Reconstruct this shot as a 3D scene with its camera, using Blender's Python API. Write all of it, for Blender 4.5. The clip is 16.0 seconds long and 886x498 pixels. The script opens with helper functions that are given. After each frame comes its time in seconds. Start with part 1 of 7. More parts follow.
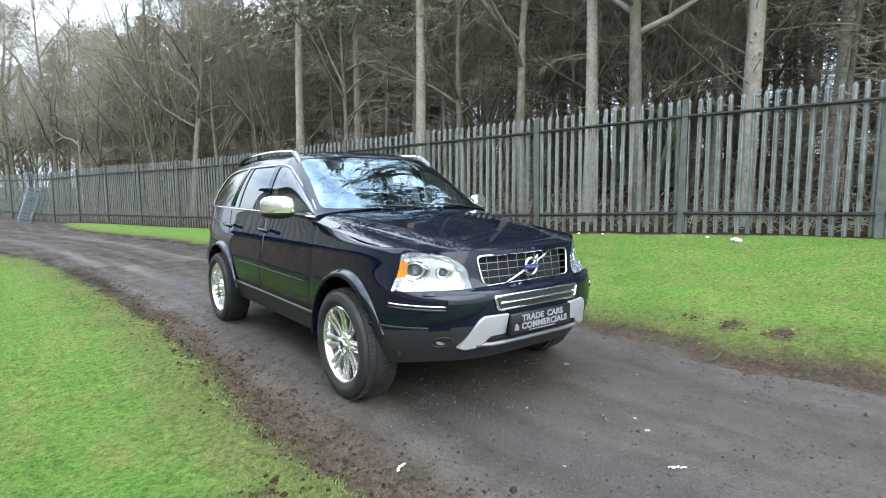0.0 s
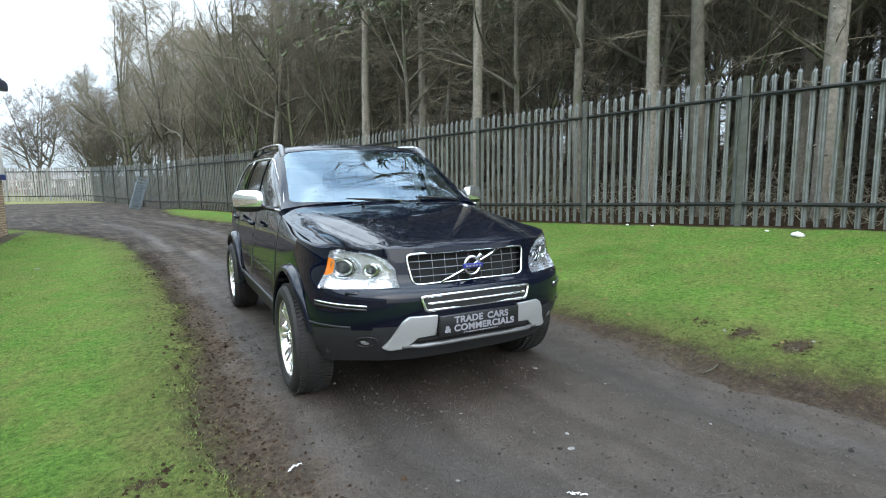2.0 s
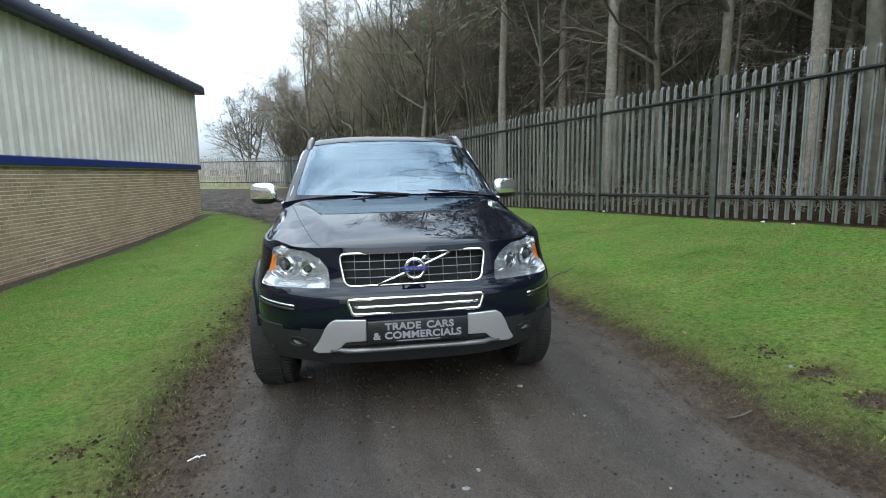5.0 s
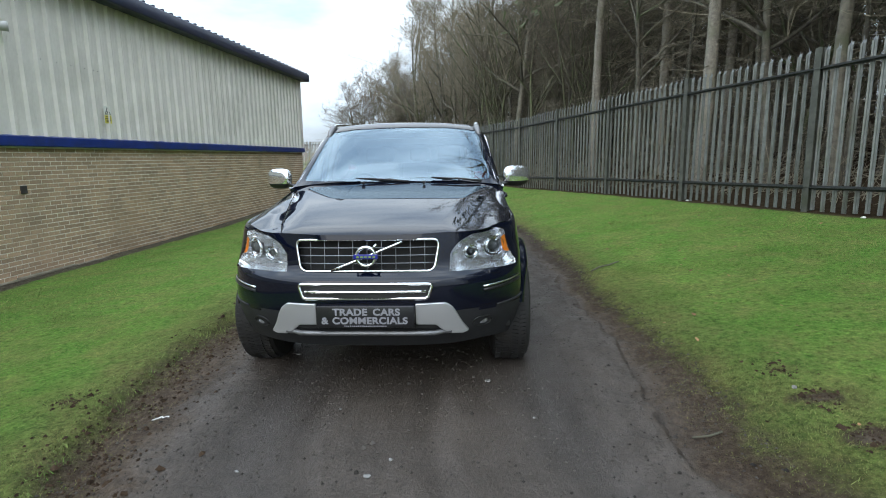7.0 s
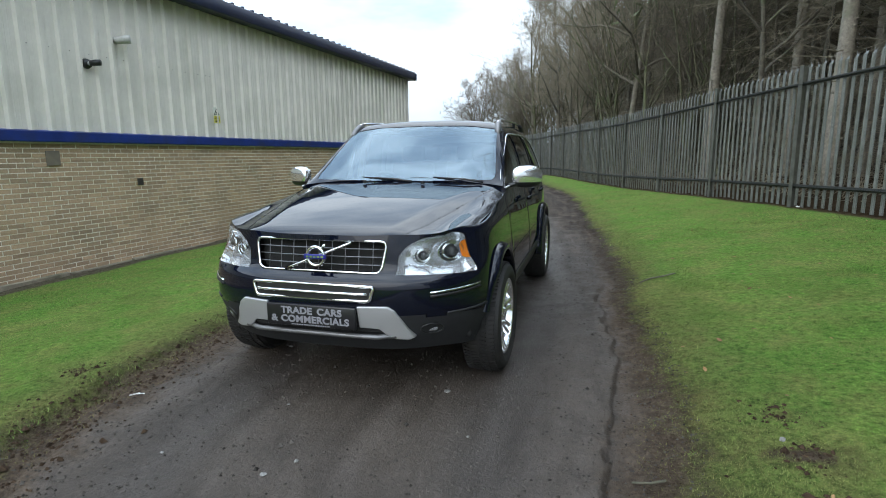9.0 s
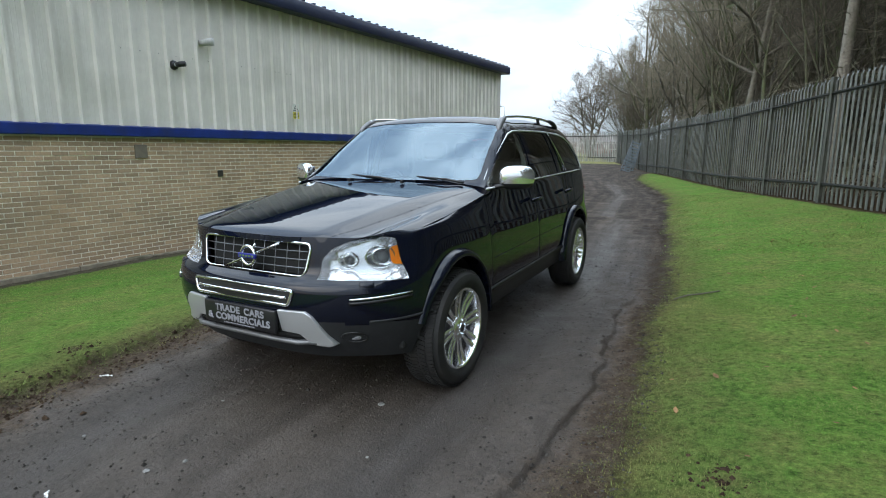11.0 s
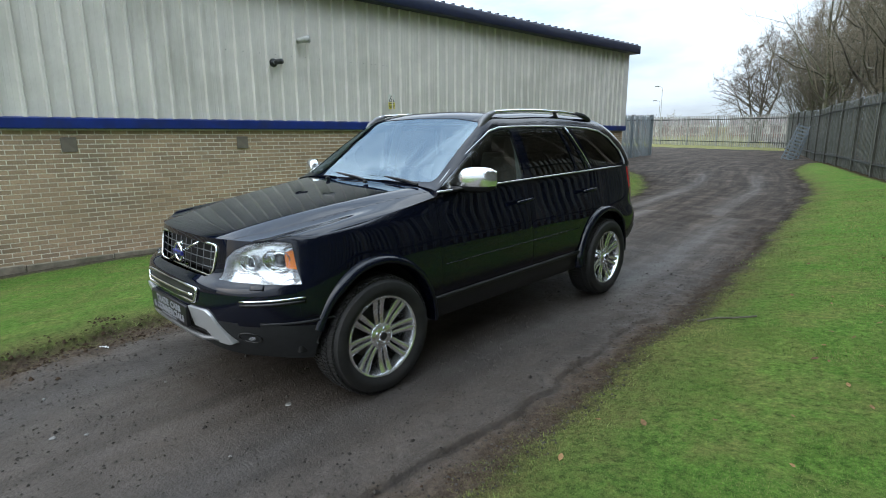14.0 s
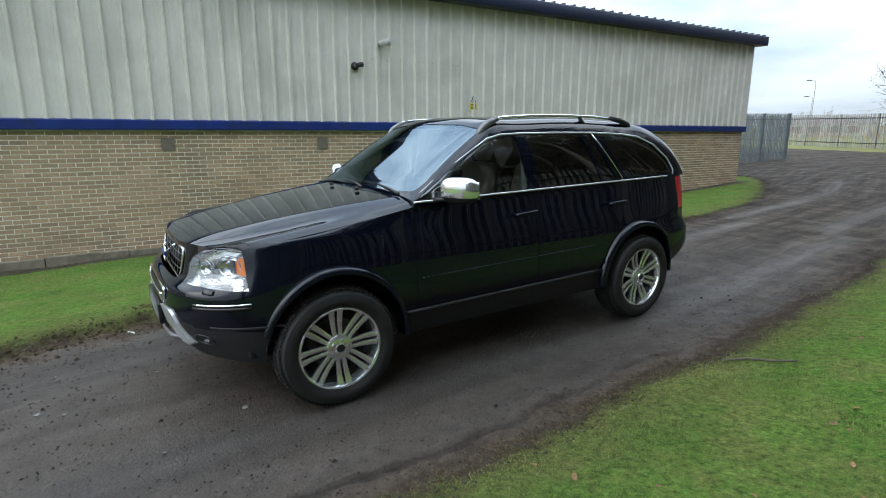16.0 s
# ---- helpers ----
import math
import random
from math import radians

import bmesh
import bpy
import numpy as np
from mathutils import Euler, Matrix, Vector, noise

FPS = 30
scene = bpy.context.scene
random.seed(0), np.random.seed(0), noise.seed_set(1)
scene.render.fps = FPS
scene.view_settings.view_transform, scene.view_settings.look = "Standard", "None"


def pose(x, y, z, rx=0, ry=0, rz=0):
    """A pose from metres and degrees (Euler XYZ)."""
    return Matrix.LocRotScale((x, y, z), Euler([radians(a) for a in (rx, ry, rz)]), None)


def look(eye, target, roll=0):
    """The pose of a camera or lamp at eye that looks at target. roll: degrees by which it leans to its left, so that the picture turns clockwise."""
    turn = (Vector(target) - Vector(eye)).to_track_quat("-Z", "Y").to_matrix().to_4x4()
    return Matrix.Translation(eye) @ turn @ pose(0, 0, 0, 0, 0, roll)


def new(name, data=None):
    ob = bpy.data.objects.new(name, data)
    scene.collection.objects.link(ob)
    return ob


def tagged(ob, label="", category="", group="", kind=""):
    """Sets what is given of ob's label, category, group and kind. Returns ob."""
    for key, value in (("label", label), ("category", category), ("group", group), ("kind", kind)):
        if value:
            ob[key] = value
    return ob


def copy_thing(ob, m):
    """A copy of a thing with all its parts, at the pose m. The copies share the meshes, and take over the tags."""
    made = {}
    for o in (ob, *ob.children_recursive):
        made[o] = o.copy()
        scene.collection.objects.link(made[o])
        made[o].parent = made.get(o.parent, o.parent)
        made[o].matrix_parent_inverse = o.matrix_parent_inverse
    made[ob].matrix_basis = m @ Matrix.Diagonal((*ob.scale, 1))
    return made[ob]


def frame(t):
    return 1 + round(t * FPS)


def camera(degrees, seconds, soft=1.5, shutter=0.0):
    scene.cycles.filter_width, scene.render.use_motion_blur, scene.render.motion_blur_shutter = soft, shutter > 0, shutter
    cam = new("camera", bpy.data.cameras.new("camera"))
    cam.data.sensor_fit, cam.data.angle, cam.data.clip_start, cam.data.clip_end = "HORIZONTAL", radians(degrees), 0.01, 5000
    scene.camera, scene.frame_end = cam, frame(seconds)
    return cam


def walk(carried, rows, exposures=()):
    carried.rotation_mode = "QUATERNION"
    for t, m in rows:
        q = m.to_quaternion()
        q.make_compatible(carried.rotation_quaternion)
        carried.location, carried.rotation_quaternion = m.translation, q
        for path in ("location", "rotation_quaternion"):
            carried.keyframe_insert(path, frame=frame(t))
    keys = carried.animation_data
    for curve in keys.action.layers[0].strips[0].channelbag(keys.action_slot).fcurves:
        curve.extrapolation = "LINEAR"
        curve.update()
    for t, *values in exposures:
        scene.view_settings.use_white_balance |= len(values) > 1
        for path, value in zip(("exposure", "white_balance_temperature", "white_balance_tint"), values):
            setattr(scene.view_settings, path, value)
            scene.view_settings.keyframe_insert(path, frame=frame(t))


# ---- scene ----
cam = camera(79.1, 16.0, 1.0)
PATH = [
    (0, (-0.349, -0.518, 1.442), (0.795, 1.109, 1.228), -0.4),
    (0.5, (-0.097, -0.648, 1.435), (0.972, 1.028, 1.216), -0.4),
    (1, (0.146, -0.795, 1.458), (1.135, 0.928, 1.226), -0.5),
    (1.5, (0.405, -0.856, 1.444), (1.327, 0.902, 1.202), -0.6),
    (2, (0.612, -0.918, 1.489), (1.458, 0.875, 1.228), -0.7),
    (2.5, (0.851, -0.954, 1.47), (1.616, 0.873, 1.197), -0.8),
    (3, (1.143, -1.005, 1.474), (1.751, 0.88, 1.193), -1.0),
    (3.5, (1.395, -0.992, 1.46), (1.9, 0.921, 1.173), -0.9),
    (4, (1.645, -0.999, 1.513), (2.06, 0.936, 1.223), -1.0),
    (4.2, (1.73, -1.017, 1.51), (2.107, 0.926, 1.222), -1.0),
    (6.3, (2.687, -1.02, 1.538), (2.646, 0.951, 1.2), -1.0),
    (6.5, (2.793, -1.018, 1.535), (2.703, 0.95, 1.192), -0.9),
    (7, (3.04, -1.004, 1.544), (2.852, 0.955, 1.187), -0.9),
    (7.5, (3.265, -0.923, 1.546), (2.982, 1.024, 1.184), -0.8),
    (8, (3.506, -0.869, 1.557), (3.107, 1.057, 1.192), -0.7),
    (8.5, (3.812, -0.78, 1.556), (3.284, 1.115, 1.192), -0.7),
    (9, (4.048, -0.655, 1.553), (3.411, 1.206, 1.19), -0.7),
    (9.5, (4.274, -0.516, 1.572), (3.524, 1.301, 1.204), -0.7),
    (9.7, (4.373, -0.457, 1.564), (3.586, 1.345, 1.197), -0.7),
    (11.8, (5.265, 0.301, 1.587), (4.111, 1.89, 1.211), -0.6),
    (12, (5.359, 0.363, 1.597), (4.169, 1.927, 1.225), -0.8),
    (12.5, (5.515, 0.537, 1.591), (4.266, 2.051, 1.209), -0.8),
    (13, (5.648, 0.719, 1.632), (4.344, 2.18, 1.225), -0.8),
    (13.5, (5.8, 0.907, 1.647), (4.444, 2.314, 1.221), -0.7),
    (14, (5.944, 1.073, 1.673), (4.514, 2.403, 1.243), -0.7),
    (14.5, (6.068, 1.285, 1.705), (4.561, 2.528, 1.273), -0.6),
    (15, (6.206, 1.504, 1.726), (4.645, 2.678, 1.293), -0.6),
    (15.5, (6.314, 1.73, 1.733), (4.69, 2.814, 1.301), -0.5),
    (16, (6.382, 1.975, 1.731), (4.696, 2.959, 1.299), -0.5),
]
walk(cam, [(t, look(eye, target, roll)) for t, eye, target, roll in PATH],
     exposures=[(0, 0.92, 6200, 9), (0.8, 0.78, 6250, 9), (1.6, 0.54, 6300, 8), (2.4, 0.29, 6300, 7), (3.2, 0.15, 6350, 7), (6.5, -0.08, 6350, 8), (16, -0.12, 6350, 8)])

# ---- world and sun ----
def build_world():
    w = bpy.data.worlds.new("sky")
    scene.world = w
    w.use_nodes = True
    nt = w.node_tree
    nt.nodes.clear()
    out = nt.nodes.new("ShaderNodeOutputWorld")
    bg = nt.nodes.new("ShaderNodeBackground")
    bg.inputs["Strength"].default_value = 0.15
    sky = nt.nodes.new("ShaderNodeTexSky")
    sky.sky_type = "NISHITA"
    sky.sun_disc = False
    sky.sun_elevation = radians(34)
    sky.sun_rotation = radians(200)
    sky.air_density, sky.dust_density = 1.0, 2.0
    tc = nt.nodes.new("ShaderNodeTexCoord")
    mp = nt.nodes.new("ShaderNodeMapping")
    mp.inputs["Scale"].default_value = (1.3, 1.3, 4.2)
    cl = nt.nodes.new("ShaderNodeTexNoise")
    cl.inputs["Scale"].default_value = 1.7
    cl.inputs["Detail"].default_value = 9
    cl.inputs["Roughness"].default_value = 0.55
    cov = nt.nodes.new("ShaderNodeValToRGB")
    cov.color_ramp.elements[0].position, cov.color_ramp.elements[0].color = 0.36, (0.6, 0.6, 0.6, 1)
    cov.color_ramp.elements[1].position, cov.color_ramp.elements[1].color = 0.56, (1, 1, 1, 1)
    tone = nt.nodes.new("ShaderNodeValToRGB")
    tone.color_ramp.elements[0].position, tone.color_ramp.elements[0].color = 0.3, (4.6, 5.7, 7.0, 1)
    tone.color_ramp.elements[1].position, tone.color_ramp.elements[1].color = 0.68, (8.2, 8.9, 9.6, 1)
    mix = nt.nodes.new("ShaderNodeMix")
    mix.data_type = "RGBA"
    L = nt.links.new
    L(tc.outputs["Generated"], mp.inputs["Vector"])
    L(mp.outputs["Vector"], cl.inputs["Vector"])
    L(cl.outputs["Fac"], cov.inputs["Fac"])
    L(cl.outputs["Fac"], tone.inputs["Fac"])
    L(cov.outputs["Color"], mix.inputs["Factor"])
    L(sky.outputs["Color"], mix.inputs["A"])
    L(tone.outputs["Color"], mix.inputs["B"])
    # an overcast sky is about three times as bright overhead as at the horizon
    sep = nt.nodes.new("ShaderNodeSeparateXYZ")
    L(tc.outputs["Generated"], sep.inputs["Vector"])
    lift_ = nt.nodes.new("ShaderNodeMapRange")
    for k, v in (("From Min", 0.02), ("From Max", 0.95), ("To Min", 0.86), ("To Max", 3.3)):
        lift_.inputs[k].default_value = v
    L(sep.outputs["Z"], lift_.inputs["Value"])
    up = nt.nodes.new("ShaderNodeVectorMath")
    up.operation = "SCALE"
    L(mix.outputs["Result"], up.inputs[0])
    L(lift_.outputs["Result"], up.inputs["Scale"])
    L(up.outputs["Vector"], bg.inputs["Color"])
    L(bg.outputs["Background"], out.inputs["Surface"])


build_world()
sun = new("sun", bpy.data.lights.new("sun", "SUN"))
sun.data.energy, sun.data.angle, sun.data.color = 0.9, radians(50), (1.0, 0.98, 0.95)
# the sun's glow lies behind the cloud, behind the first eye
sun.matrix_world = look((0, 0, 40), (3, 36, 15))
scene.view_settings.exposure = 0.0

# ---- materials ----
MATS = {}


def mat(name, base, rough=0.6, metal=0.0, coat=0.0, coat_rough=0.03, var=0.0, scale=8.0, bump=0.0, bump_scale=60.0,
        second=None, spec=0.5, rand=0.0, rvar=0.0, alpha_tr=0.0, stain=None, stain_scale=1.2, coords="Object"):
    """A Principled material with two scales of colour variation, relief and uneven gloss."""
    if name in MATS:
        return MATS[name]
    m = bpy.data.materials.new(name)
    m.use_nodes = True
    nt = m.node_tree
    L = nt.links.new
    p = nt.nodes["Principled BSDF"]
    p.inputs["Roughness"].default_value = rough
    p.inputs["Metallic"].default_value = metal
    p.inputs["Specular IOR Level"].default_value = spec
    p.inputs["Coat Weight"].default_value = coat
    p.inputs["Coat Roughness"].default_value = coat_rough
    p.inputs["Coat IOR"].default_value = 1.43
    p.inputs["Transmission Weight"].default_value = alpha_tr
    base = (*base, 1)
    p.inputs["Base Color"].default_value = base
    tc = nt.nodes.new("ShaderNodeTexCoord")
    if coords == "World":
        tc = nt.nodes.new("ShaderNodeNewGeometry")
        vec = tc.outputs["Position"]
    else:
        vec = tc.outputs["Object"]
    col = None
    if var > 0 or second:
        n = nt.nodes.new("ShaderNodeTexNoise")
        n.inputs["Scale"].default_value, n.inputs["Detail"].default_value = scale, 8
        n.inputs["Roughness"].default_value = 0.65
        L(vec, n.inputs["Vector"])
        r = nt.nodes.new("ShaderNodeValToRGB")
        lo = tuple(c * (1 - var) for c in base[:3])
        hi = second if second else tuple(min(1, c * (1 + var)) for c in base[:3])
        r.color_ramp.elements[0].position, r.color_ramp.elements[0].color = 0.32, (*lo, 1)
        r.color_ramp.elements[1].position, r.color_ramp.elements[1].color = 0.7, (*hi, 1)
        L(n.outputs["Fac"], r.inputs["Fac"])
        col = r.outputs["Color"]
    if stain:
        n2 = nt.nodes.new("ShaderNodeTexNoise")
        n2.inputs["Scale"].default_value, n2.inputs["Detail"].default_value = stain_scale, 6
        L(vec, n2.inputs["Vector"])
        r2 = nt.nodes.new("ShaderNodeValToRGB")
        r2.color_ramp.elements[0].position, r2.color_ramp.elements[0].color = 0.5, (0, 0, 0, 1)
        r2.color_ramp.elements[1].position, r2.color_ramp.elements[1].color = 0.72, (1, 1, 1, 1)
        L(n2.outputs["Fac"], r2.inputs["Fac"])
        mx = nt.nodes.new("ShaderNodeMix")
        mx.data_type = "RGBA"
        L(r2.outputs["Color"], mx.inputs["Factor"])
        mx.inputs["A"].default_value = base
        if col:
            L(col, mx.inputs["A"])
        mx.inputs["B"].default_value = (*stain, 1)
        col = mx.outputs["Result"]
    if rand > 0:
        oi = nt.nodes.new("ShaderNodeObjectInfo")
        ge = nt.nodes.new("ShaderNodeNewGeometry")
        ad = nt.nodes.new("ShaderNodeMath")
        ad.operation = "ADD"
        L(oi.outputs["Random"], ad.inputs[0])
        L(ge.outputs["Random Per Island"], ad.inputs[1])
        fr = nt.nodes.new("ShaderNodeMath")
        fr.operation = "FRACT"
        L(ad.outputs[0], fr.inputs[0])
        mr = nt.nodes.new("ShaderNodeMapRange")
        mr.inputs["To Min"].default_value, mr.inputs["To Max"].default_value = 1 - rand, 1 + rand
        L(fr.outputs[0], mr.inputs["Value"])
        hs = nt.nodes.new("ShaderNodeHueSaturation")
        hs.inputs["Color"].default_value = base
        if col:
            L(col, hs.inputs["Color"])
        L(mr.outputs["Result"], hs.inputs["Value"])
        col = hs.outputs["Color"]
    if col:
        L(col, p.inputs["Base Color"])
    if rvar > 0:
        n3 = nt.nodes.new("ShaderNodeTexNoise")
        n3.inputs["Scale"].default_value, n3.inputs["Detail"].default_value = scale * 0.7, 6
        L(vec, n3.inputs["Vector"])
        m3 = nt.nodes.new("ShaderNodeMapRange")
        m3.inputs["To Min"].default_value, m3.inputs["To Max"].default_value = max(0, rough - rvar), min(1, rough + rvar)
        L(n3.outputs["Fac"], m3.inputs["Value"])
        L(m3.outputs["Result"], p.inputs["Roughness"])
    if bump > 0:
        nb = nt.nodes.new("ShaderNodeTexNoise")
        nb.inputs["Scale"].default_value, nb.inputs["Detail"].default_value = bump_scale, 6
        L(vec, nb.inputs["Vector"])
        b = nt.nodes.new("ShaderNodeBump")
        b.inputs["Strength"].default_value, b.inputs["Distance"].default_value = bump, 0.01
        L(nb.outputs["Fac"], b.inputs["Height"])
        L(b.outputs["Normal"], p.inputs["Normal"])
    MATS[name] = m
    return m


def glass(name, tint, ior=1.45, rough=0.0, sheen=(1, 1, 1)):
    """A clear pane: light passes with the tint, and the surface mirrors by Fresnel."""
    m = bpy.data.materials.new(name)
    m.use_nodes = True
    nt = m.node_tree
    nt.nodes.clear()
    out = nt.nodes.new("ShaderNodeOutputMaterial")
    tr = nt.nodes.new("ShaderNodeBsdfTransparent")
    tr.inputs["Color"].default_value = (*tint, 1)
    gl = nt.nodes.new("ShaderNodeBsdfGlossy")
    gl.inputs["Roughness"].default_value = rough
    gl.inputs["Color"].default_value = (*sheen, 1)
    fr = nt.nodes.new("ShaderNodeFresnel")
    fr.inputs["IOR"].default_value = ior
    mx = nt.nodes.new("ShaderNodeMixShader")
    nt.links.new(fr.outputs["Fac"], mx.inputs["Fac"])
    nt.links.new(tr.outputs["BSDF"], mx.inputs[1])
    nt.links.new(gl.outputs["BSDF"], mx.inputs[2])
    nt.links.new(mx.outputs["Shader"], out.inputs["Surface"])
    MATS[name] = m
    return m


PAINT = mat("car_paint", (0.0028, 0.0042, 0.0105), 0.35, coat=1.0, coat_rough=0.012, spec=0.0, rvar=0.05, scale=3)
CLADDING_PLASTIC = mat("bumper_plastic", (0.024, 0.025, 0.027), 0.6, spec=0.3, bump=0.1, bump_scale=600, var=0.15, scale=20)
BLACK_PLASTIC = mat("black_plastic", (0.012, 0.012, 0.013), 0.42, var=0.2, scale=30)
VOID = mat("inner_dark", (0.008, 0.008, 0.008), 0.9)
GRILLE_BAR = mat("grille_bar", (0.2, 0.21, 0.225), 0.35, metal=0.8, var=0.1, scale=20)
SKID = mat("skid_grey", (0.18, 0.18, 0.185), 0.42, metal=0.5, var=0.12, scale=12)
CHROME = mat("chrome", (0.86, 0.87, 0.88), 0.06, metal=1.0, rvar=0.04, scale=12)
MIRROR_CAP = mat("satin_chrome", (0.80, 0.81, 0.82), 0.13, metal=0.92, rvar=0.05, scale=12)
# only half metallic: the sky's reflection is put into the pale base colour
TRIM_BRIGHT = mat("bright_trim", (0.72, 0.73, 0.75), 0.22, metal=0.55)
SILVER = mat("silver_paint", (0.57, 0.58, 0.59), 0.3, metal=0.6, rvar=0.06, scale=15)
ALLOY = mat("alloy_wheel", (0.88, 0.88, 0.9), 0.13, metal=0.88, rvar=0.08, scale=25, var=0.08)
RUBBER = mat("tyre_rubber", (0.013, 0.0125, 0.012), 0.75, var=0.3, scale=18, bump=0.15, bump_scale=180, stain=(0.024, 0.021, 0.018), stain_scale=6)
REFLECTOR = mat("lamp_reflector", (0.68, 0.69, 0.71), 0.2, metal=0.82, rvar=0.06, scale=20)
AMBER = mat("amber_lens", (0.85, 0.26, 0.02), 0.12, spec=0.6)
RED = mat("red_lens", (0.55, 0.012, 0.014), 0.1, coat=0.6)
BLUE_BADGE = mat("badge_blue", (0.015, 0.02, 0.22), 0.3)
PLATE_BLACK = mat("plate_black", (0.012, 0.012, 0.014), 0.3, var=0.2, scale=30)
PLATE_TEXT = mat("plate_letters", (0.25, 0.25, 0.275), 0.4)
SEAT = mat("seat_leather", (0.16, 0.15, 0.13), 0.55, var=0.2, scale=12)
TRIM_PALE = mat("pillar_trim", (0.5, 0.56, 0.54), 0.7, var=0.08, scale=10)
DASH = mat("dashboard_plastic", (0.03, 0.03, 0.032), 0.6, var=0.2, scale=20)
WINDSCREEN = glass("windscreen_glass", (0.5, 0.62, 0.66), 2.5, 0.0, (0.7, 0.87, 1.0))
PRIVACY = glass("privacy_glass", (0.05, 0.055, 0.055), 1.95)
SIDE_GLASS = glass("side_glass", (0.45, 0.55, 0.53), 2.1)
PANE_INNER = bpy.data.materials.new("pane_inner")
PANE_INNER.use_nodes = True
_nt = PANE_INNER.node_tree
_nt.nodes.clear()
_out, _tr = _nt.nodes.new("ShaderNodeOutputMaterial"), _nt.nodes.new("ShaderNodeBsdfTransparent")
_nt.links.new(_tr.outputs["BSDF"], _out.inputs["Surface"])
LENS = glass("clear_lens", (0.93, 0.95, 0.96), 1.4)
MIRROR_GLASS = mat("mirror_glass", (0.9, 0.9, 0.9), 0.02, metal=1.0)

BRICK = mat("buff_brick", (0.395, 0.272, 0.168), 0.86, var=0.22, scale=30, bump=0.5, bump_scale=220, rand=0.22, stain=(0.29, 0.208, 0.13), stain_scale=1.1, coords="World")
MORTAR = mat("mortar", (0.84, 0.77, 0.65), 0.95, var=0.25, scale=40, bump=0.5, bump_scale=300, stain=(0.56, 0.49, 0.38), stain_scale=0.9, coords="World")
CONCRETE = mat("plinth_concrete", (0.21, 0.18, 0.13), 0.9, var=0.35, scale=7, bump=0.5, bump_scale=80, stain=(0.1, 0.1, 0.06), stain_scale=2)
CLAD = mat("cladding_steel", (0.70, 0.66, 0.6), 0.42, var=0.07, scale=2.2, stain=(0.58, 0.55, 0.49), stain_scale=0.8, rvar=0.1, coords="World")
BLUE = mat("blue_trim", (0.01, 0.028, 0.17), 0.4, var=0.25, scale=3, stain=(0.02, 0.028, 0.09), stain_scale=2)
FASCIA = mat("fascia_dark_blue", (0.012, 0.018, 0.05), 0.4, var=0.25, scale=4)
ROOFING = mat("roof_sheet", (0.1, 0.1, 0.1), 0.5, var=0.2, scale=4)
GALV = mat("galvanised_steel", (0.15, 0.16, 0.148), 0.45, metal=0.3, var=0.25, scale=9, rand=0.15, stain=(0.1, 0.105, 0.082), stain_scale=2.5, rvar=0.12, coords="World")
# light steel for far things, with distance haze put into the colour
GALV_HAZED = mat("galvanised_hazed", (0.3, 0.3, 0.275), 0.5, metal=0.2, var=0.25, scale=6, rand=0.2)
GALV_BLUE = mat("galvanised_blue_grey", (0.26, 0.3, 0.32), 0.45, metal=0.3, var=0.2, scale=6, rand=0.12)
GALV_TIP = mat("galvanised_tip", (0.2, 0.215, 0.22), 0.5, metal=0.4, var=0.2, scale=20)
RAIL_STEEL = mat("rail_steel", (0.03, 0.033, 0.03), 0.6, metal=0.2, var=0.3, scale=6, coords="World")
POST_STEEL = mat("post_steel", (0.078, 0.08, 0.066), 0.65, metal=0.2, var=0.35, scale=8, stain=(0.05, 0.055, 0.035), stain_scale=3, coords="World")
BARK = mat("bark_grey", (0.13, 0.117, 0.09), 0.92, var=0.4, scale=7, bump=0.7, bump_scale=40, stain=(0.075, 0.09, 0.045), stain_scale=1.6, rand=0.25)
BARK_MOSS = mat("bark_mossy", (0.088, 0.085, 0.05), 0.92, var=0.4, scale=6, bump=0.7, bump_scale=40, stain=(0.07, 0.1, 0.03), stain_scale=1.6, rand=0.2)
SPRUCE_BARK = mat("bark_spruce", (0.218, 0.193, 0.156), 0.92, var=0.35, scale=14, bump=0.8, bump_scale=60, stain=(0.15, 0.15, 0.1), stain_scale=2.2, rand=0.2)
TWIG = mat("twigs", (0.215, 0.188, 0.133), 0.9, var=0.3, scale=3, rand=0.3)
TWIG_DARK = mat("dark_twigs", (0.125, 0.104, 0.076), 0.9, var=0.3, scale=3, rand=0.3)
NEEDLES = mat("dark_needles", (0.085, 0.1, 0.05), 0.8, var=0.4, scale=3, rand=0.3)
DRY_GRASS = mat("dry_grass", (0.15, 0.15, 0.05), 0.8, spec=0.1, rand=0.5, var=0.3, scale=3, coords="World")
GRASS = mat("grass_blades", (0.117, 0.222, 0.043), 0.7, spec=0.1, rand=0.5, var=0.4, scale=1.3, second=(0.238, 0.252, 0.088), coords="World")
LEAF = mat("dead_leaf", (0.22, 0.13, 0.055), 0.8, rand=0.4, var=0.3, scale=40)
PALE_STONE = mat("pale_stone", (0.2, 0.195, 0.185), 0.8, var=0.25, scale=40)
LITTER = mat("litter_white", (0.7, 0.7, 0.69), 0.5, var=0.15, scale=30)
SOIL_MAT = mat("soil_clods", (0.042, 0.028, 0.018), 0.95, spec=0.08, var=0.4, scale=25, rand=0.4, bump=0.6, bump_scale=120)
STONE = mat("grit_stone", (0.055, 0.049, 0.043), 0.85, spec=0.15, rand=0.6, var=0.2, scale=30)


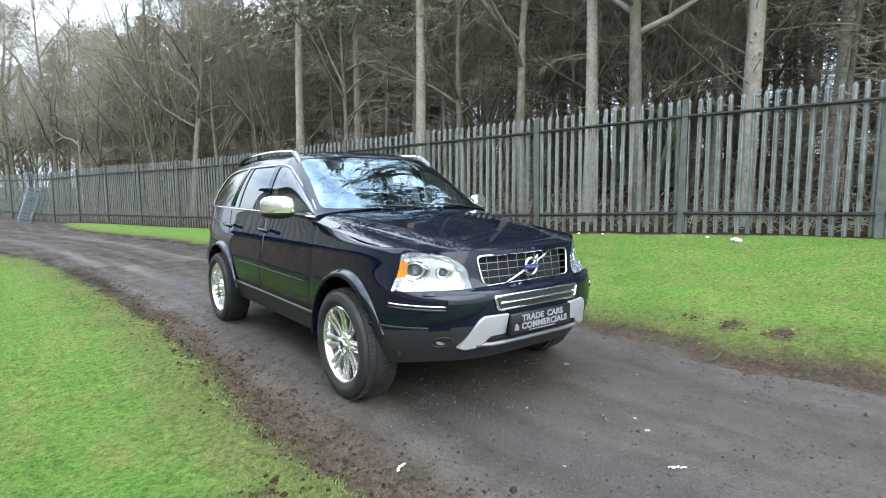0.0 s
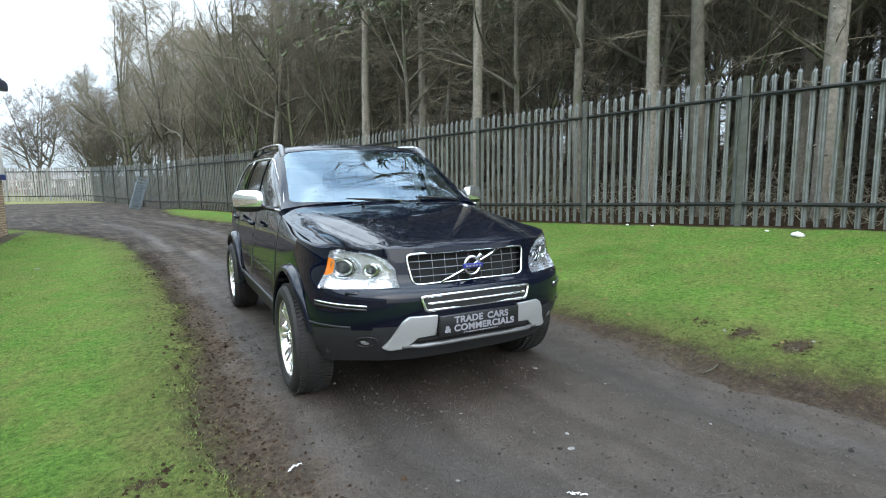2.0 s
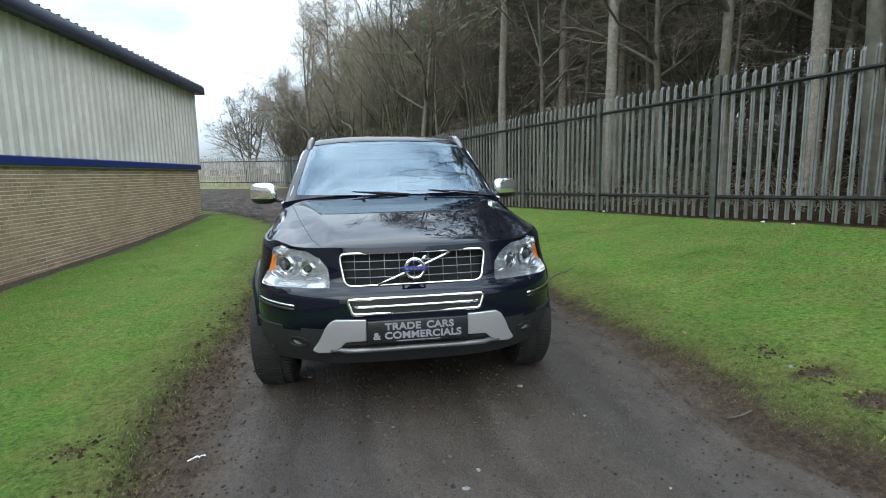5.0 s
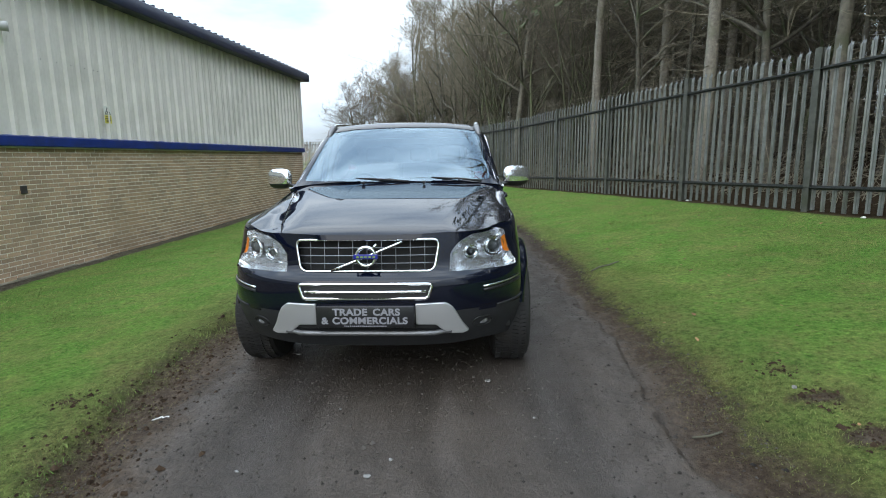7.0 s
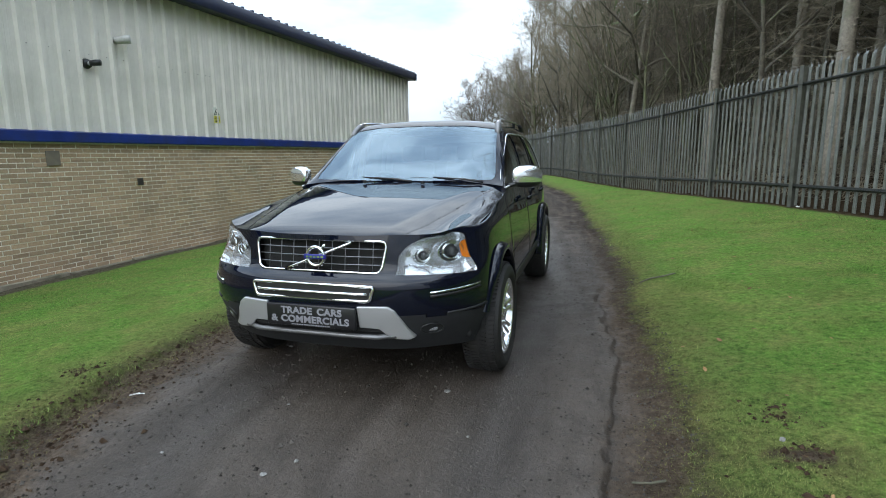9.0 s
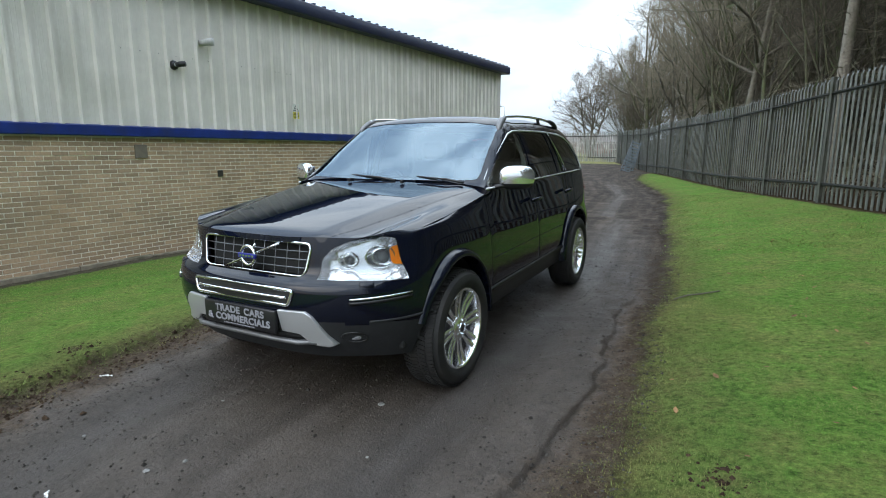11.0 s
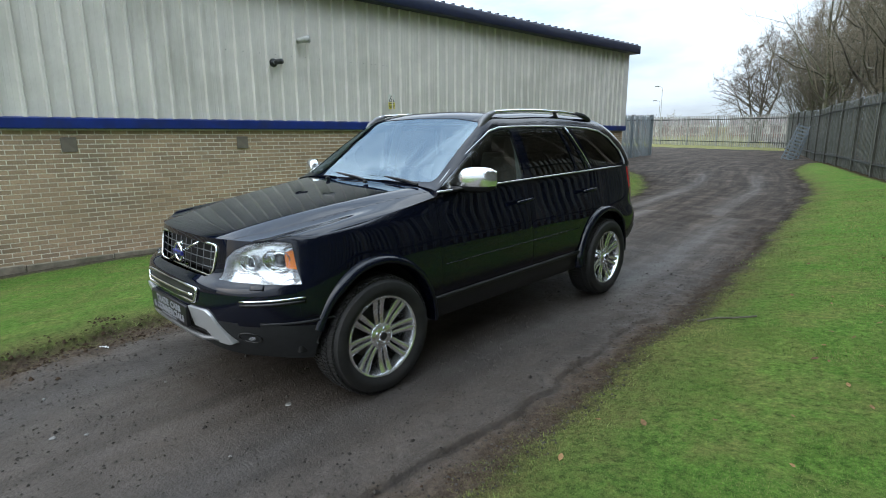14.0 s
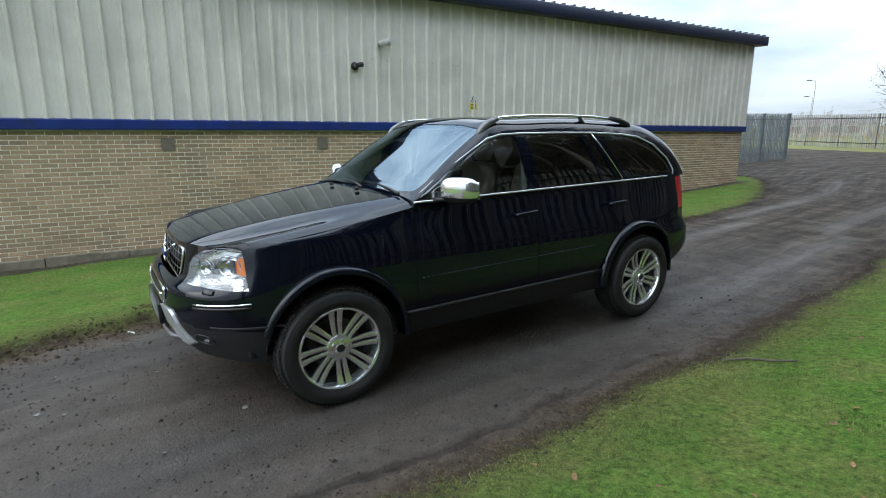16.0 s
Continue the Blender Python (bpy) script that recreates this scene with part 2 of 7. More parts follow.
# ---- building helpers ----
def mesh_from(bm, name, material, smooth=False):
    bmesh.ops.recalc_face_normals(bm, faces=bm.faces) if not smooth else None
    me = bpy.data.meshes.new(name)
    bm.to_mesh(me)
    bm.free()
    if smooth:
        me.polygons.foreach_set("use_smooth", [True] * len(me.polygons))
    if material:
        me.materials.append(material)
    return me


def part(name, bm, material, parent, label="", smooth=False):
    ob = new(name, bm if isinstance(bm, bpy.types.Mesh) else mesh_from(bm, name, material, smooth))
    ob.parent = parent
    if name in ("branch_mass", "crown"):
        ob["kind"] = "stuff"
    if label:
        ob["label"] = label
    return ob


def raw_mesh(name, verts, faces, material, smooth=False):
    me = bpy.data.meshes.new(name)
    me.from_pydata([tuple(v) for v in verts], [], [tuple(f) for f in faces])
    if smooth:
        me.polygons.foreach_set("use_smooth", [True] * len(me.polygons))
    me.materials.append(material)
    return me


def thing(name, label, category, at=(0, 0, 0), group="", kind="", rz=0.0):
    ob = new(name)
    ob.matrix_basis = pose(*at, 0, 0, rz)
    return tagged(ob, label, category, group, kind)


def add_box(bm, lo, hi, m=None):
    """A box between two corners."""
    vs = [bm.verts.new((x, y, z)) for x in (lo[0], hi[0]) for y in (lo[1], hi[1]) for z in (lo[2], hi[2])]
    for f in ((0, 1, 3, 2), (4, 6, 7, 5), (0, 4, 5, 1), (2, 3, 7, 6), (0, 2, 6, 4), (1, 5, 7, 3)):
        bm.faces.new([vs[i] for i in f])
    if m is not None:
        bmesh.ops.transform(bm, matrix=m, verts=vs)
    return vs


def box_bm(lo, hi, bevel=0.0, segments=2):
    bm = bmesh.new()
    add_box(bm, lo, hi)
    bmesh.ops.recalc_face_normals(bm, faces=bm.faces)
    if bevel > 0:
        bmesh.ops.bevel(bm, geom=bm.edges[:], offset=bevel, segments=segments, affect="EDGES", profile=0.5)
    return bm


def sweep(bm, path, radius, sides=8, closed=False, cap=True, flat=1.0):
    """A tube along a path; radius: one number or one per point."""
    pts = [Vector(p) for p in path]
    n = len(pts)
    rs = radius if isinstance(radius, (list, tuple)) else [radius] * n
    rings = []
    side = None
    for i, p in enumerate(pts):
        a, b = (pts[i - 1], pts[(i + 1) % n]) if closed else (pts[max(i - 1, 0)], pts[min(i + 1, n - 1)])
        d = (b - a).normalized()
        if side is None:
            side = d.cross(Vector((0, 0, 1)))
            if side.length < 1e-3:
                side = d.cross(Vector((1, 0, 0)))
        side = (side - d * side.dot(d)).normalized()
        up = d.cross(side)
        rings.append([bm.verts.new(p + rs[i] * (math.cos(2 * math.pi * k / sides) * side + flat * math.sin(2 * math.pi * k / sides) * up)) for k in range(sides)])
    for i in range(n if closed else n - 1):
        q, r = rings[i], rings[(i + 1) % n]
        for k in range(sides):
            bm.faces.new((q[k], q[(k + 1) % sides], r[(k + 1) % sides], r[k]))
    if cap and not closed:
        bm.faces.new(rings[0][::-1])
        bm.faces.new(rings[-1])
    return rings


def interp(x, xs, ys):
    return float(np.interp(x, xs, ys))


# ---- the lie of the land ----
LEFT_Y = [-30, -5, -2, 0, 1, 1.5, 2, 3, 5, 8, 11, 12.4, 14.7, 16.4, 18, 20, 21.6, 23, 25, 300]
LEFT_X = [16, 4.6, 3.0, 1.92, 1.32, 1.12, 1.04, 0.94, 0.85, 0.5, 0.08, -0.1, -0.65, -1.3, -2.1, -3.3, -4.5, -9, -30, -30]
RIGHT_Y = [-30, -5, 0, 1.6, 3.7, 5.6, 8, 10.9, 12.2, 17.8, 20.4, 25, 29, 33, 300]
RIGHT_X = [26, 6.8, 4.6, 4.15, 4.05, 3.88, 3.6, 3.1, 2.95, 2.0, 1.2, -0.3, -0.9, 1.5, 40]
FENCE_P, FENCE_D = Vector((7.72, 7.51)), Vector((-0.3386, 0.9409)).normalized()


def lie(x, y):
    """Signed distance past the road's edge (negative on the road), and the height of the land there. Arrays."""
    xl, xr = np.interp(y, LEFT_Y, LEFT_X), np.interp(y, RIGHT_Y, RIGHT_X)
    dl, dr = xl - x, x - xr
    sd = np.maximum(dl, dr)
    far = np.clip((y - 14) / 30, 0, 1)
    left = -0.085 * np.clip(dl, 0, 6.0) * (1 - 0.5 * far)
    turf = (0.075 * np.clip((dl - 0.33) / 0.1, 0, 1) - 0.02 * np.clip(dl / 0.1, 0, 1)) * np.clip((12 - y) / 6, 0, 1)
    d = np.clip(dr, 0, 40)
    bank = (0.16 * np.minimum(d, 5) / (1 + 0.03 * d)) * (1 - 0.75 * far) + 0.03 * np.clip(d - 5, 0, 12)
    h = np.where(dl > 0, left + turf, 0) + np.where(dr > 0, bank, 0)
    # the asphalt ends in a broken lip on the fence's side, and the wood's floor climbs away from the fence
    lip = np.clip((7 - y) / 3, 0, 1) * np.clip((y + 4) / 2, 0, 1)
    h = h - 0.035 * lip * np.clip((dr + 0.08) / 0.015, 0, 1) * np.clip((0.55 - dr) / 0.4, 0, 1)
    behind = (x - (FENCE_P.x + (y - FENCE_P.y) * FENCE_D.x / FENCE_D.y)) * FENCE_D.y
    h = h + 0.10 * np.clip(behind - 3, 0, 30)
    # the yard rises a little towards the far fence
    h = h + 0.3 * np.clip((y - 22) / 32, 0, 1) + 0.012 * np.clip(-7 - x, 0, 20) * np.clip((y - 40) / 15, 0, 1)
    # ruts
    mid = (xl + xr) / 2
    rut = np.exp(-((np.abs(x - mid) - 0.85) / 0.3) ** 2)
    h = h - 0.03 * rut * (sd < 0)
    return sd, h


LAND = {}


def surface(x, y):
    """Distance past the road's edge and height of the finished ground at x, y (arrays)."""
    xs, ys = LAND["x"], LAND["y"]
    i = np.clip(np.searchsorted(xs, x) - 1, 0, len(xs) - 2)
    j = np.clip(np.searchsorted(ys, y) - 1, 0, len(ys) - 2)
    u, v = (x - xs[i]) / (xs[i + 1] - xs[i]), (y - ys[j]) / (ys[j + 1] - ys[j])
    return [f[i, j] * (1 - u) * (1 - v) + f[i + 1, j] * u * (1 - v) + f[i, j + 1] * (1 - u) * v + f[i + 1, j + 1] * u * v for f in (LAND["sd"], LAND["h"])]


def ground_z(x, y):
    return float(surface(np.array([float(x)]), np.array([float(y)]))[1][0])


def ground_material():
    m = bpy.data.materials.new("land")
    m.use_nodes = True
    nt = m.node_tree
    L = nt.links.new
    p = nt.nodes["Principled BSDF"]
    geo = nt.nodes.new("ShaderNodeNewGeometry")
    pos = geo.outputs["Position"]

    def noise_of(scale, detail=8, rough=0.6, dist=0.0):
        n = nt.nodes.new("ShaderNodeTexNoise")
        n.inputs["Scale"].default_value, n.inputs["Detail"].default_value = scale, detail
        n.inputs["Roughness"].default_value, n.inputs["Distortion"].default_value = rough, dist
        L(pos, n.inputs["Vector"])
        return n.outputs["Fac"]

    def ramp(fac, *stops):
        r = nt.nodes.new("ShaderNodeValToRGB")
        e = r.color_ramp.elements
        while len(e) < len(stops):
            e.new(0.5)
        for i, (at, c) in enumerate(stops):
            e[i].position, e[i].color = at, (*c, 1) if len(c) == 3 else c
        L(fac, r.inputs["Fac"])
        return r.outputs["Color"]

    def mixc(f, a, b):
        x = nt.nodes.new("ShaderNodeMix")
        x.data_type = "RGBA"
        for k, v in (("Factor", f), ("A", a), ("B", b)):
            if isinstance(v, (float, int)):
                x.inputs[k].default_value = v
            elif isinstance(v, tuple):
                x.inputs[k].default_value = (*v, 1)
            else:
                L(v, x.inputs[k])
        return x.outputs["Result"]

    def math2(op, a, b=None, c=None):
        x = nt.nodes.new("ShaderNodeMath")
        x.operation = op
        for i, v in enumerate((a, b, c)):
            if v is None:
                continue
            if isinstance(v, (float, int)):
                x.inputs[i].default_value = v
            else:
                L(v, x.inputs[i])
        return x.outputs[0]

    def rng(v, lo, hi, a=0.0, b=1.0):
        x = nt.nodes.new("ShaderNodeMapRange")
        x.interpolation_type = "SMOOTHSTEP"
        for k, q in (("From Min", lo), ("From Max", hi), ("To Min", a), ("To Max", b)):
            x.inputs[k].default_value = q
        L(v, x.inputs["Value"])
        return x.outputs["Result"]

    at = nt.nodes.new("ShaderNodeAttribute")
    at.attribute_name = "edge"
    yard = nt.nodes.new("ShaderNodeAttribute")
    yard.attribute_name = "yard"
    wheel = nt.nodes.new("ShaderNodeAttribute")
    wheel.attribute_name = "wheel"
    sd = at.outputs["Fac"]
    wob = math2("MULTIPLY_ADD", noise_of(1.3, 9, 0.7), 0.5, -0.25)
    fine = math2("MULTIPLY_ADD", noise_of(9, 8, 0.75), 0.34, -0.17)
    sdw = math2("ADD", sd, math2("ADD", wob, fine))
    # asphalt with worn stone, dried mud in patches and smooth wet wheel tracks
    asph = ramp(noise_of(48, 6, 0.8), (0.33, (0.036, 0.029, 0.024)), (0.5, (0.058, 0.048, 0.040)), (0.64, (0.082, 0.070, 0.060)), (0.74, (0.13, 0.116, 0.103)))
    vor = nt.nodes.new("ShaderNodeTexVoronoi")
    vor.inputs["Scale"].default_value = 26
    L(pos, vor.inputs["Vector"])
    pit = ramp(vor.outputs["Distance"], (0.12, (1, 1, 1)), (0.2, (0, 0, 0)))
    pit2 = ramp(noise_of(7, 4, 0.6), (0.44, (0, 0, 0)), (0.56, (1, 1, 1)))
    asph = mixc(math2("MULTIPLY", math2("MULTIPLY", pit, pit2), 0.75), asph, (0.016, 0.015, 0.014))
    worn = ramp(noise_of(5, 8, 0.7), (0.36, (0.8, 0.79, 0.77)), (0.64, (1.15, 1.15, 1.16)))
    mul = nt.nodes.new("ShaderNodeVectorMath")
    mul.operation = "MULTIPLY"
    L(asph, mul.inputs[0])
    L(worn, mul.inputs[1])
    asph = mul.outputs["Vector"]
    patch = ramp(noise_of(0.8, 7, 0.6), (0.42, (0, 0, 0)), (0.66, (1, 1, 1)))
    asph = mixc(math2("MULTIPLY", patch, 0.55), asph, mixc(noise_of(30), (0.048, 0.038, 0.03), (0.105, 0.085, 0.068)))
    asph = mixc(math2("MULTIPLY", wheel.outputs["Fac"], 0.4), asph, (0.062, 0.056, 0.053))
    mud = ramp(noise_of(22, 9, 0.8), (0.32, (0.026, 0.017, 0.011)), (0.5, (0.064, 0.046, 0.031)), (0.68, (0.115, 0.088, 0.061)))
    yardc = ramp(noise_of(1.6, 10, 0.75), (0.34, (0.018, 0.013, 0.009)), (0.5, (0.042, 0.032, 0.024)), (0.66, (0.085, 0.07, 0.056)))
    g1 = ramp(noise_of(1.1, 8, 0.6), (0.3, (0.082, 0.182, 0.033)), (0.52, (0.117, 0.226, 0.042)), (0.68, (0.205, 0.257, 0.071)))
    g2 = ramp(noise_of(60, 6, 0.8), (0.34, (0.036, 0.069, 0.015)), (0.55, (0.104, 0.208, 0.038)), (0.72, (0.195, 0.29, 0.08)))
    grass = mixc(0.62, g1, g2)
    straw = ramp(noise_of(2.3, 9, 0.75), (0.44, (0, 0, 0)), (0.62, (1, 1, 1)))
    grass = mixc(math2("MULTIPLY", straw, 0.62), grass, (0.18, 0.168, 0.065))
    thin = rng(sdw, 0.3, 1.0, 1.0, 0.0)
    grass = mixc(math2("MULTIPLY", thin, 0.6), grass, (0.1, 0.09, 0.042))
    grain = nt.nodes.new("ShaderNodeTexVoronoi")
    grain.inputs["Scale"].default_value = 62
    L(pos, grain.inputs["Vector"])
    gsep = nt.nodes.new("ShaderNodeSeparateColor")
    L(grain.outputs["Color"], gsep.inputs["Color"])
    lat = nt.nodes.new("ShaderNodeAttribute")
    lat.attribute_name = "lateral"
    psep = nt.nodes.new("ShaderNodeSeparateXYZ")
    L(pos, psep.inputs["Vector"])
    streak = nt.nodes.new("ShaderNodeCombineXYZ")
    L(math2("MULTIPLY", lat.outputs["Fac"], 4.5), streak.inputs["X"])
    L(math2("MULTIPLY", psep.outputs["Y"], 0.3), streak.inputs["Y"])
    lines = nt.nodes.new("ShaderNodeTexNoise")
    lines.inputs["Scale"].default_value, lines.inputs["Detail"].default_value, lines.inputs["Roughness"].default_value = 1.0, 8, 0.62
    L(streak.outputs["Vector"], lines.inputs["Vector"])
    drag = ramp(lines.outputs["Fac"], (0.34, (0.66, 0.64, 0.62)), (0.5, (0.96, 0.95, 0.94)), (0.66, (1.22, 1.23, 1.26)))
    shade = math2("MULTIPLY_ADD", gsep.outputs["Red"], 0.22, 0.87)
    holes = ramp(noise_of(30, 4, 0.7), (0.30, (0.3, 0.3, 0.3)), (0.36, (1, 1, 1)))
    road = mixc(rng(sdw, -0.16, 0.06), asph, mud)
    for tex in (shade, holes, drag):
        sc = nt.nodes.new("ShaderNodeVectorMath")
        sc.operation = "MULTIPLY"
        L(road, sc.inputs[0])
        L(tex, sc.inputs[1])
        road = sc.outputs["Vector"]
    road = mixc(yard.outputs["Fac"], road, mixc(math2("MULTIPLY", wheel.outputs["Fac"], 0.7), yardc, mixc(noise_of(3.5, 7, 0.7), yardc, (0.135, 0.124, 0.112))))
    ruts = ramp(lines.outputs["Fac"], (0.36, (0.45, 0.43, 0.41)), (0.5, (0.95, 0.94, 0.93)), (0.62, (1.5, 1.5, 1.52)))
    rm = nt.nodes.new("ShaderNodeVectorMath")
    rm.operation = "MULTIPLY"
    L(road, rm.inputs[0])
    L(ruts, rm.inputs[1])
    road = mixc(math2("MULTIPLY", yard.outputs["Fac"], 0.9), road, rm.outputs["Vector"])
    dryf = nt.nodes.new("ShaderNodeAttribute")
    dryf.attribute_name = "dry"
    grass = mixc(math2("MULTIPLY", dryf.outputs["Fac"], 0.75), grass, (0.24, 0.225, 0.11))
    clump = ramp(noise_of(21, 8, 0.85), (0.36, (0.36, 0.4, 0.36)), (0.5, (1.0, 1.0, 0.95)), (0.64, (1.7, 1.6, 1.5)))
    gm = nt.nodes.new("ShaderNodeVectorMath")
    gm.operation = "MULTIPLY"
    L(grass, gm.inputs[0])
    L(clump, gm.inputs[1])
    grass = gm.outputs["Vector"]
    col = mixc(rng(sdw, 0.16, 0.42), road, grass)
    litterf = nt.nodes.new("ShaderNodeAttribute")
    litterf.attribute_name = "wood"
    floor = ramp(noise_of(9, 9, 0.75), (0.3, (0.02, 0.014, 0.008)), (0.55, (0.055, 0.038, 0.022)), (0.75, (0.1, 0.07, 0.04)))
    col = mixc(rng(math2("ADD", litterf.outputs["Fac"], math2("MULTIPLY", wob, 0.5)), 0.3, 0.6), col, floor)
    # bare trodden soil along the foot of the unit's wall
    bare = ramp(noise_of(14, 8, 0.75), (0.32, (0.034, 0.027, 0.018)), (0.5, (0.085, 0.072, 0.052)), (0.68, (0.155, 0.138, 0.108)))
    foot = math2("ADD", psep.outputs["X"], math2("ADD", math2("MULTIPLY", wob, 0.9), math2("MULTIPLY", fine, 0.8)))
    col = mixc(math2("MULTIPLY", rng(foot, -4.2, -4.04, 1.0, 0.0), rng(psep.outputs["Y"], 20.0, 20.6, 1.0, 0.0)), col, bare)
    # dark line at the asphalt lip: the lip's shadow painted in with soil-filled crack
    crack_shade = nt.nodes.new("ShaderNodeAttribute")
    crack_shade.attribute_name = "crack_shade"
    col = mixc(crack_shade.outputs["Fac"], col, (0.012, 0.009, 0.007))
    L(col, p.inputs["Base Color"])
    dry = rng(sdw, -0.1, 0.25)
    rr = math2("ADD", math2("MULTIPLY_ADD", noise_of(3.5, 6), 0.5, 0.30), math2("MULTIPLY", yard.outputs["Fac"], 0.4))
    rr = math2("SUBTRACT", rr, math2("MULTIPLY", wheel.outputs["Fac"], 0.14))
    L(math2("MAXIMUM", math2("MINIMUM", math2("ADD", rr, math2("MULTIPLY", dry, 0.6)), 0.95), 0.25), p.inputs["Roughness"])
    L(rng(sdw, 0.0, 0.35, 0.27, 0.05), p.inputs["Specular IOR Level"])
    hgt = math2("ADD", math2("MULTIPLY", noise_of(70, 5, 0.85), 0.8), math2("ADD", math2("MULTIPLY", noise_of(16, 8, 0.8), 1.2), math2("MULTIPLY", grain.outputs["Distance"], -0.5)))
    b = nt.nodes.new("ShaderNodeBump")
    L(rng(sdw, -0.1, 0.15, 0.42, 0.9), b.inputs["Strength"])
    b.inputs["Distance"].default_value = 0.025
    L(hgt, b.inputs["Height"])
    L(b.outputs["Normal"], p.inputs["Normal"])
    return m


def steps(*spans):
    out = []
    for a, b, d in spans:
        out += list(np.arange(a, b, d))
    return np.array(out + [spans[-1][1]])


# bare scrapes in the turf: x, y, radius
SOIL = [(4.93, 1.62, .05), (4.90, 2.05, .03), (4.88, 2.44, .03), (0.32, 2.0, .03)]


def build_land():
    xs = steps((-700, -60, 80), (-60, -20, 4), (-20, -5.5, 0.5), (-5.5, 0.4, 0.07), (0.4, 3.55, 0.04), (3.55, 4.5, 0.014), (4.6, 5.6, 0.04), (5.6, 9.2, 0.07), (9.2, 20, 0.4), (20, 60, 4), (60, 700, 80))
    ys = steps((-700, -60, 80), (-60, -8, 4), (-8, -1.5, 0.3), (-1.5, 7, 0.045), (7, 12, 0.07), (12, 22, 0.15), (22, 60, 0.6), (60, 100, 4), (100, 1000, 90))
    gx, gy = np.meshgrid(xs, ys, indexing="ij")
    x, y = gx.ravel(), gy.ravel()
    wx = np.array([0.10 * noise.noise(Vector((a * 1.1, b * 1.1, 5))) + 0.06 * noise.noise(Vector((a * 4, b * 4, 8))) + 0.03 * noise.noise(Vector((a * 13, b * 13, 2))) if abs(a) < 12 and -9 < b < 40 else 0.0 for a, b in zip(x, y)])
    sd, h = lie(x + wx, y)
    # the soil band is wider on the unit's side
    onleft = np.interp(y, LEFT_Y, LEFT_X) - x - wx > 0
    sd = np.where(onleft & (sd > 0), sd * 0.78, sd)
    # the soil runs wide on the fence's side before the car
    onright = x + wx - np.interp(y, RIGHT_Y, RIGHT_X) > 0
    sd = np.where(onright & (sd > 0), sd * np.interp(y, [-6, 1.2, 2.6, 4.5], [0.5, 0.6, 0.85, 1.0]), sd)
    near = (np.abs(x) < 12) & (y > -9) & (y < 60)
    bumpy = np.zeros_like(h)
    for i in np.nonzero(near)[0]:
        q = Vector((x[i], y[i], 0))
        e = math.exp(-((sd[i] - 0.02) / 0.3) ** 2)
        bumpy[i] = 0.012 * noise.noise(q * 0.9) + (0.006 + 0.028 * e) * noise.noise(q * 4.5) + (0.003 + 0.016 * e) * noise.noise(q * 13) - 0.02 * e
    h = h + bumpy
    fx = FENCE_P.x + (y - FENCE_P.y) * FENCE_D.x / FENCE_D.y
    wood = np.clip((x - fx + 0.35) / 0.5, 0, 1) * (y < 44)
    yard = np.clip((y - 4.5) / 7, 0, 1)
    sd = np.where((y > 40.3 - 0.326 * (x + 5.4)) & (x < fx), 0.6, sd)
    xl, xr = np.interp(y, LEFT_Y, LEFT_X), np.interp(y, RIGHT_Y, RIGHT_X)
    for cx, cy, r in SOIL:
        sd = np.minimum(sd, 0.12 + 4.0 * (np.hypot((x - cx) * 0.7, y - cy) + 1.2 * wx - r))
        h = h - 0.02 * np.exp(-((x - cx) ** 2 + (y - cy) ** 2) / (r * r * .8))
    wheel = np.exp(-((np.abs(x - np.where(y > 12, xr - 1.9, (xl + xr) / 2)) - 0.85) / 0.22) ** 2) * np.clip((25 - y) / 5, 0, 1)
    # where the lip's shadow and the soil in its gap are painted dark
    gapd = x + wx - xr + 0.065
    crack_shade = 0.5 * np.clip(1 - np.abs(gapd) / 0.018, 0, 1) * np.clip((7 - y) / 2, 0, 1) * np.clip((y + 3) / 2, 0, 1)
    nx, ny = len(xs), len(ys)
    LAND.update(x=xs, y=ys, sd=sd.reshape(nx, ny), h=h.reshape(nx, ny))
    idx = np.arange(nx * ny).reshape(nx, ny)
    quads = np.stack([idx[:-1, :-1], idx[1:, :-1], idx[1:, 1:], idx[:-1, 1:]], -1).reshape(-1, 4)
    onroad = (sd[quads].mean(1) < 0.05)
    material = ground_material()
    for name, sel, label in (("road", onroad, "worn wet grey asphalt track with muddy edges and ruts"), ("ground", ~onroad, "rough mown grass land with bare soil at the track's edge")):
        fs = quads[sel]
        used = np.unique(fs)
        remap = np.zeros(nx * ny, dtype=int)
        remap[used] = np.arange(len(used))
        me = raw_mesh(name, np.stack([x, y, h], -1)[used].tolist(), remap[fs].tolist(), material, True)
        for key, data in (("edge", sd), ("yard", yard), ("wheel", wheel), ("lateral", x + 0.5 * wx - xr), ("wood", wood), ("dry", np.clip((y - 38.5 + 0.326 * (x + 5.4)) / 3, 0, 1)), ("crack_shade", crack_shade)):
            me.attributes.new(key, "FLOAT", "POINT").data.foreach_set("value", data[used].astype(np.float32))
        tagged(new(name, me), label, "road" if name == "road" else "ground", kind="structure")


build_land()

# ---- the industrial unit ----
WALL_X, WALL_Y0, WALL_Y1 = -4.6, -14.0, 20.2
BASE_Z, BAND_Z0, BAND_Z1, EAVE_Z0, EAVE_Z1 = -0.60, 1.60, 1.77, 4.35, 4.63
hall = thing("industrial_unit", "low industrial unit with buff brick base and grey-green ribbed steel cladding", "building", kind="structure")
# the whole unit falls a little towards its far corner
hall.matrix_basis = pose(0, WALL_Y1, 0, -0.58) @ pose(0, -WALL_Y1, 0)


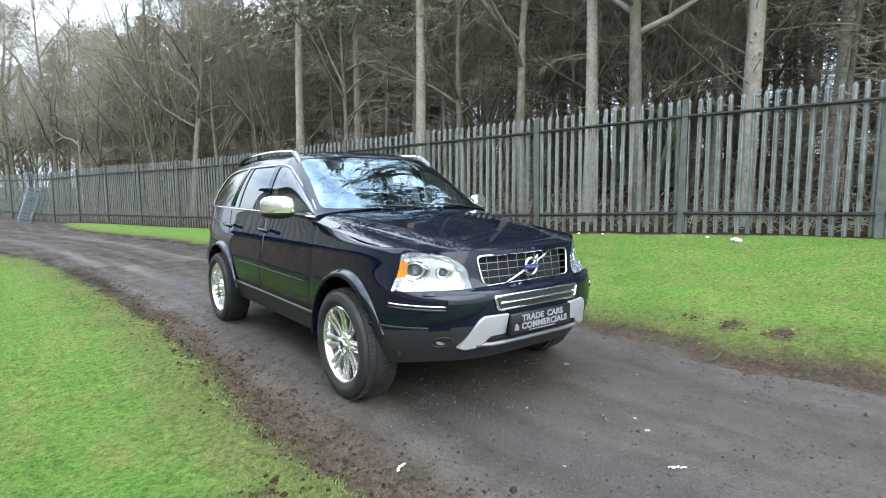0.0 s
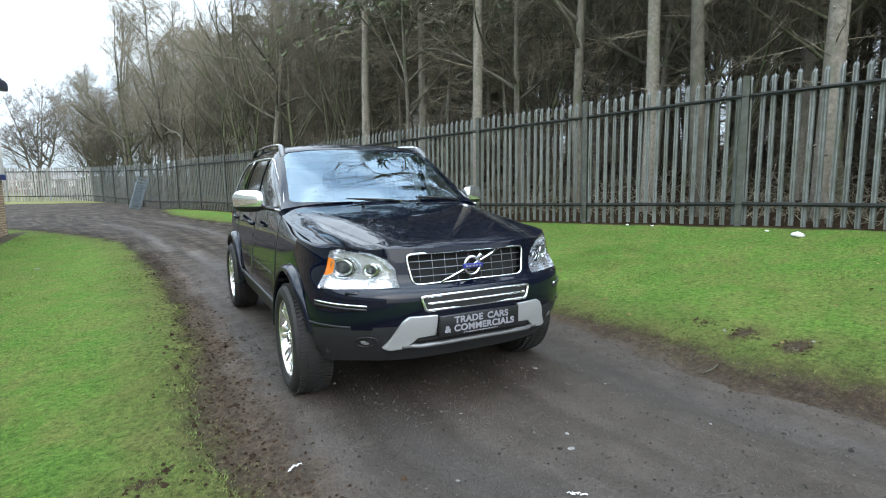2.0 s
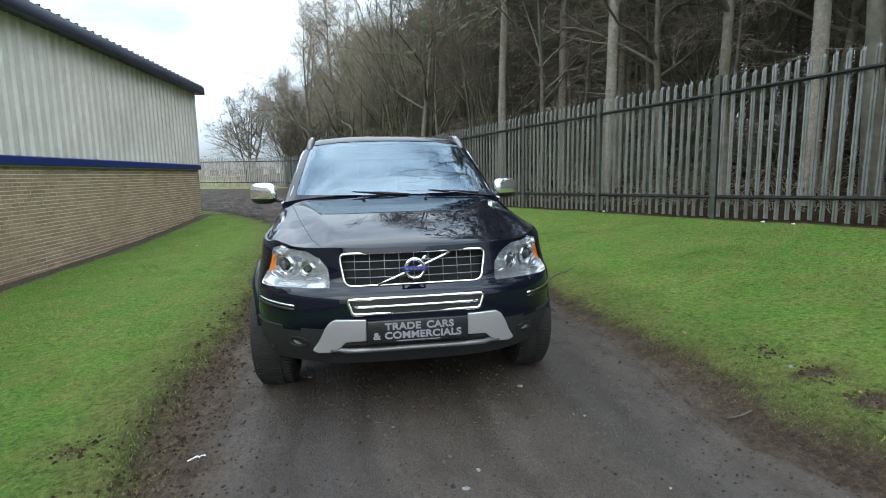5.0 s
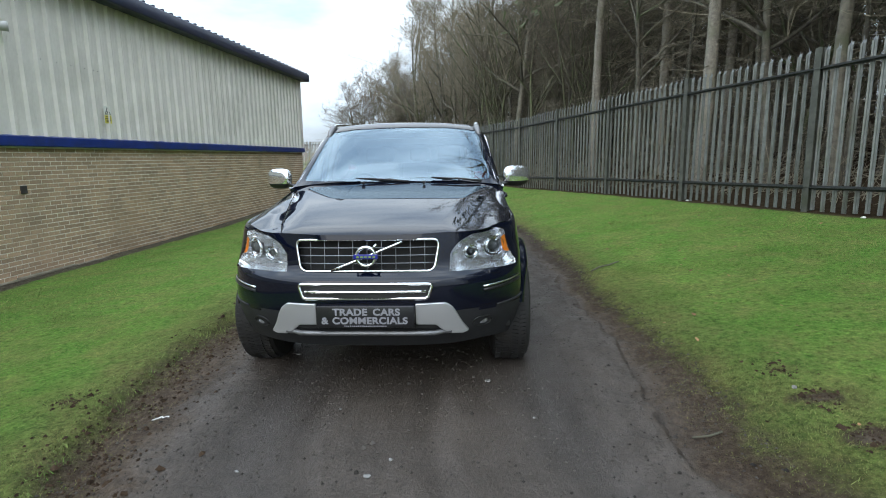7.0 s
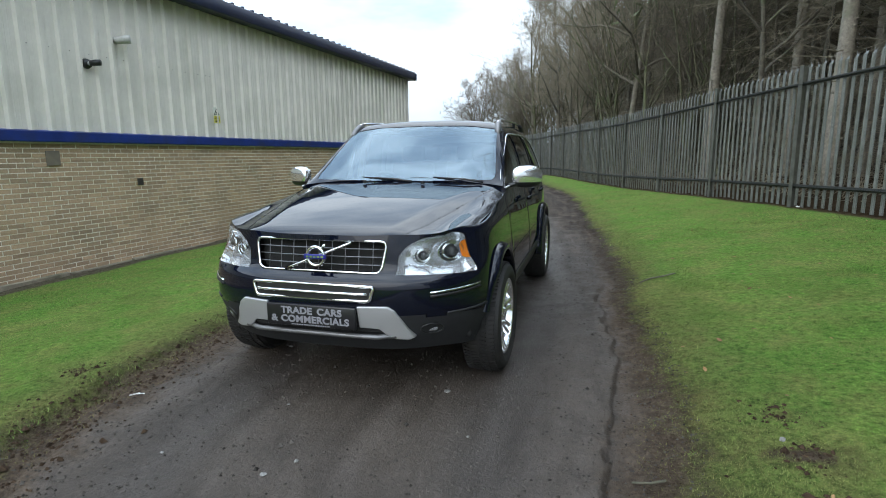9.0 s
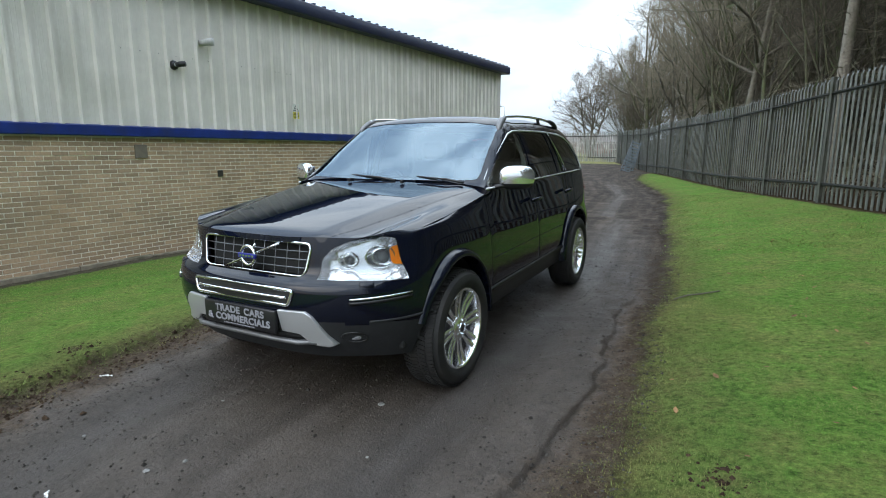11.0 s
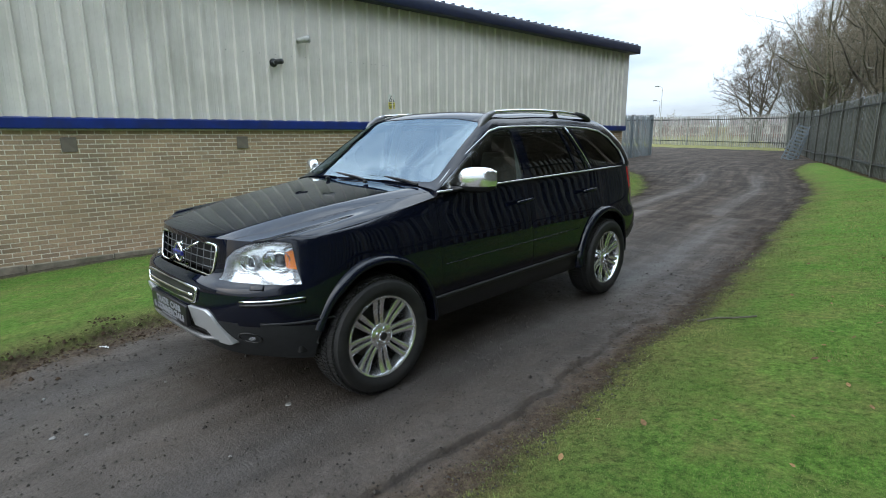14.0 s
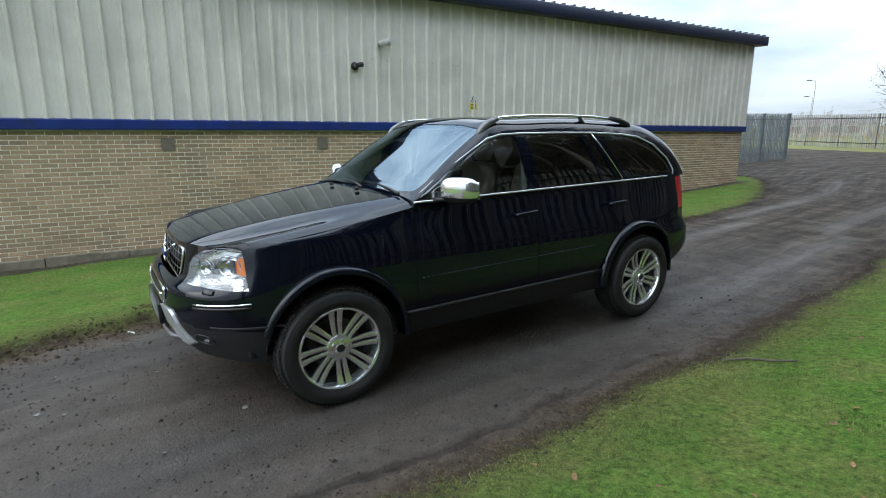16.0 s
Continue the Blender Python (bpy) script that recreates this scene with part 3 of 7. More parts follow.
def build_hall():
    # the mortar bed, with the brick faces proud of it
    bm = bmesh.new()
    add_box(bm, (WALL_X - 0.3, WALL_Y0, -1.0), (WALL_X - 0.005, WALL_Y1 - 0.005, BAND_Z0 + 0.05))
    add_box(bm, (-24, WALL_Y1 - 0.3, -1.0), (WALL_X - 0.3, WALL_Y1 - 0.005, BAND_Z0 + 0.05))
    part("brick_wall", bm, MORTAR, hall, "pale mortar bed of the brick wall")
    bm = bmesh.new()
    for y in np.arange(WALL_Y0, WALL_Y1 + 0.05, 1.22):
        dz = 0.012 * math.sin(y * 3.1)
        add_box(bm, (WALL_X - 0.05, y, -1.0), (WALL_X + 0.07 + 0.01 * math.sin(y * 2), min(y + 1.205, WALL_Y1 + 0.07), BASE_Z + 0.10 + dz))
    bmesh.ops.bevel(bm, geom=bm.edges[:], offset=0.01, segments=1, affect="EDGES")
    part("plinth", bm, CONCRETE, hall, "stained concrete plinth slabs at the wall's foot")
    # blue band: a folded drip flashing
    bm = bmesh.new()
    prof = [(0.0, BAND_Z1 + 0.02), (0.075, BAND_Z1), (0.085, BAND_Z1 - 0.01), (0.085, BAND_Z0 + 0.015), (0.075, BAND_Z0), (0.0, BAND_Z0 + 0.005)]
    rows = []
    for y in (WALL_Y0, WALL_Y1 + 0.085):
        rows.append([bm.verts.new((WALL_X + px, y, pz)) for px, pz in prof])
    for k in range(len(prof) - 1):
        bm.faces.new((rows[0][k], rows[0][k + 1], rows[1][k + 1], rows[1][k]))
    bm.faces.new(rows[1])
    add_box(bm, (-24, WALL_Y1, BAND_Z0), (WALL_X, WALL_Y1 + 0.085, BAND_Z1))
    part("flashing", bm, BLUE, hall, "dark blue folded steel flashing")
    # roof
    bm = bmesh.new()
    add_box(bm, (-24, WALL_Y0, EAVE_Z1 - 0.05), (WALL_X + 0.3, WALL_Y1 + 0.3, EAVE_Z1))
    for v in bm.verts:
        v.co.z += 0.0 if v.co.x > -10 else 1.9
    part("roof", bm, ROOFING, hall)
    bm = bmesh.new()
    y = WALL_Y0
    while y < WALL_Y1 + 0.3:
        add_box(bm, (WALL_X + 0.05, y, EAVE_Z1), (WALL_X + 0.33, y + 0.05, EAVE_Z1 + 0.035))
        y += 0.333
    part("roof_rib", bm, FASCIA, hall, "ends of the roof sheet's ribs")["kind"] = "stuff"
    bm = box_bm((WALL_X + 0.03, WALL_Y0, EAVE_Z0), (WALL_X + 0.34, WALL_Y1 + 0.36, EAVE_Z1), 0.025)
    part("gutter", bm, FASCIA, hall, "dark blue boxed eaves gutter", True)
    bm = bmesh.new()
    add_box(bm, (-24, WALL_Y1 + 0.1, EAVE_Z0), (WALL_X + 0.03, WALL_Y1 + 0.34, EAVE_Z1))
    for v in bm.verts:
        v.co.z += 0.0 if v.co.x > -10 else 1.9
    part("barge_board", bm, FASCIA, hall)
    # cladding sheets with three ribs each
    pitch, deep = 0.306, 0.06
    prof = []
    for k in range(3):
        o = k * pitch
        prof += [(o, 0), (o + 0.065, 0), (o + 0.07, 0.003), (o + 0.078, 0.003), (o + 0.083, 0), (o + 0.135, 0), (o + 0.14, 0.003), (o + 0.148, 0.003), (o + 0.153, 0), (o + pitch - 0.085, 0), (o + pitch - 0.064, deep), (o + pitch - 0.026, deep)]
    wide = 3 * pitch
    prof = [q for k in range(3) for q in prof[12 * k:12 * k + 12] + [(k * pitch + pitch - 0.005, 0)]]
    prof.append((wide, 0))
    vs, fs = [], []
    for z in (0, 1):
        vs += [(d, y, (EAVE_Z0 + 0.05) if z else (BAND_Z1 + 0.005)) for y, d in prof]
    n = len(prof)
    fs = [(k, k + 1, n + k + 1, n + k) for k in range(n - 1)]
    sheet = raw_mesh("cladding_panel", vs, fs, CLAD)
    y = WALL_Y1 - 0.245 - wide
    while y > WALL_Y0:
        ob = part("cladding_panel", sheet, None, hall)
        ob.matrix_basis = pose(WALL_X + 0.02, y, 0)
        y -= wide
    for i in range(19):
        ob = part("cladding_panel", sheet, None, hall)
        ob.matrix_basis = pose(WALL_X - i * wide, WALL_Y1 + 0.02, 0, 0, 0, 90)
    bm = bmesh.new()
    add_box(bm, (WALL_X - 0.02, WALL_Y1 - 0.26, BAND_Z1), (WALL_X + 0.062, WALL_Y1 + 0.062, EAVE_Z0 + 0.02))
    part("corner_trim", bm, CLAD, hall)
    bm = bmesh.new()
    add_box(bm, (-23.9, WALL_Y0, BAND_Z1), (WALL_X - 0.03, WALL_Y1 - 0.03, EAVE_Z1 - 0.06))
    part("core", bm, VOID, hall)


build_hall()

# ---- palisade fences ----
BAY, PALES = 2.775, 17


def pale_mesh(height, name="pale", wide=1.0):
    """A W-section pale with a splayed triple point."""
    half, d = 0.037 * wide, 0.016
    w = [(-half, 0.0), (-half * 0.55, d), (-half * 0.2, d * 0.5), (0, d * 0.25), (half * 0.2, d * 0.5), (half * 0.55, d), (half, 0.0)]
    tip = [0.0, 0.05, 0.03, 0.10, 0.03, 0.05, 0.0]
    n = len(w)
    vs = [(x, -y, 0) for x, y in w] + [(x, -y, height - 0.10) for x, y in w] + [(x * 0.9, -y - 0.012 * (abs(x) > half * 0.5), height - 0.10 + t) for (x, y), t in zip(w, tip)]
    vs += [(x, -y - 0.003, z) for x, y, z in vs[:n]] + [(x, -y + 0.004, z) for (x, y, z) in [(a, -b, c) for a, b, c in vs[n:2 * n]]]
    fs = [(k, k + 1, n + k + 1, n + k) for k in range(n - 1)] + [(n + k, n + k + 1, 2 * n + k + 1, 2 * n + k) for k in range(n - 1)]
    vs = vs[:3 * n]
    me = raw_mesh(name, vs, fs, GALV)
    me.materials.append(GALV_TIP)
    for i, p in enumerate(me.polygons):
        p.material_index = 1 if i >= n - 1 else 0
    return me


def build_fence(name, label, posts, height, singles, gaps=(), steel=None, wide=1.0):
    """Posts with two rails and pales between each pair. The first bays' pales are parts of their own; the rest are joined."""
    fence = thing(name, label, "fence", kind="structure")
    pale = pale_mesh(height, "pale", wide)
    rng = random.Random(5)
    rest_v, rest_f, rest_m = [], [], []
    pv = [tuple(v.co) for v in pale.vertices]
    pf = [tuple(p.vertices) for p in pale.polygons]
    pm = [p.material_index for p in pale.polygons]
    post_bm = bmesh.new()
    add_box(post_bm, (-0.05, -0.05, -0.4), (0.05, -0.043, height - 0.03))
    add_box(post_bm, (-0.05, 0.043, -0.4), (0.05, 0.05, height - 0.03))
    add_box(post_bm, (-0.004, -0.043, -0.4), (0.004, 0.043, height - 0.03))
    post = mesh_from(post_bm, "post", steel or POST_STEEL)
    count = 0
    for i, (px, py) in enumerate(posts):
        nx, ny = posts[min(i + 1, len(posts) - 1)]
        if i == len(posts) - 1:
            nx, ny = 2 * px - posts[i - 1][0], 2 * py - posts[i - 1][1]
        ang = math.degrees(math.atan2(ny - py, nx - px))
        z0 = ground_z(px, py)
        ob = part("post", post, None, fence)
        ob.matrix_basis = pose(px, py, z0, 0, rng.uniform(-0.6, 0.6), ang)
        if i == len(posts) - 1 or i in gaps:
            continue
        z1 = ground_z(nx, ny)
        along = Vector((nx - px, ny - py, z1 - z0))
        face = Vector((along.y, -along.x, 0)).normalized()
        if face.dot(Vector((-1, -0.3, 0))) < 0:
            face = -face
        for rz in (0.36, height - 0.33):
            bm = bmesh.new()
            a = Vector((px, py, z0 + rz)) + face * 0.01
            b = a + along
            up = Vector((0, 0, 1))
            for o, (w, t) in ((0.0, (0.05, 0.006)), (1, (0.006, 0.06))):
                q = [a, b]
                vs = [bm.verts.new(c + face * (w * sx) + up * (t * sz)) for c in q for sx in (0, 1) for sz in (-0.5, 0.5)]
                for f in ((0, 1, 3, 2), (4, 6, 7, 5), (0, 4, 5, 1), (2, 3, 7, 6), (0, 2, 6, 4), (1, 5, 7, 3)):
                    bm.faces.new([vs[k] for k in f])
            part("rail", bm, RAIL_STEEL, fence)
        for k in range(PALES):
            f = (k + 0.5) / PALES
            c = Vector((px, py, z0)) + along * f - face * 0.012
            drop = rng.uniform(-0.02, 0.015)
            turn = math.degrees(math.atan2(-face.y, -face.x)) + 90
            m = pose(c.x, c.y, c.z + drop + 0.02, rng.uniform(-0.3, 0.3), rng.uniform(-0.4, 0.4), turn + rng.uniform(-2, 2))
            if count < singles:
                ob = part("pale", pale, None, fence)
                ob.matrix_basis = m
                count += 1
            else:
                o = len(rest_v)
                rest_v += [tuple(m @ Vector(v)) for v in pv]
                rest_f += [tuple(o + j for j in q) for q in pf]
                rest_m += pm
    if rest_v:
        me = raw_mesh("pales", rest_v, rest_f, steel or GALV)
        me.materials.append(GALV_TIP)
        me.polygons.foreach_set("material_index", rest_m)
        part("pales", me, None, fence)["kind"] = "stuff"
    return fence


main_posts = [tuple(FENCE_P + FENCE_D * (BAY * k)) for k in range(-5, 15)]
build_fence("palisade_fence", "tall weathered galvanised palisade fence with splayed points", main_posts, 2.38, 250)
corner = Vector(main_posts[-1])
far_dir = Vector((-0.95, 0.31)).normalized()
# the far run takes the lighter steel that imitates haze
build_fence("palisade_fence", "far palisade fence across the end of the yard, pale with haze", [tuple(corner + far_dir * (BAY * k)) for k in range(0, 14)], 2.38, 0, steel=GALV_HAZED, wide=1.35)
gate_dir = Vector((-0.09, 0.996)).normalized()
build_fence("palisade_fence", "palisade side fence running on from the industrial unit", [tuple(Vector((-9.4, 32.35)) - gate_dir * (BAY * k)) for k in range(0, 4)], 2.38, 0, steel=GALV_BLUE, wide=1.5)


# ---- the car ----
from mathutils.bvhtree import BVHTree

# car's own axes: x to its left side, y towards its tail, z up; origin on the road between the front wheels
car = thing("suv_car", "glossy black five-door SUV parked on the wet track", "car", (2.225, 2.977, 0.0), rz=2.8)
car.scale = (1.03, 1.045, 1.03)


def spline(ts, ys, tq):
    """Natural cubic spline through (ts, ys[k, ...]) at tq."""
    ts, ys = np.asarray(ts, float), np.asarray(ys, float)
    n = len(ts)
    h = np.diff(ts)
    A = np.zeros((n, n))
    A[0, 0] = A[-1, -1] = 1
    rhs = np.zeros_like(ys)
    for i in range(1, n - 1):
        A[i, i - 1], A[i, i], A[i, i + 1] = h[i - 1], 2 * (h[i - 1] + h[i]), h[i]
        rhs[i] = 3 * ((ys[i + 1] - ys[i]) / h[i] - (ys[i] - ys[i - 1]) / h[i - 1])
    c = np.linalg.solve(A, rhs.reshape(n, -1)).reshape(ys.shape)
    k = np.clip(np.searchsorted(ts, tq) - 1, 0, n - 2)
    d = (tq - ts[k])
    shape = (-1,) + (1,) * (ys.ndim - 1)
    hk, d = h[k].reshape(shape), d.reshape(shape)
    b = (ys[k + 1] - ys[k]) / hk - hk * (2 * c[k] + c[k + 1]) / 3
    return ys[k] + b * d + c[k] * d ** 2 + (c[k + 1] - c[k]) / (3 * hk) * d ** 3


def patch(ctrl, nu, nv):
    """A smooth grid of points through a control grid [u][v][xyz]."""
    c = np.asarray(ctrl, float)
    tu = np.concatenate([[0], np.cumsum(np.linalg.norm(np.diff(c, axis=0), axis=2).mean(1))])
    tv = np.concatenate([[0], np.cumsum(np.linalg.norm(np.diff(c, axis=1), axis=2).mean(0))])
    g = spline(tu, c, np.linspace(0, tu[-1], nu))
    return spline(tv, g.transpose(1, 0, 2), np.linspace(0, tv[-1], nv)).transpose(1, 0, 2)


def grid_bm(g, flip=False, mirror=True):
    """A bmesh from a grid of points, with its mirror image joined along x = 0."""
    bm = bmesh.new()
    for s in ((1, -1) if mirror else (1,)):
        vs = [[bm.verts.new((s * p[0], p[1], p[2])) for p in row] for row in g]
        for i in range(len(vs) - 1):
            for j in range(len(vs[0]) - 1):
                q = (vs[i][j], vs[i + 1][j], vs[i + 1][j + 1], vs[i][j + 1])
                bm.faces.new(q if (s > 0) != flip else q[::-1])
    bmesh.ops.remove_doubles(bm, verts=bm.verts, dist=0.0004)
    return bm


def cut(bm, poly, axes, keep=lambda f: True):
    """Cuts the convex outline poly, seen along the third axis, into the faces for which keep(face) holds. Returns the faces inside."""
    a, b = axes
    area = sum(poly[i][0] * poly[(i + 1) % len(poly)][1] - poly[(i + 1) % len(poly)][0] * poly[i][1] for i in range(len(poly)))
    pts = poly if area > 0 else poly[::-1]
    lo = [min(p[k] for p in pts) for k in (0, 1)]
    hi = [max(p[k] for p in pts) for k in (0, 1)]
    inner = [f for f in bm.faces if keep(f) and all(min(v.co[ax] for v in f.verts) <= hi[k] and max(v.co[ax] for v in f.verts) >= lo[k] for k, ax in ((0, a), (1, b)))]
    for i, p in enumerate(pts):
        q = pts[(i + 1) % len(pts)]
        no = Vector((0, 0, 0))
        no[a], no[b] = q[1] - p[1], -(q[0] - p[0])
        if no.length < 1e-9:
            continue
        co = Vector((0, 0, 0))
        co[a], co[b] = p
        geom = set(inner)
        for f in inner:
            geom.update(f.edges)
            geom.update(f.verts)
        r = bmesh.ops.bisect_plane(bm, geom=list(geom), dist=1e-5, plane_co=co, plane_no=no)
        faces = set(e for e in r["geom"] if isinstance(e, bmesh.types.BMFace)) | set(f for f in inner if f.is_valid)
        no.normalize()
        inner = [f for f in faces if f.is_valid and (f.calc_center_median() - co).dot(no) < 1e-5]
    return inner


def lift(bm, faces):
    """Takes faces out of a bmesh into a new one."""
    out = bmesh.new()
    made = {}
    for f in faces:
        vs = []
        for v in f.verts:
            if v not in made:
                made[v] = out.verts.new(v.co)
            vs.append(made[v])
        try:
            out.faces.new(vs)
        except ValueError:
            pass
    bmesh.ops.delete(bm, geom=faces, context="FACES")
    return out


def shell(name, bm, material, label="", thick=0.012, gap=0.0, inset=0.0, parent=None, inner=None):
    """A panel of sheet metal: the surface with thickness, its rim drawn in to leave a shut line."""
    bm.normal_update()
    if sum(f.normal.dot(f.calc_center_median() - Vector((0, 1.4, 0.75))) * f.calc_area() for f in bm.faces) < 0:
        bmesh.ops.reverse_faces(bm, faces=bm.faces)
        bm.normal_update()
    if gap > 0:
        for v in [v for v in bm.verts if v.is_boundary]:
            es = [e for e in v.link_edges if e.is_boundary]
            if not es or abs(v.co.x) < 1e-4:
                continue
            into = Vector((0, 0, 0))
            for e in es:
                f = e.link_faces[0]
                d = (e.verts[1].co - e.verts[0].co).normalized()
                n = f.normal.cross(d)
                if n.dot(f.calc_center_median() - e.verts[0].co) < 0:
                    n = -n
                into += n
            if into.length > 1e-6:
                v.co += into.normalized() * gap
                v.co -= v.normal * gap * 0.6
    if inset:
        for v in bm.verts:
            v.co -= v.normal * inset
    src = bm.faces[:]
    bm.normal_update()
    r = bmesh.ops.duplicate(bm, geom=src)
    back = [e for e in r["geom"] if isinstance(e, bmesh.types.BMFace)]
    vmap = r["vert_map"]
    offs = {v: v.normal.copy() for v in bm.verts}
    rim = [e for f in src for e in f.edges if e.is_boundary]
    for v in {v for f in src for v in f.verts}:
        vmap[v].co = v.co - offs[v] * thick
    for e in set(rim):
        a, b = e.verts
        f = e.link_faces[0]
        order = [l.vert for l in f.loops]
        if order[(order.index(a) + 1) % len(order)] is b:
            a, b = b, a
        try:
            bm.faces.new((a, b, vmap[b], vmap[a]))
        except ValueError:
            pass
    for f in back:
        f.normal_flip()
    if inner:
        fronts = set(src)
        for f in bm.faces:
            f.material_index = 0 if f in fronts else 1
    ob = part(name, bm, material, parent or car, label, True)
    me = ob.data
    if inner:
        me.materials.append(inner)
    me.set_sharp_from_angle(angle=radians(38))
    return ob


ARCH_R, HUBS = 0.455, (0.005, 2.885)


def bonnet_z(x, y):
    """Height of the bonnet and wing tops."""
    zc = spline([-0.84, -0.78, -0.65, -0.45, -0.15, 0.15, 0.42, 0.66], np.array([1.006, 1.033, 1.068, 1.106, 1.155, 1.198, 1.233, 1.260]), np.atleast_1d(np.clip(y, -.84, .66)).astype(float))[0]
    ax = np.abs(x)
    # a broad raised middle, a hollow outside its crease, and the wing's crown beyond
    crease = 0.45 + 0.30 * (y + 0.8) / 1.4
    t = np.clip((ax - crease + 0.06) / 0.25, 0, 1)
    t = t * t * (3 - 2 * t)
    drop = np.interp(y, [-0.84, -0.6, -0.2, 0.3, 0.66], [0.010, 0.034, 0.050, 0.044, 0.028])
    crown = np.interp(y, [-0.84, -0.6, -0.1, 0.5], [0.0, 0.020, 0.012, 0.0]) * np.exp(-((ax - 0.81) / 0.07) ** 2)
    edge = 0.022 * np.clip((ax - 0.80) / 0.11, 0, 1) ** 2
    return zc - drop * t + crown - 0.026 * (ax / 0.905) ** 2 - edge


# plan of the lower body, from the nose's middle round the side to the tail's middle: x, y and how much of front, tail it is
PLAN = [(0, -.95, 1, 0), (.28, -.942, 1, 0), (.48, -.91, 1, 0), (.66, -.835, 1, 0), (.80, -.725, .9, 0), (.90, -.59, .55, 0), (.958, -.43, .2, 0), (.978, -.2, 0, 0),
        (.982, .1, 0, 0), (.975, .45, 0, 0), (.97, .9, 0, 0), (.97, 1.5, 0, 0), (.972, 2.1, 0, 0), (.978, 2.6, 0, 0), (.98, 2.95, 0, 0), (.965, 3.28, 0, .15),
        (.93, 3.53, 0, .5), (.84, 3.70, 0, .9), (.65, 3.79, 0, 1), (.35, 3.83, 0, 1), (0, 3.84, 0, 1)]
Z_SIDE = [.31, .40, .48, .58, .70, .82, .93, 1.04, None]
IN_SIDE = [.06, .025, .008, .0, .004, .014, .029, .049, .084]
Z_FRONT = [.33, .41, .52, .62, .72, .775, .815, .90, None]
IN_FRONT = [.13, .075, .02, -.004, .0, .022, .085, .112, .135]
Z_TAIL = [.42, .48, .56, .66, .76, .84, .94, 1.08, None]
IN_TAIL = [.12, .03, -.03, -.045, -.03, .012, .02, .03, .06]


def body_grid():
    rows = []
    n = len(PLAN)
    for i, (x, y, wf, wt) in enumerate(PLAN):
        a, b = PLAN[max(i - 1, 0)], PLAN[min(i + 1, n - 1)]
        tx, ty = b[0] - a[0], b[1] - a[1]
        l = math.hypot(tx, ty)
        nx, ny = ty / l, -tx / l
        if i in (0, n - 1):
            nx, ny = 0, (-1 if i == 0 else 1)
        ws = 1 - wf - wt
        row = []
        for k in range(9):
            inn = wf * IN_FRONT[k] + ws * IN_SIDE[k] + wt * IN_TAIL[k]
            px, py = x - nx * inn, y - ny * inn
            if i in (0, n - 1):
                px = 0
            if k < 8:
                z = wf * Z_FRONT[k] + ws * Z_SIDE[k] + wt * Z_TAIL[k]
            elif py < 0.66:
                z = float(bonnet_z(min(px, .905), py))
            else:
                z = interp(py, [0.66, 1.0, 2.0, 3.0, 3.6], [float(bonnet_z(.9, .66)), 1.212, 1.225, 1.24, 1.245])
            row.append((px, py, z))
        rows.append(row)
    return patch(rows, 150, 46)


def circle(cy, cz, r, n=40, a0=0, a1=360):
    return [(cy + r * math.cos(radians(a0 + (a1 - a0) * k / n)), cz + r * math.sin(radians(a0 + (a1 - a0) * k / n))) for k in range(n)]


def rounded(pts, r, n=4):
    """A convex outline with its corners rounded."""
    out = []
    m = len(pts)
    for i in range(m):
        p, a, b = Vector(pts[i]), Vector(pts[i - 1]), Vector(pts[(i + 1) % m])
        rr = min(r, (a - p).length * 0.45, (b - p).length * 0.45)
        s, e = p + (a - p).normalized() * rr, p + (b - p).normalized() * rr
        for k in range(n + 1):
            t = k / n
            out.append(tuple((1 - t) ** 2 * s + 2 * t * (1 - t) * p + t * t * e))
    return out


LAMP = [(.49, .800), (.498, .905), (.545, .962), (.62, 1.0), (.745, 1.042), (.83, 1.040), (.90, 1.008), (.96, .985), (1.02, .972), (1.02, .79)]
WIN = {
    "front": rounded([(.63, 1.225), (.995, 1.448), (1.29, 1.604), (1.56, 1.640), (1.625, 1.235)], .05),
    "rear": rounded([(1.72, 1.238), (1.66, 1.642), (2.25, 1.642), (2.42, 1.25)], .035),
    "vent": rounded([(2.455, 1.252), (2.295, 1.652), (2.36, 1.652), (2.60, 1.256)], .02),
    "quarter": rounded([(2.73, 1.262), (2.475, 1.648), (2.80, 1.632), (3.14, 1.562), (3.37, 1.40), (3.42, 1.275)], .06),
}


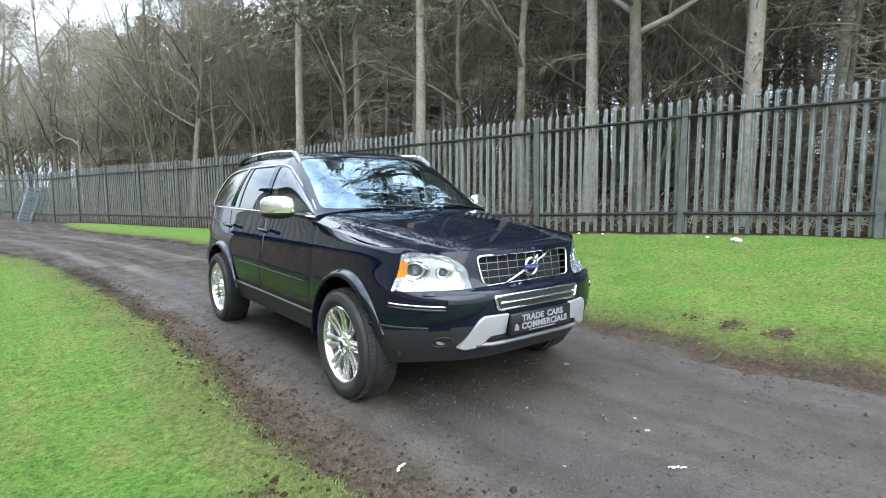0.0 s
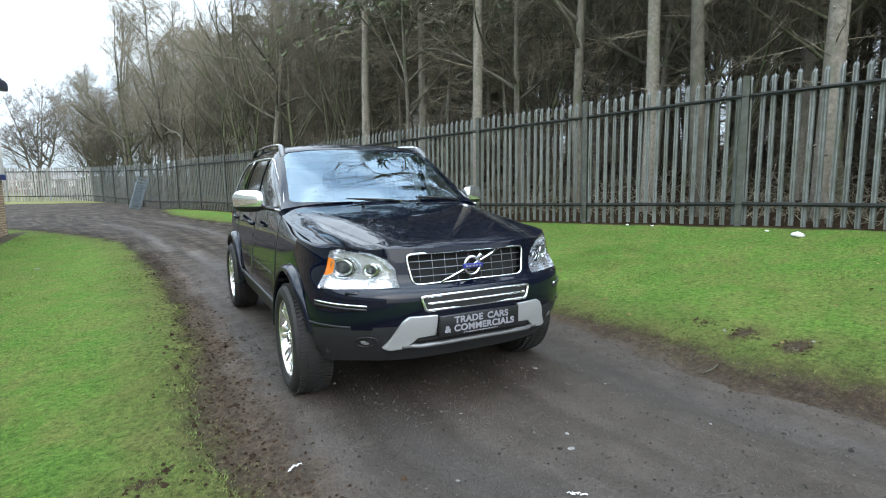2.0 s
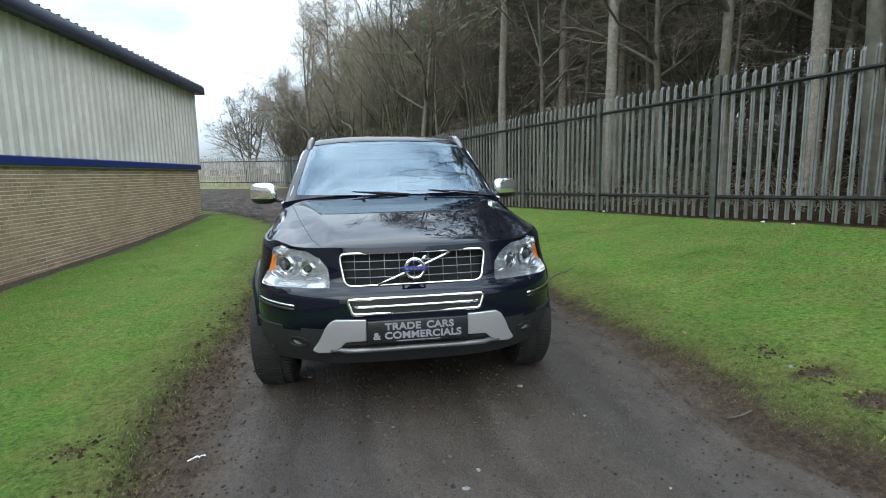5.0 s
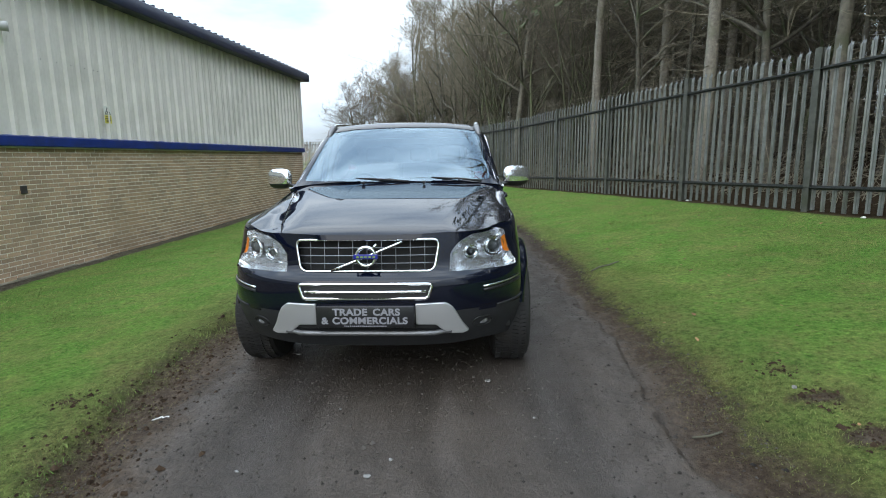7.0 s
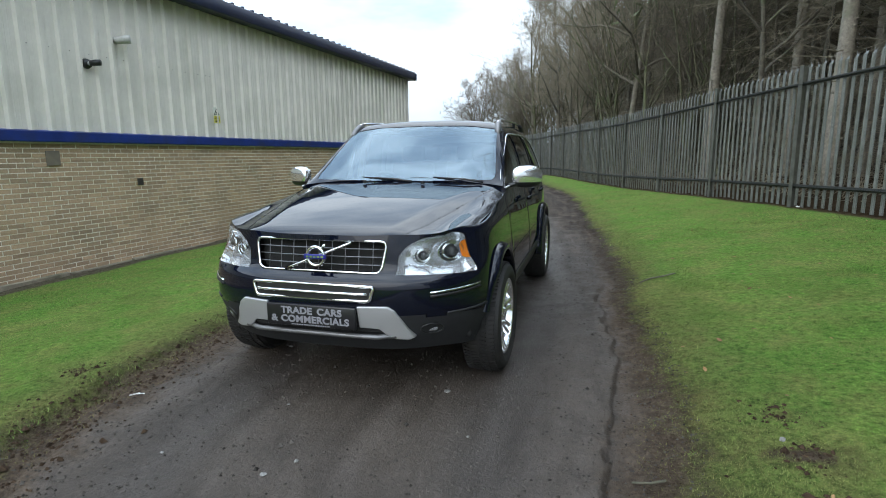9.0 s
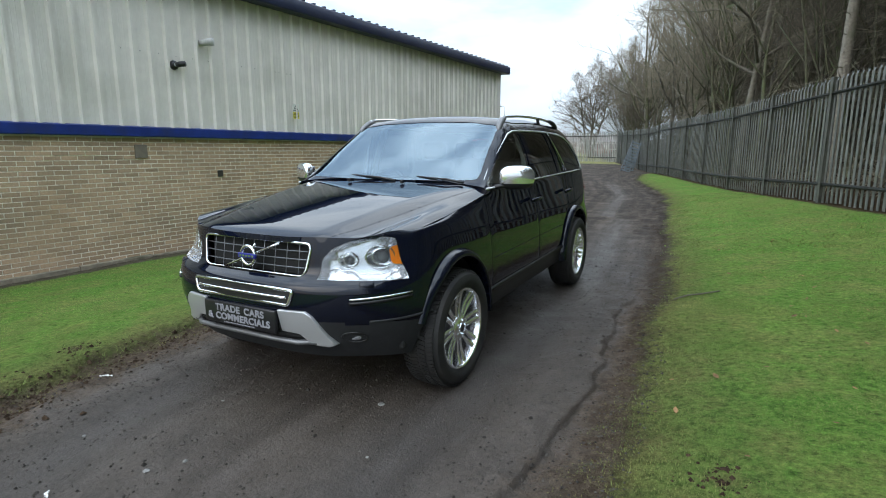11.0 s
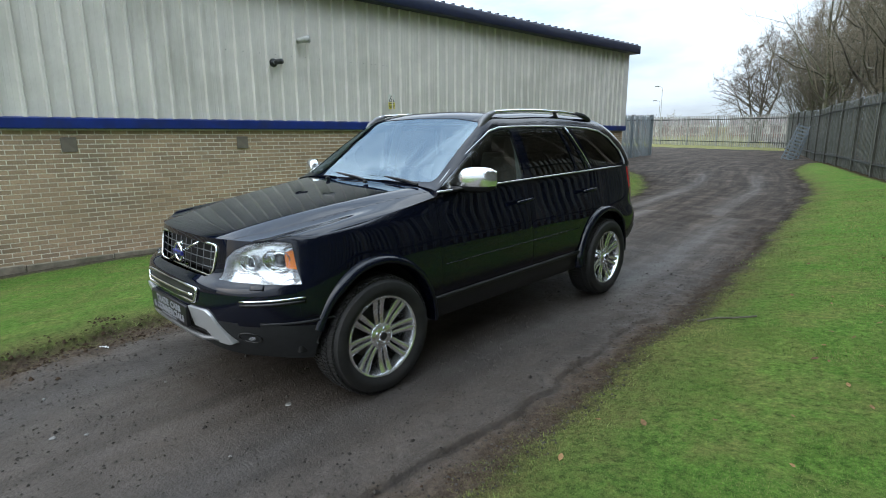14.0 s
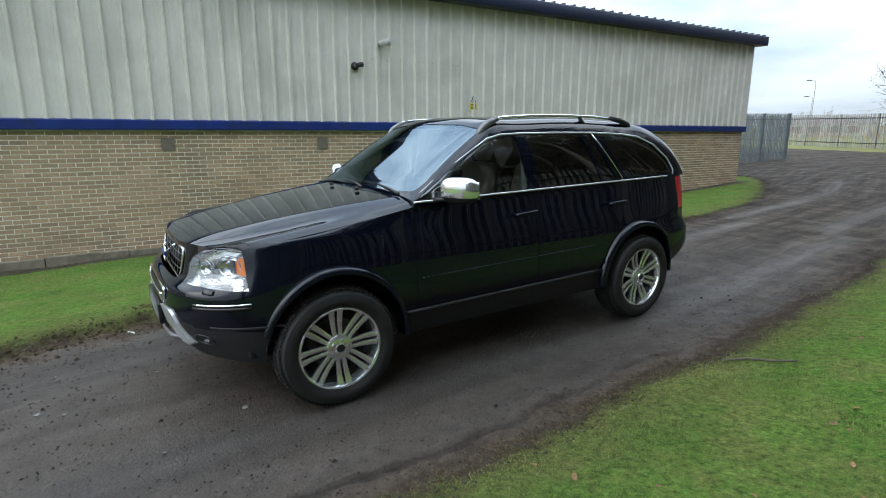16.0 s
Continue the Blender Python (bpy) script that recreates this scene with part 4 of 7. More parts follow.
def build_body():
    side = lambda s: (lambda f: f.calc_center_median().x * s > 0.55)
    # --- lower body ---
    bm = grid_bm(body_grid(), flip=True)
    for s in (1, -1):
        for hy in HUBS:
            bmesh.ops.delete(bm, geom=cut(bm, circle(hy, .372, ARCH_R, 44), (1, 2), side(s)), context="FACES")
    cut(bm, [(-2.0, .6), (-2.0, 1.2), (-.528, 1.2), (-.528, .6)], (1, 2), lambda f: abs(f.calc_center_median().x) > .5)
    lamps = {s: lift(bm, cut(bm, [(s * x, z) for x, z in LAMP], (0, 2), lambda f, s=s: f.calc_center_median().x * s > 0.4 and f.calc_center_median().y < -0.528)) for s in (1, -1)}
    tails = {s: lift(bm, cut(bm, [(3.50, .93), (3.46, 1.23), (3.80, 1.23), (3.80, .93)], (1, 2), lambda f, s=s: f.calc_center_median().x * s > 0.66)) for s in (1, -1)}
    grille = lift(bm, cut(bm, rounded([(-.402, .802), (-.434, .988), (.434, .988), (.402, .802)], .045, 5), (0, 2), lambda f: f.calc_center_median().y < -.6))
    bmesh.ops.delete(grille, geom=grille.faces[:], context="FACES")
    grille.free()
    for s in (1, -1):
        doors = lift(bm, cut(bm, [(.585, .50), (.60, 1.30), (1.665, 1.30), (1.665, .50)], (1, 2), side(s)))
        shell("front_door", doors, PAINT, "", .02, .003)
        bmesh_rear = lift(bm, cut(bm, [(1.672, .50), (1.672, 1.30), (2.66, 1.30), (2.66, .80), (2.40, .50)], (1, 2), side(s)))
        shell("rear_door", bmesh_rear, PAINT, "", .02, .003)
        wing = lift(bm, cut(bm, [(-.55, .60), (-.60, 1.3), (.578, 1.3), (.578, .50), (.3, .50)], (1, 2), lambda f, s=s: f.calc_center_median().x * s > 0.55))
        shell("wing", wing, PAINT, "", .015, .0025)
    low = [f for f in bm.faces if f.calc_center_median().z < interp(f.calc_center_median().y, [-1, -.85, -.55, 0, 3.2, 3.5, 3.8], [.565, .565, .555, .47, .49, .6, .68])]
    sill = lift(bm, [f for f in low if f.calc_center_median().y > .45])
    shell("sill", sill, BLACK_PLASTIC, "", .02, 0)
    clad = lift(bm, [f for f in low if f.is_valid])
    shell("lower_cladding", clad, CLADDING_PLASTIC, "dark grey unpainted plastic lower cladding", .02, 0)
    nose = lift(bm, [f for f in bm.faces if f.calc_center_median().y < -0.25])
    shell("front_bumper", nose, PAINT, "", .02, .0)
    shell("rear_body", bm, PAINT, "", .02, .0)
    for s in (1, -1):
        head_lamp(lamps[s], s)
        shell("tail_lamp", tails[s], RED, "red tail lamp lens", .03, .002)
    # --- bonnet and wing tops ---
    top = body_grid()[:, -1]
    front = top[top[:, 1] < 0.66]
    lipx, lipy = front[:, 0], front[:, 1]
    k_max = int(np.argmax(lipx))
    xs = np.linspace(0, 1, 61) * lipx[:k_max + 1].max()
    g = []
    for x in xs:
        y0 = float(np.interp(x, lipx[:k_max + 1], lipy[:k_max + 1]))
        yy = y0 + (0.66 - y0) * np.linspace(0, 1, 70)
        g.append([(x, y, float(bonnet_z(x, y))) for y in yy])
    bm = grid_bm(np.array(g))
    lid = cut(bm, [(0, -.97), (.40, -.89), (.52, -.80), (.60, -.55), (.835, .60), (-.835, .60), (-.60, -.55), (-.52, -.80), (-.40, -.89)], (0, 1))
    lid = lift(bm, lid)
    shell("bonnet", lid, PAINT, "glossy black bonnet with a raised middle", .02, .0025)
    shell("wing_top", bm, PAINT, "", .02, .0)
    # --- greenhouse ---
    # stations along the cabin, and at each the half width and height of six lines from the waist up to the roof's crown
    at_y = [0.6, 0.72, 0.85, 1, 1.2, 1.36, 1.6, 2, 2.5, 2.9, 3.2, 3.44, 3.61, 3.72, 3.77]
    waist_x = [0.905, 0.905, 0.905, 0.904, 0.903, 0.902, 0.902, 0.902, 0.9, 0.896, 0.885, 0.868, 0.835, 0.79, 0.76]
    waist_z = [1.2, 1.205, 1.208, 1.211, 1.214, 1.216, 1.219, 1.225, 1.232, 1.238, 1.242, 1.245, 1.247, 1.248, 1.248]
    glass_x = [0.885, 0.883, 0.88, 0.873, 0.862, 0.855, 0.85, 0.85, 0.846, 0.836, 0.82, 0.805, 0.785, 0.75, 0.7]
    glass_z = [1.212, 1.245, 1.285, 1.335, 1.4, 1.44, 1.46, 1.465, 1.465, 1.46, 1.45, 1.425, 1.375, 1.3, 1.262]
    cant_x = [0.84, 0.84, 0.83, 0.81, 0.777, 0.748, 0.738, 0.736, 0.732, 0.722, 0.708, 0.7, 0.695, 0.67, 0.62]
    cant_z = [1.228, 1.292, 1.378, 1.48, 1.61, 1.694, 1.714, 1.722, 1.718, 1.704, 1.675, 1.6, 1.49, 1.35, 1.27]
    edge_x = [0.6, 0.6, 0.6, 0.6, 0.58, 0.57, 0.57, 0.57, 0.57, 0.56, 0.55, 0.54, 0.53, 0.5, 0.45]
    edge_z = [1.253, 1.352, 1.448, 1.552, 1.682, 1.766, 1.789, 1.799, 1.793, 1.774, 1.740, 1.666, 1.538, 1.38, 1.276]
    half_x = [0.3, 0.3, 0.3, 0.3, 0.3, 0.3, 0.3, 0.3, 0.3, 0.3, 0.3, 0.3, 0.3, 0.28, 0.25]
    half_z = [1.264, 1.368, 1.466, 1.57, 1.702, 1.786, 1.81, 1.822, 1.816, 1.795, 1.76, 1.682, 1.552, 1.387, 1.279]
    crown_z = [1.266, 1.372, 1.47, 1.574, 1.707, 1.79, 1.815, 1.828, 1.822, 1.8, 1.765, 1.686, 1.555, 1.39, 1.28]
    lines = ((waist_x, waist_z), (glass_x, glass_z), (cant_x, cant_z), (edge_x, edge_z), (half_x, half_z), ([0] * len(at_y), crown_z))
    secs = [(y, [(lx[i], lz[i]) for lx, lz in lines]) for i, y in enumerate(at_y)]
    ctrl = [[(x, y, z - .024 * min(1, max(0, (z - 1.25) / .4))) for x, z in pts] for y, pts in secs]
    bm = grid_bm(patch(ctrl, 130, 44), flip=False)
    global ROOF_SKIN
    ROOF_SKIN = BVHTree.FromBMesh(bm)
    for s in (1, -1):
        for key, poly in WIN.items():
            pane = lift(bm, cut(bm, poly, (1, 2), lambda f, s=s: f.calc_center_median().x * s > 0.5))
            ob = shell("window_pane", pane, SIDE_GLASS if key == "front" else PRIVACY, "clear front door glass" if key == "front" else "dark tinted privacy glass", .004, .0, .006, None, PANE_INNER)
            ob.visible_shadow = False
    ws = lift(bm, cut(bm, rounded([(-.80, 1.272), (-.70, 1.690), (-.45, 1.722), (0, 1.732), (.45, 1.722), (.70, 1.690), (.80, 1.272), (0, 1.258)], .04, 4), (0, 2), lambda f: f.calc_center_median().y < 1.45))
    ob = shell("windscreen", ws, WINDSCREEN, "large raked windscreen mirroring sky and branches", .005, .0, .004, None, PANE_INNER)
    ob.visible_shadow = False
    rear = lift(bm, cut(bm, rounded([(-.66, 1.32), (-.60, 1.63), (.60, 1.63), (.66, 1.32)], .06), (0, 2), lambda f: f.calc_center_median().y > 3.3))
    ob = shell("rear_window", rear, PRIVACY, "dark tinted rear screen", .005, .0, .004, None, PANE_INNER)
    shell("roof", bm, PAINT, "", .03, .0)


def ring_on(bm, outline, depth_of, r, flat=1.0, closed=True):
    """A moulding along an outline (x, z) laid on the front face."""
    sweep(bm, [(x, depth_of(x, z), z) for x, z in outline], r, 8, closed, True, flat)


def head_lamp(lens_bm, s):
    lamp = new("headlamp")
    lamp.parent = car
    lamp["label"] = "clear twin headlamp with amber indicator at its outer end"
    # reflector bowl behind the lens, and the amber lens at its outer end
    bowl = lens_bm.copy()
    bowl.normal_update()
    if sum(f.normal.dot(f.calc_center_median() - Vector((0, 1.4, 0.75))) for f in bowl.faces) < 0.0:
        bmesh.ops.reverse_faces(bowl, faces=bowl.faces)
        bowl.normal_update()
    amber = lift(bowl, cut(bowl, rounded([(-.574, .874), (-.568, .966), (-.50, .985), (-.50, .868)], .02), (1, 2)))
    bowl.normal_update()
    for v in bowl.verts:
        v.co -= v.normal * (0.002 if v.is_boundary else 0.06)
    part("reflector", bowl, REFLECTOR, lamp, "", True)
    amber.normal_update()
    for v in amber.verts:
        v.co -= v.normal * .008
    shell("indicator", amber, AMBER, "amber indicator lens", .02, 0, 0, lamp, REFLECTOR)
    ob = shell("lens", lens_bm, LENS, "", .003, .003, .001, lamp, PANE_INNER)
    ob.visible_shadow = False
    for cx, cz, r, cy, dark in ((.765, .912, .066, 0, .034), (.62, .895, .046, 0, .019)):
        cy = nose(cx, cz) + .022
        tilt = (nose(cx + .04, cz) - nose(cx - .04, cz)) / .08
        for prof, mat_, nm in (([(1.0, .012), (1.04, .0), (.98, -.006), (.90, .004)], CHROME, "bezel"), ([(.90, .004), (.78, .022), (.70, .026), (.68, .018), (.62, .018), (.60, .028), (.42, .04)], CHROME, "bowl")):
            bm = bmesh.new()
            rings = [[bm.verts.new((s * (cx + r * q * math.cos(a)), cy + d + tilt * r * q * math.cos(a), cz + r * q * math.sin(a))) for q, d in prof] for a in np.linspace(0, 2 * math.pi, 32, endpoint=False)]
            for i in range(32):
                for j in range(len(prof) - 1):
                    bm.faces.new((rings[i][j], rings[(i + 1) % 32][j], rings[(i + 1) % 32][j + 1], rings[i][j + 1]))
            part(nm, bm, mat_, lamp, "", True)
        bm = bmesh.new()
        bmesh.ops.create_uvsphere(bm, u_segments=20, v_segments=12, radius=dark)
        bmesh.ops.transform(bm, matrix=pose(s * cx, cy + .03, cz), verts=bm.verts)
        part("projector", bm, mat("projector_glass", (0.05, 0.055, 0.06), 0.05, spec=0.8), lamp, "dark glass projector", True)
    # the swept chrome edge under the bowls, and the lamp's bright rim
    bm = bmesh.new()
    low = [(.53, .838), (.57, .852), (.605, .838), (.64, .842), (.68, .826), (.73, .818), (.79, .822), (.83, .84), (.852, .875), (.858, .92), (.85, .955)]
    sweep(bm, [(s * x, nose(x, z, -.022), z) for x, z in low], .005, 6)
    part("swept_edge", bm, CHROME, lamp, "", True)


SKIN = BVHTree.FromBMesh(grid_bm(body_grid(), flip=True))


def nose(x, z, out=0.0):
    """The nose's y at (x, z), moved out along -y."""
    hit = SKIN.ray_cast(Vector((x, -3, z)), Vector((0, 1, 0)))[0]
    return (hit.y if hit else -.5) - out


def flank(y, z, out=0.0):
    """The side's x at (y, z), moved outwards."""
    hit = SKIN.ray_cast(Vector((3, y, z)), Vector((-1, 0, 0)))[0]
    return (hit.x if hit else .9) + out


def wrap(a, z, out=0.0):
    """A point on the skin at height z in the direction a degrees from straight ahead, seen from inside the nose."""
    o = Vector((0.35, 0.0, z))
    d = Vector((math.sin(radians(a)), -math.cos(radians(a)), 0))
    hit, no = SKIN.ray_cast(o + d * 3, -d)[:2]
    return hit + d * out


def front_y(x):
    """The nose's plan at bumper height."""
    return nose(x, .62)


def build_front():
    gy = lambda x, z: nose(x, min(max(z, .83), .98), -.004)
    # grille
    g = new("grille")
    g.parent = car
    g["label"] = "chrome-framed black grille with a diagonal bar"
    outl = rounded([(-.402, .802), (-.434, .988), (.434, .988), (.402, .802)], .045, 5)
    bm = bmesh.new()
    ring_on(bm, outl, lambda x, z: gy(x, z) - .006, .0085)
    part("frame", bm, CHROME, g, "", True)
    bm = bmesh.new()
    vs = [bm.verts.new((x, gy(x, z) + .05, z)) for x, z in outl]
    bm.faces.new(vs)
    part("backing", bm, VOID, g)
    for z in (.849, .895, .941):
        bm = bmesh.new()
        sweep(bm, [(x, gy(x, z) + .006, z) for x in np.linspace(-.415, .415, 15)], .0026, 6, flat=1.2)
        part("bar", bm, GRILLE_BAR, g, "", True)
    for x in np.linspace(-.345, .345, 9):
        bm = bmesh.new()
        sweep(bm, [(x, gy(x, z) + .012, z) for z in (.806, .90, .985)], .0022, 6)
        part("upright", bm, GRILLE_BAR, g, "", True)
    bm = bmesh.new()
    p0, p1 = Vector((-.215, gy(-.2, .83) - .006, .810)), Vector((.215, gy(.2, .98) - .006, .978))
    sweep(bm, [p0.lerp(p1, k / 8) - Vector((0, .012 * math.sin(math.pi * k / 8), 0)) for k in range(9)], .013, 8, flat=.6)
    part("diagonal_bar", bm, CHROME, g, "", True)
    by = gy(0, .895) - .03
    bm = bmesh.new()
    sweep(bm, [(.056 * math.cos(a), by, .895 + .056 * math.sin(a)) for a in np.linspace(0, 2 * math.pi, 32, endpoint=False)], .011, 8, True)
    part("badge_ring", bm, CHROME, g, "", True)
    part("badge_band", box_bm((-.072, by - .016, .882), (.072, by + .0, .910), .004), BLUE_BADGE, g, "blue badge band", True)
    bm = bmesh.new()
    for k in range(5):
        add_box(bm, (-.055 + k * .024, by - .018, .89), (-.039 + k * .024, by - .014, .902))
    part("badge_marks", bm, CHROME, g)
    bm = bmesh.new()
    sweep(bm, [(.034, by, .938), (.052, by, .956), (.066, by, .968)], .008, 6)
    part("badge_arrow", bm, CHROME, g, "", True)
    # lower chrome grille
    lg = new("lower_grille")
    lg.parent = car
    ly = lambda x, z: nose(x, min(z, .735), .007)
    outl = rounded([(-.366, .660), (-.394, .744), (.394, .744), (.366, .660)], .022, 4)
    bm = bmesh.new()
    ring_on(bm, outl, ly, .0105)
    part("frame", bm, CHROME, lg, "", True)
    bm = bmesh.new()
    n = 24
    for i in range(n):
        x0, x1 = -.37 + .74 * i / n, -.37 + .74 * (i + 1) / n
        vs = [bm.verts.new((x, ly(x, z) + .0035, z)) for x, z in ((x0, .662), (x1, .662), (x1, .743), (x0, .743))]
        bm.faces.new(vs)
    part("backing", bm, BLACK_PLASTIC, lg)
    bm = bmesh.new()
    sweep(bm, [(x, ly(x, .70) - .005, .703) for x in np.linspace(-.355, .355, 17)], .0085, 6)
    part("bar", bm, CHROME, lg, "", True)
    # number board
    plate = new("front_plate")
    plate.parent = car
    plate["label"] = "black dealer's plate with grey lettering"
    py = nose(0, .6) - .018
    part("board", box_bm((-.290, py - .006, .490), (.290, py + .02, .622), .006), PLATE_BLACK, plate, "", True)
    for words, cx, z, size in (("TRADE", -.088, .568, .056), ("CARS", .126, .568, .056), ("&", -.238, .516, .056), ("COMMERCIALS", .028, .516, .056)):
        cu = bpy.data.curves.new("lettering", "FONT")
        cu.body, cu.size, cu.align_x, cu.extrude, cu.offset = words, size, "CENTER", .0012, .0019
        cu.space_character = 1.06
        tmp = bpy.data.objects.new("lettering", cu)
        me = bpy.data.meshes.new_from_object(tmp)
        me.materials.clear()
        me.materials.append(PLATE_TEXT)
        bpy.data.objects.remove(tmp)
        ob = part("lettering", me, None, plate)
        ob.matrix_basis = pose(cx, py - .0075, z, 90, 0, 0) @ Matrix.Diagonal((1.12, 1, 1, 1))
    bm = bmesh.new()
    for k in range(22):
        add_box(bm, (-.125 + k * .0115, py - .0078, .498), (-.117 + k * .0115, py - .006, .505))
    part("small_print", bm, PLATE_TEXT, plate)
    # silver horns at each side of the plate, and the skid bar under it
    for s in (1, -1):
        prof = [(.293, .630), (.470, .632), (.508, .606), (.538, .555), (.568, .49), (.606, .432), (.570, .418), (.50, .425), (.447, .456), (.41, .49), (.293, .496)]
        bm = bmesh.new()
        fr = [bm.verts.new((s * x, nose(x, max(z, .50)) - .020 + .22 * max(0, .50 - z), z)) for x, z in prof]
        f = bm.faces.new(fr)
        r = bmesh.ops.extrude_face_region(bm, geom=[f])
        bmesh.ops.translate(bm, vec=(0, .07, 0), verts=[v for v in r["geom"] if isinstance(v, bmesh.types.BMVert)])
        bmesh.ops.recalc_face_normals(bm, faces=bm.faces)
        bmesh.ops.bevel(bm, geom=bm.edges[:], offset=.009, segments=3, affect="EDGES", profile=.6)
        bmesh.ops.triangulate(bm, faces=[f for f in bm.faces if len(f.verts) > 4])
        ob = part("bumper_horn", bm, SILVER, car, "silver bumper insert", True)
        ob.data.set_sharp_from_angle(angle=radians(40))
    bm = bmesh.new()
    sweep(bm, [(x, front_y(x) + .015 + .03 * (abs(x) > .44), .447 - .008 * (x / .5) ** 2) for x in np.linspace(-.50, .50, 21)], .018, 10, flat=.8)
    part("skid_bar", bm, SKID, car, "dull silver skid bar", True)
    bm = bmesh.new()
    n = 20
    for z0, z1 in ((.47, .52),):
        for i in range(n):
            x0, x1 = -.5 + i / n, -.5 + (i + 1) / n
            bm.faces.new([bm.verts.new((x, front_y(x) + .03, z)) for x, z in ((x0, z0), (x1, z0), (x1, z1), (x0, z1))])
    part("intake", bm, VOID, car)
    for s in (1, -1):
        # fog lamps, washers, bumper strips
        fog = new("fog_lamp")
        fog.parent = car
        bm = bmesh.new()
        bmesh.ops.create_uvsphere(bm, u_segments=20, v_segments=10, radius=.03)
        bmesh.ops.scale(bm, vec=(1.15, .25, .7), verts=bm.verts)
        bmesh.ops.transform(bm, matrix=pose(s * .69, nose(.69, .475) + .008, .475, 0, 0, s * 25), verts=bm.verts)
        part("lens", bm, mat("fog_glass", (0.3, 0.31, 0.33), 0.15, metal=0.5, var=0.3, scale=60), fog, "", True)
        bm = bmesh.new()
        sweep(bm, [(s * (.69 + .058 * math.cos(a)), nose(.69 + .058 * math.cos(a), .475 + .033 * math.sin(a), .002), .475 + .033 * math.sin(a)) for a in np.linspace(0, 2 * math.pi, 20, endpoint=False)], .005, 6, True)
        part("bezel", bm, BLACK_PLASTIC, fog, "", True)
        for dz, mt, rr, nm in ((0, CHROME, .006, "bumper_strip"), (-.021, BLACK_PLASTIC, .008, "strip_groove")):
            bm = bmesh.new()
            pts = [wrap(23 + 25 * k / 9, .702 + .014 * k / 9 + dz, .003) for k in range(10)]
            sweep(bm, [(s * p.x, p.y, p.z) for p in pts], rr, 6, flat=1.1)
            part(nm, bm, mt, car, "thin chrome bumper strip" if nm == "bumper_strip" else "", True)
        bm = box_bm((-.042, -.008, -.016), (.042, .03, .016), .006)
        bmesh.ops.transform(bm, matrix=pose(s * .76, nose(.76, .775) + .004, .778, -30, 0, s * 36), verts=bm.verts)
        part("washer_cover", bm, PAINT, car, "", True)


def build_wheel(parent_at, s, spin, steer=0.0):
    w = new("wheel")
    w.parent = car
    w.matrix_basis = pose(*parent_at, 0, 0, (0 if s > 0 else 180) + steer)
    # tyre: profile in (x outwards, radius)
    prof = [(-.245, .27), (-.252, .305), (-.237, .355), (-.20, .379), (-.12, .385), (-.045, .379), (.006, .354), (.02, .318), (.014, .287), (-.012, .262)]
    def turn(pr, n, name, mt, label="", wob=None):
        bm = bmesh.new()
        rings = [[bm.verts.new((x, r * math.cos(2 * math.pi * k / n), r * math.sin(2 * math.pi * k / n))) for x, r in pr] for k in range(n)]
        for k in range(n):
            a, b = rings[k], rings[(k + 1) % n]
            for j in range(len(pr) - 1):
                bm.faces.new((a[j], b[j], b[j + 1], a[j + 1]))
        bmesh.ops.recalc_face_normals(bm, faces=bm.faces)
        ob = part(name, bm, mt, w, label, True)
        ob.data.set_sharp_from_angle(angle=radians(40))
        return ob
    tyre = turn(prof, 72, "tyre", RUBBER, "black road tyre")
    # tread blocks across the crown
    bm = bmesh.new()
    for k in range(84):
        a = 2 * math.pi * k / 84
        for x0, x1, off in ((-.228, -.186, 0), (-.174, -.125, .5), (-.113, -.068, 0), (-.056, -.016, .5)):
            aa = a + off * 2 * math.pi / 84
            add_box(bm, (x0, -.0092, .37), (x1, .0092, .3885 if -.18 < x0 < -.07 else .3815), Matrix.Rotation(aa, 4, "X") @ pose(0, 0, 0, 0, 0, 12 if off else -12))
    tr = part("tread", bm, RUBBER, tyre)
    tr["kind"] = "stuff"
    rim = turn([(-.02, .266), (-.004, .268), (.0, .262), (-.004, .252), (-.018, .246), (-.055, .238), (-.13, .228), (-.2, .235)], 72, "rim", ALLOY, "bright multi-spoke alloy rim")
    bm = bmesh.new()
    for k in range(8):
        for d in (-1, 1):
            a = 2 * math.pi * k / 8
            r0, r1 = .06, .252
            pts = []
            for t in np.linspace(0, 1, 5):
                r = r0 + (r1 - r0) * t
                off = d * (.0175 + .0105 * t)
                pts.append((-.034 + .022 * t - .012 * math.sin(math.pi * t), r, off))
            rot = Matrix.Rotation(a + spin, 4, "X")
            wd = [.0125, .014, .0155, .017, .0195]
            prev = None
            for (x, r, o), hw in zip(pts, wd):
                ring = [bm.verts.new(rot @ Vector(q)) for q in ((x - .022, r, o - hw), (x - .004, r, o - hw), (x, r, o - hw * .5), (x, r, o + hw * .5), (x - .004, r, o + hw), (x - .022, r, o + hw))]
                if prev:
                    for j in range(5):
                        bm.faces.new((prev[j], prev[j + 1], ring[j + 1], ring[j]))
                prev = ring
    bmesh.ops.recalc_face_normals(bm, faces=bm.faces)
    sp = part("spokes", bm, ALLOY, w, "paired straight spokes", True)
    sp.data.set_sharp_from_angle(angle=radians(35))
    hub = turn([(-.06, .0001), (-.012, .0001), (-.012, .030), (-.020, .034), (-.022, .066), (-.03, .082), (-.06, .088)], 40, "hub", ALLOY)
    for k in range(5):
        a = 2 * math.pi * k / 5 + spin
        bm = bmesh.new()
        bmesh.ops.create_cone(bm, cap_ends=True, segments=8, radius1=.010, radius2=.009, depth=.02, matrix=pose(-.02, .052 * math.cos(a), .052 * math.sin(a), 0, 90, 0))
        part("wheel_nut", bm, CHROME, w)
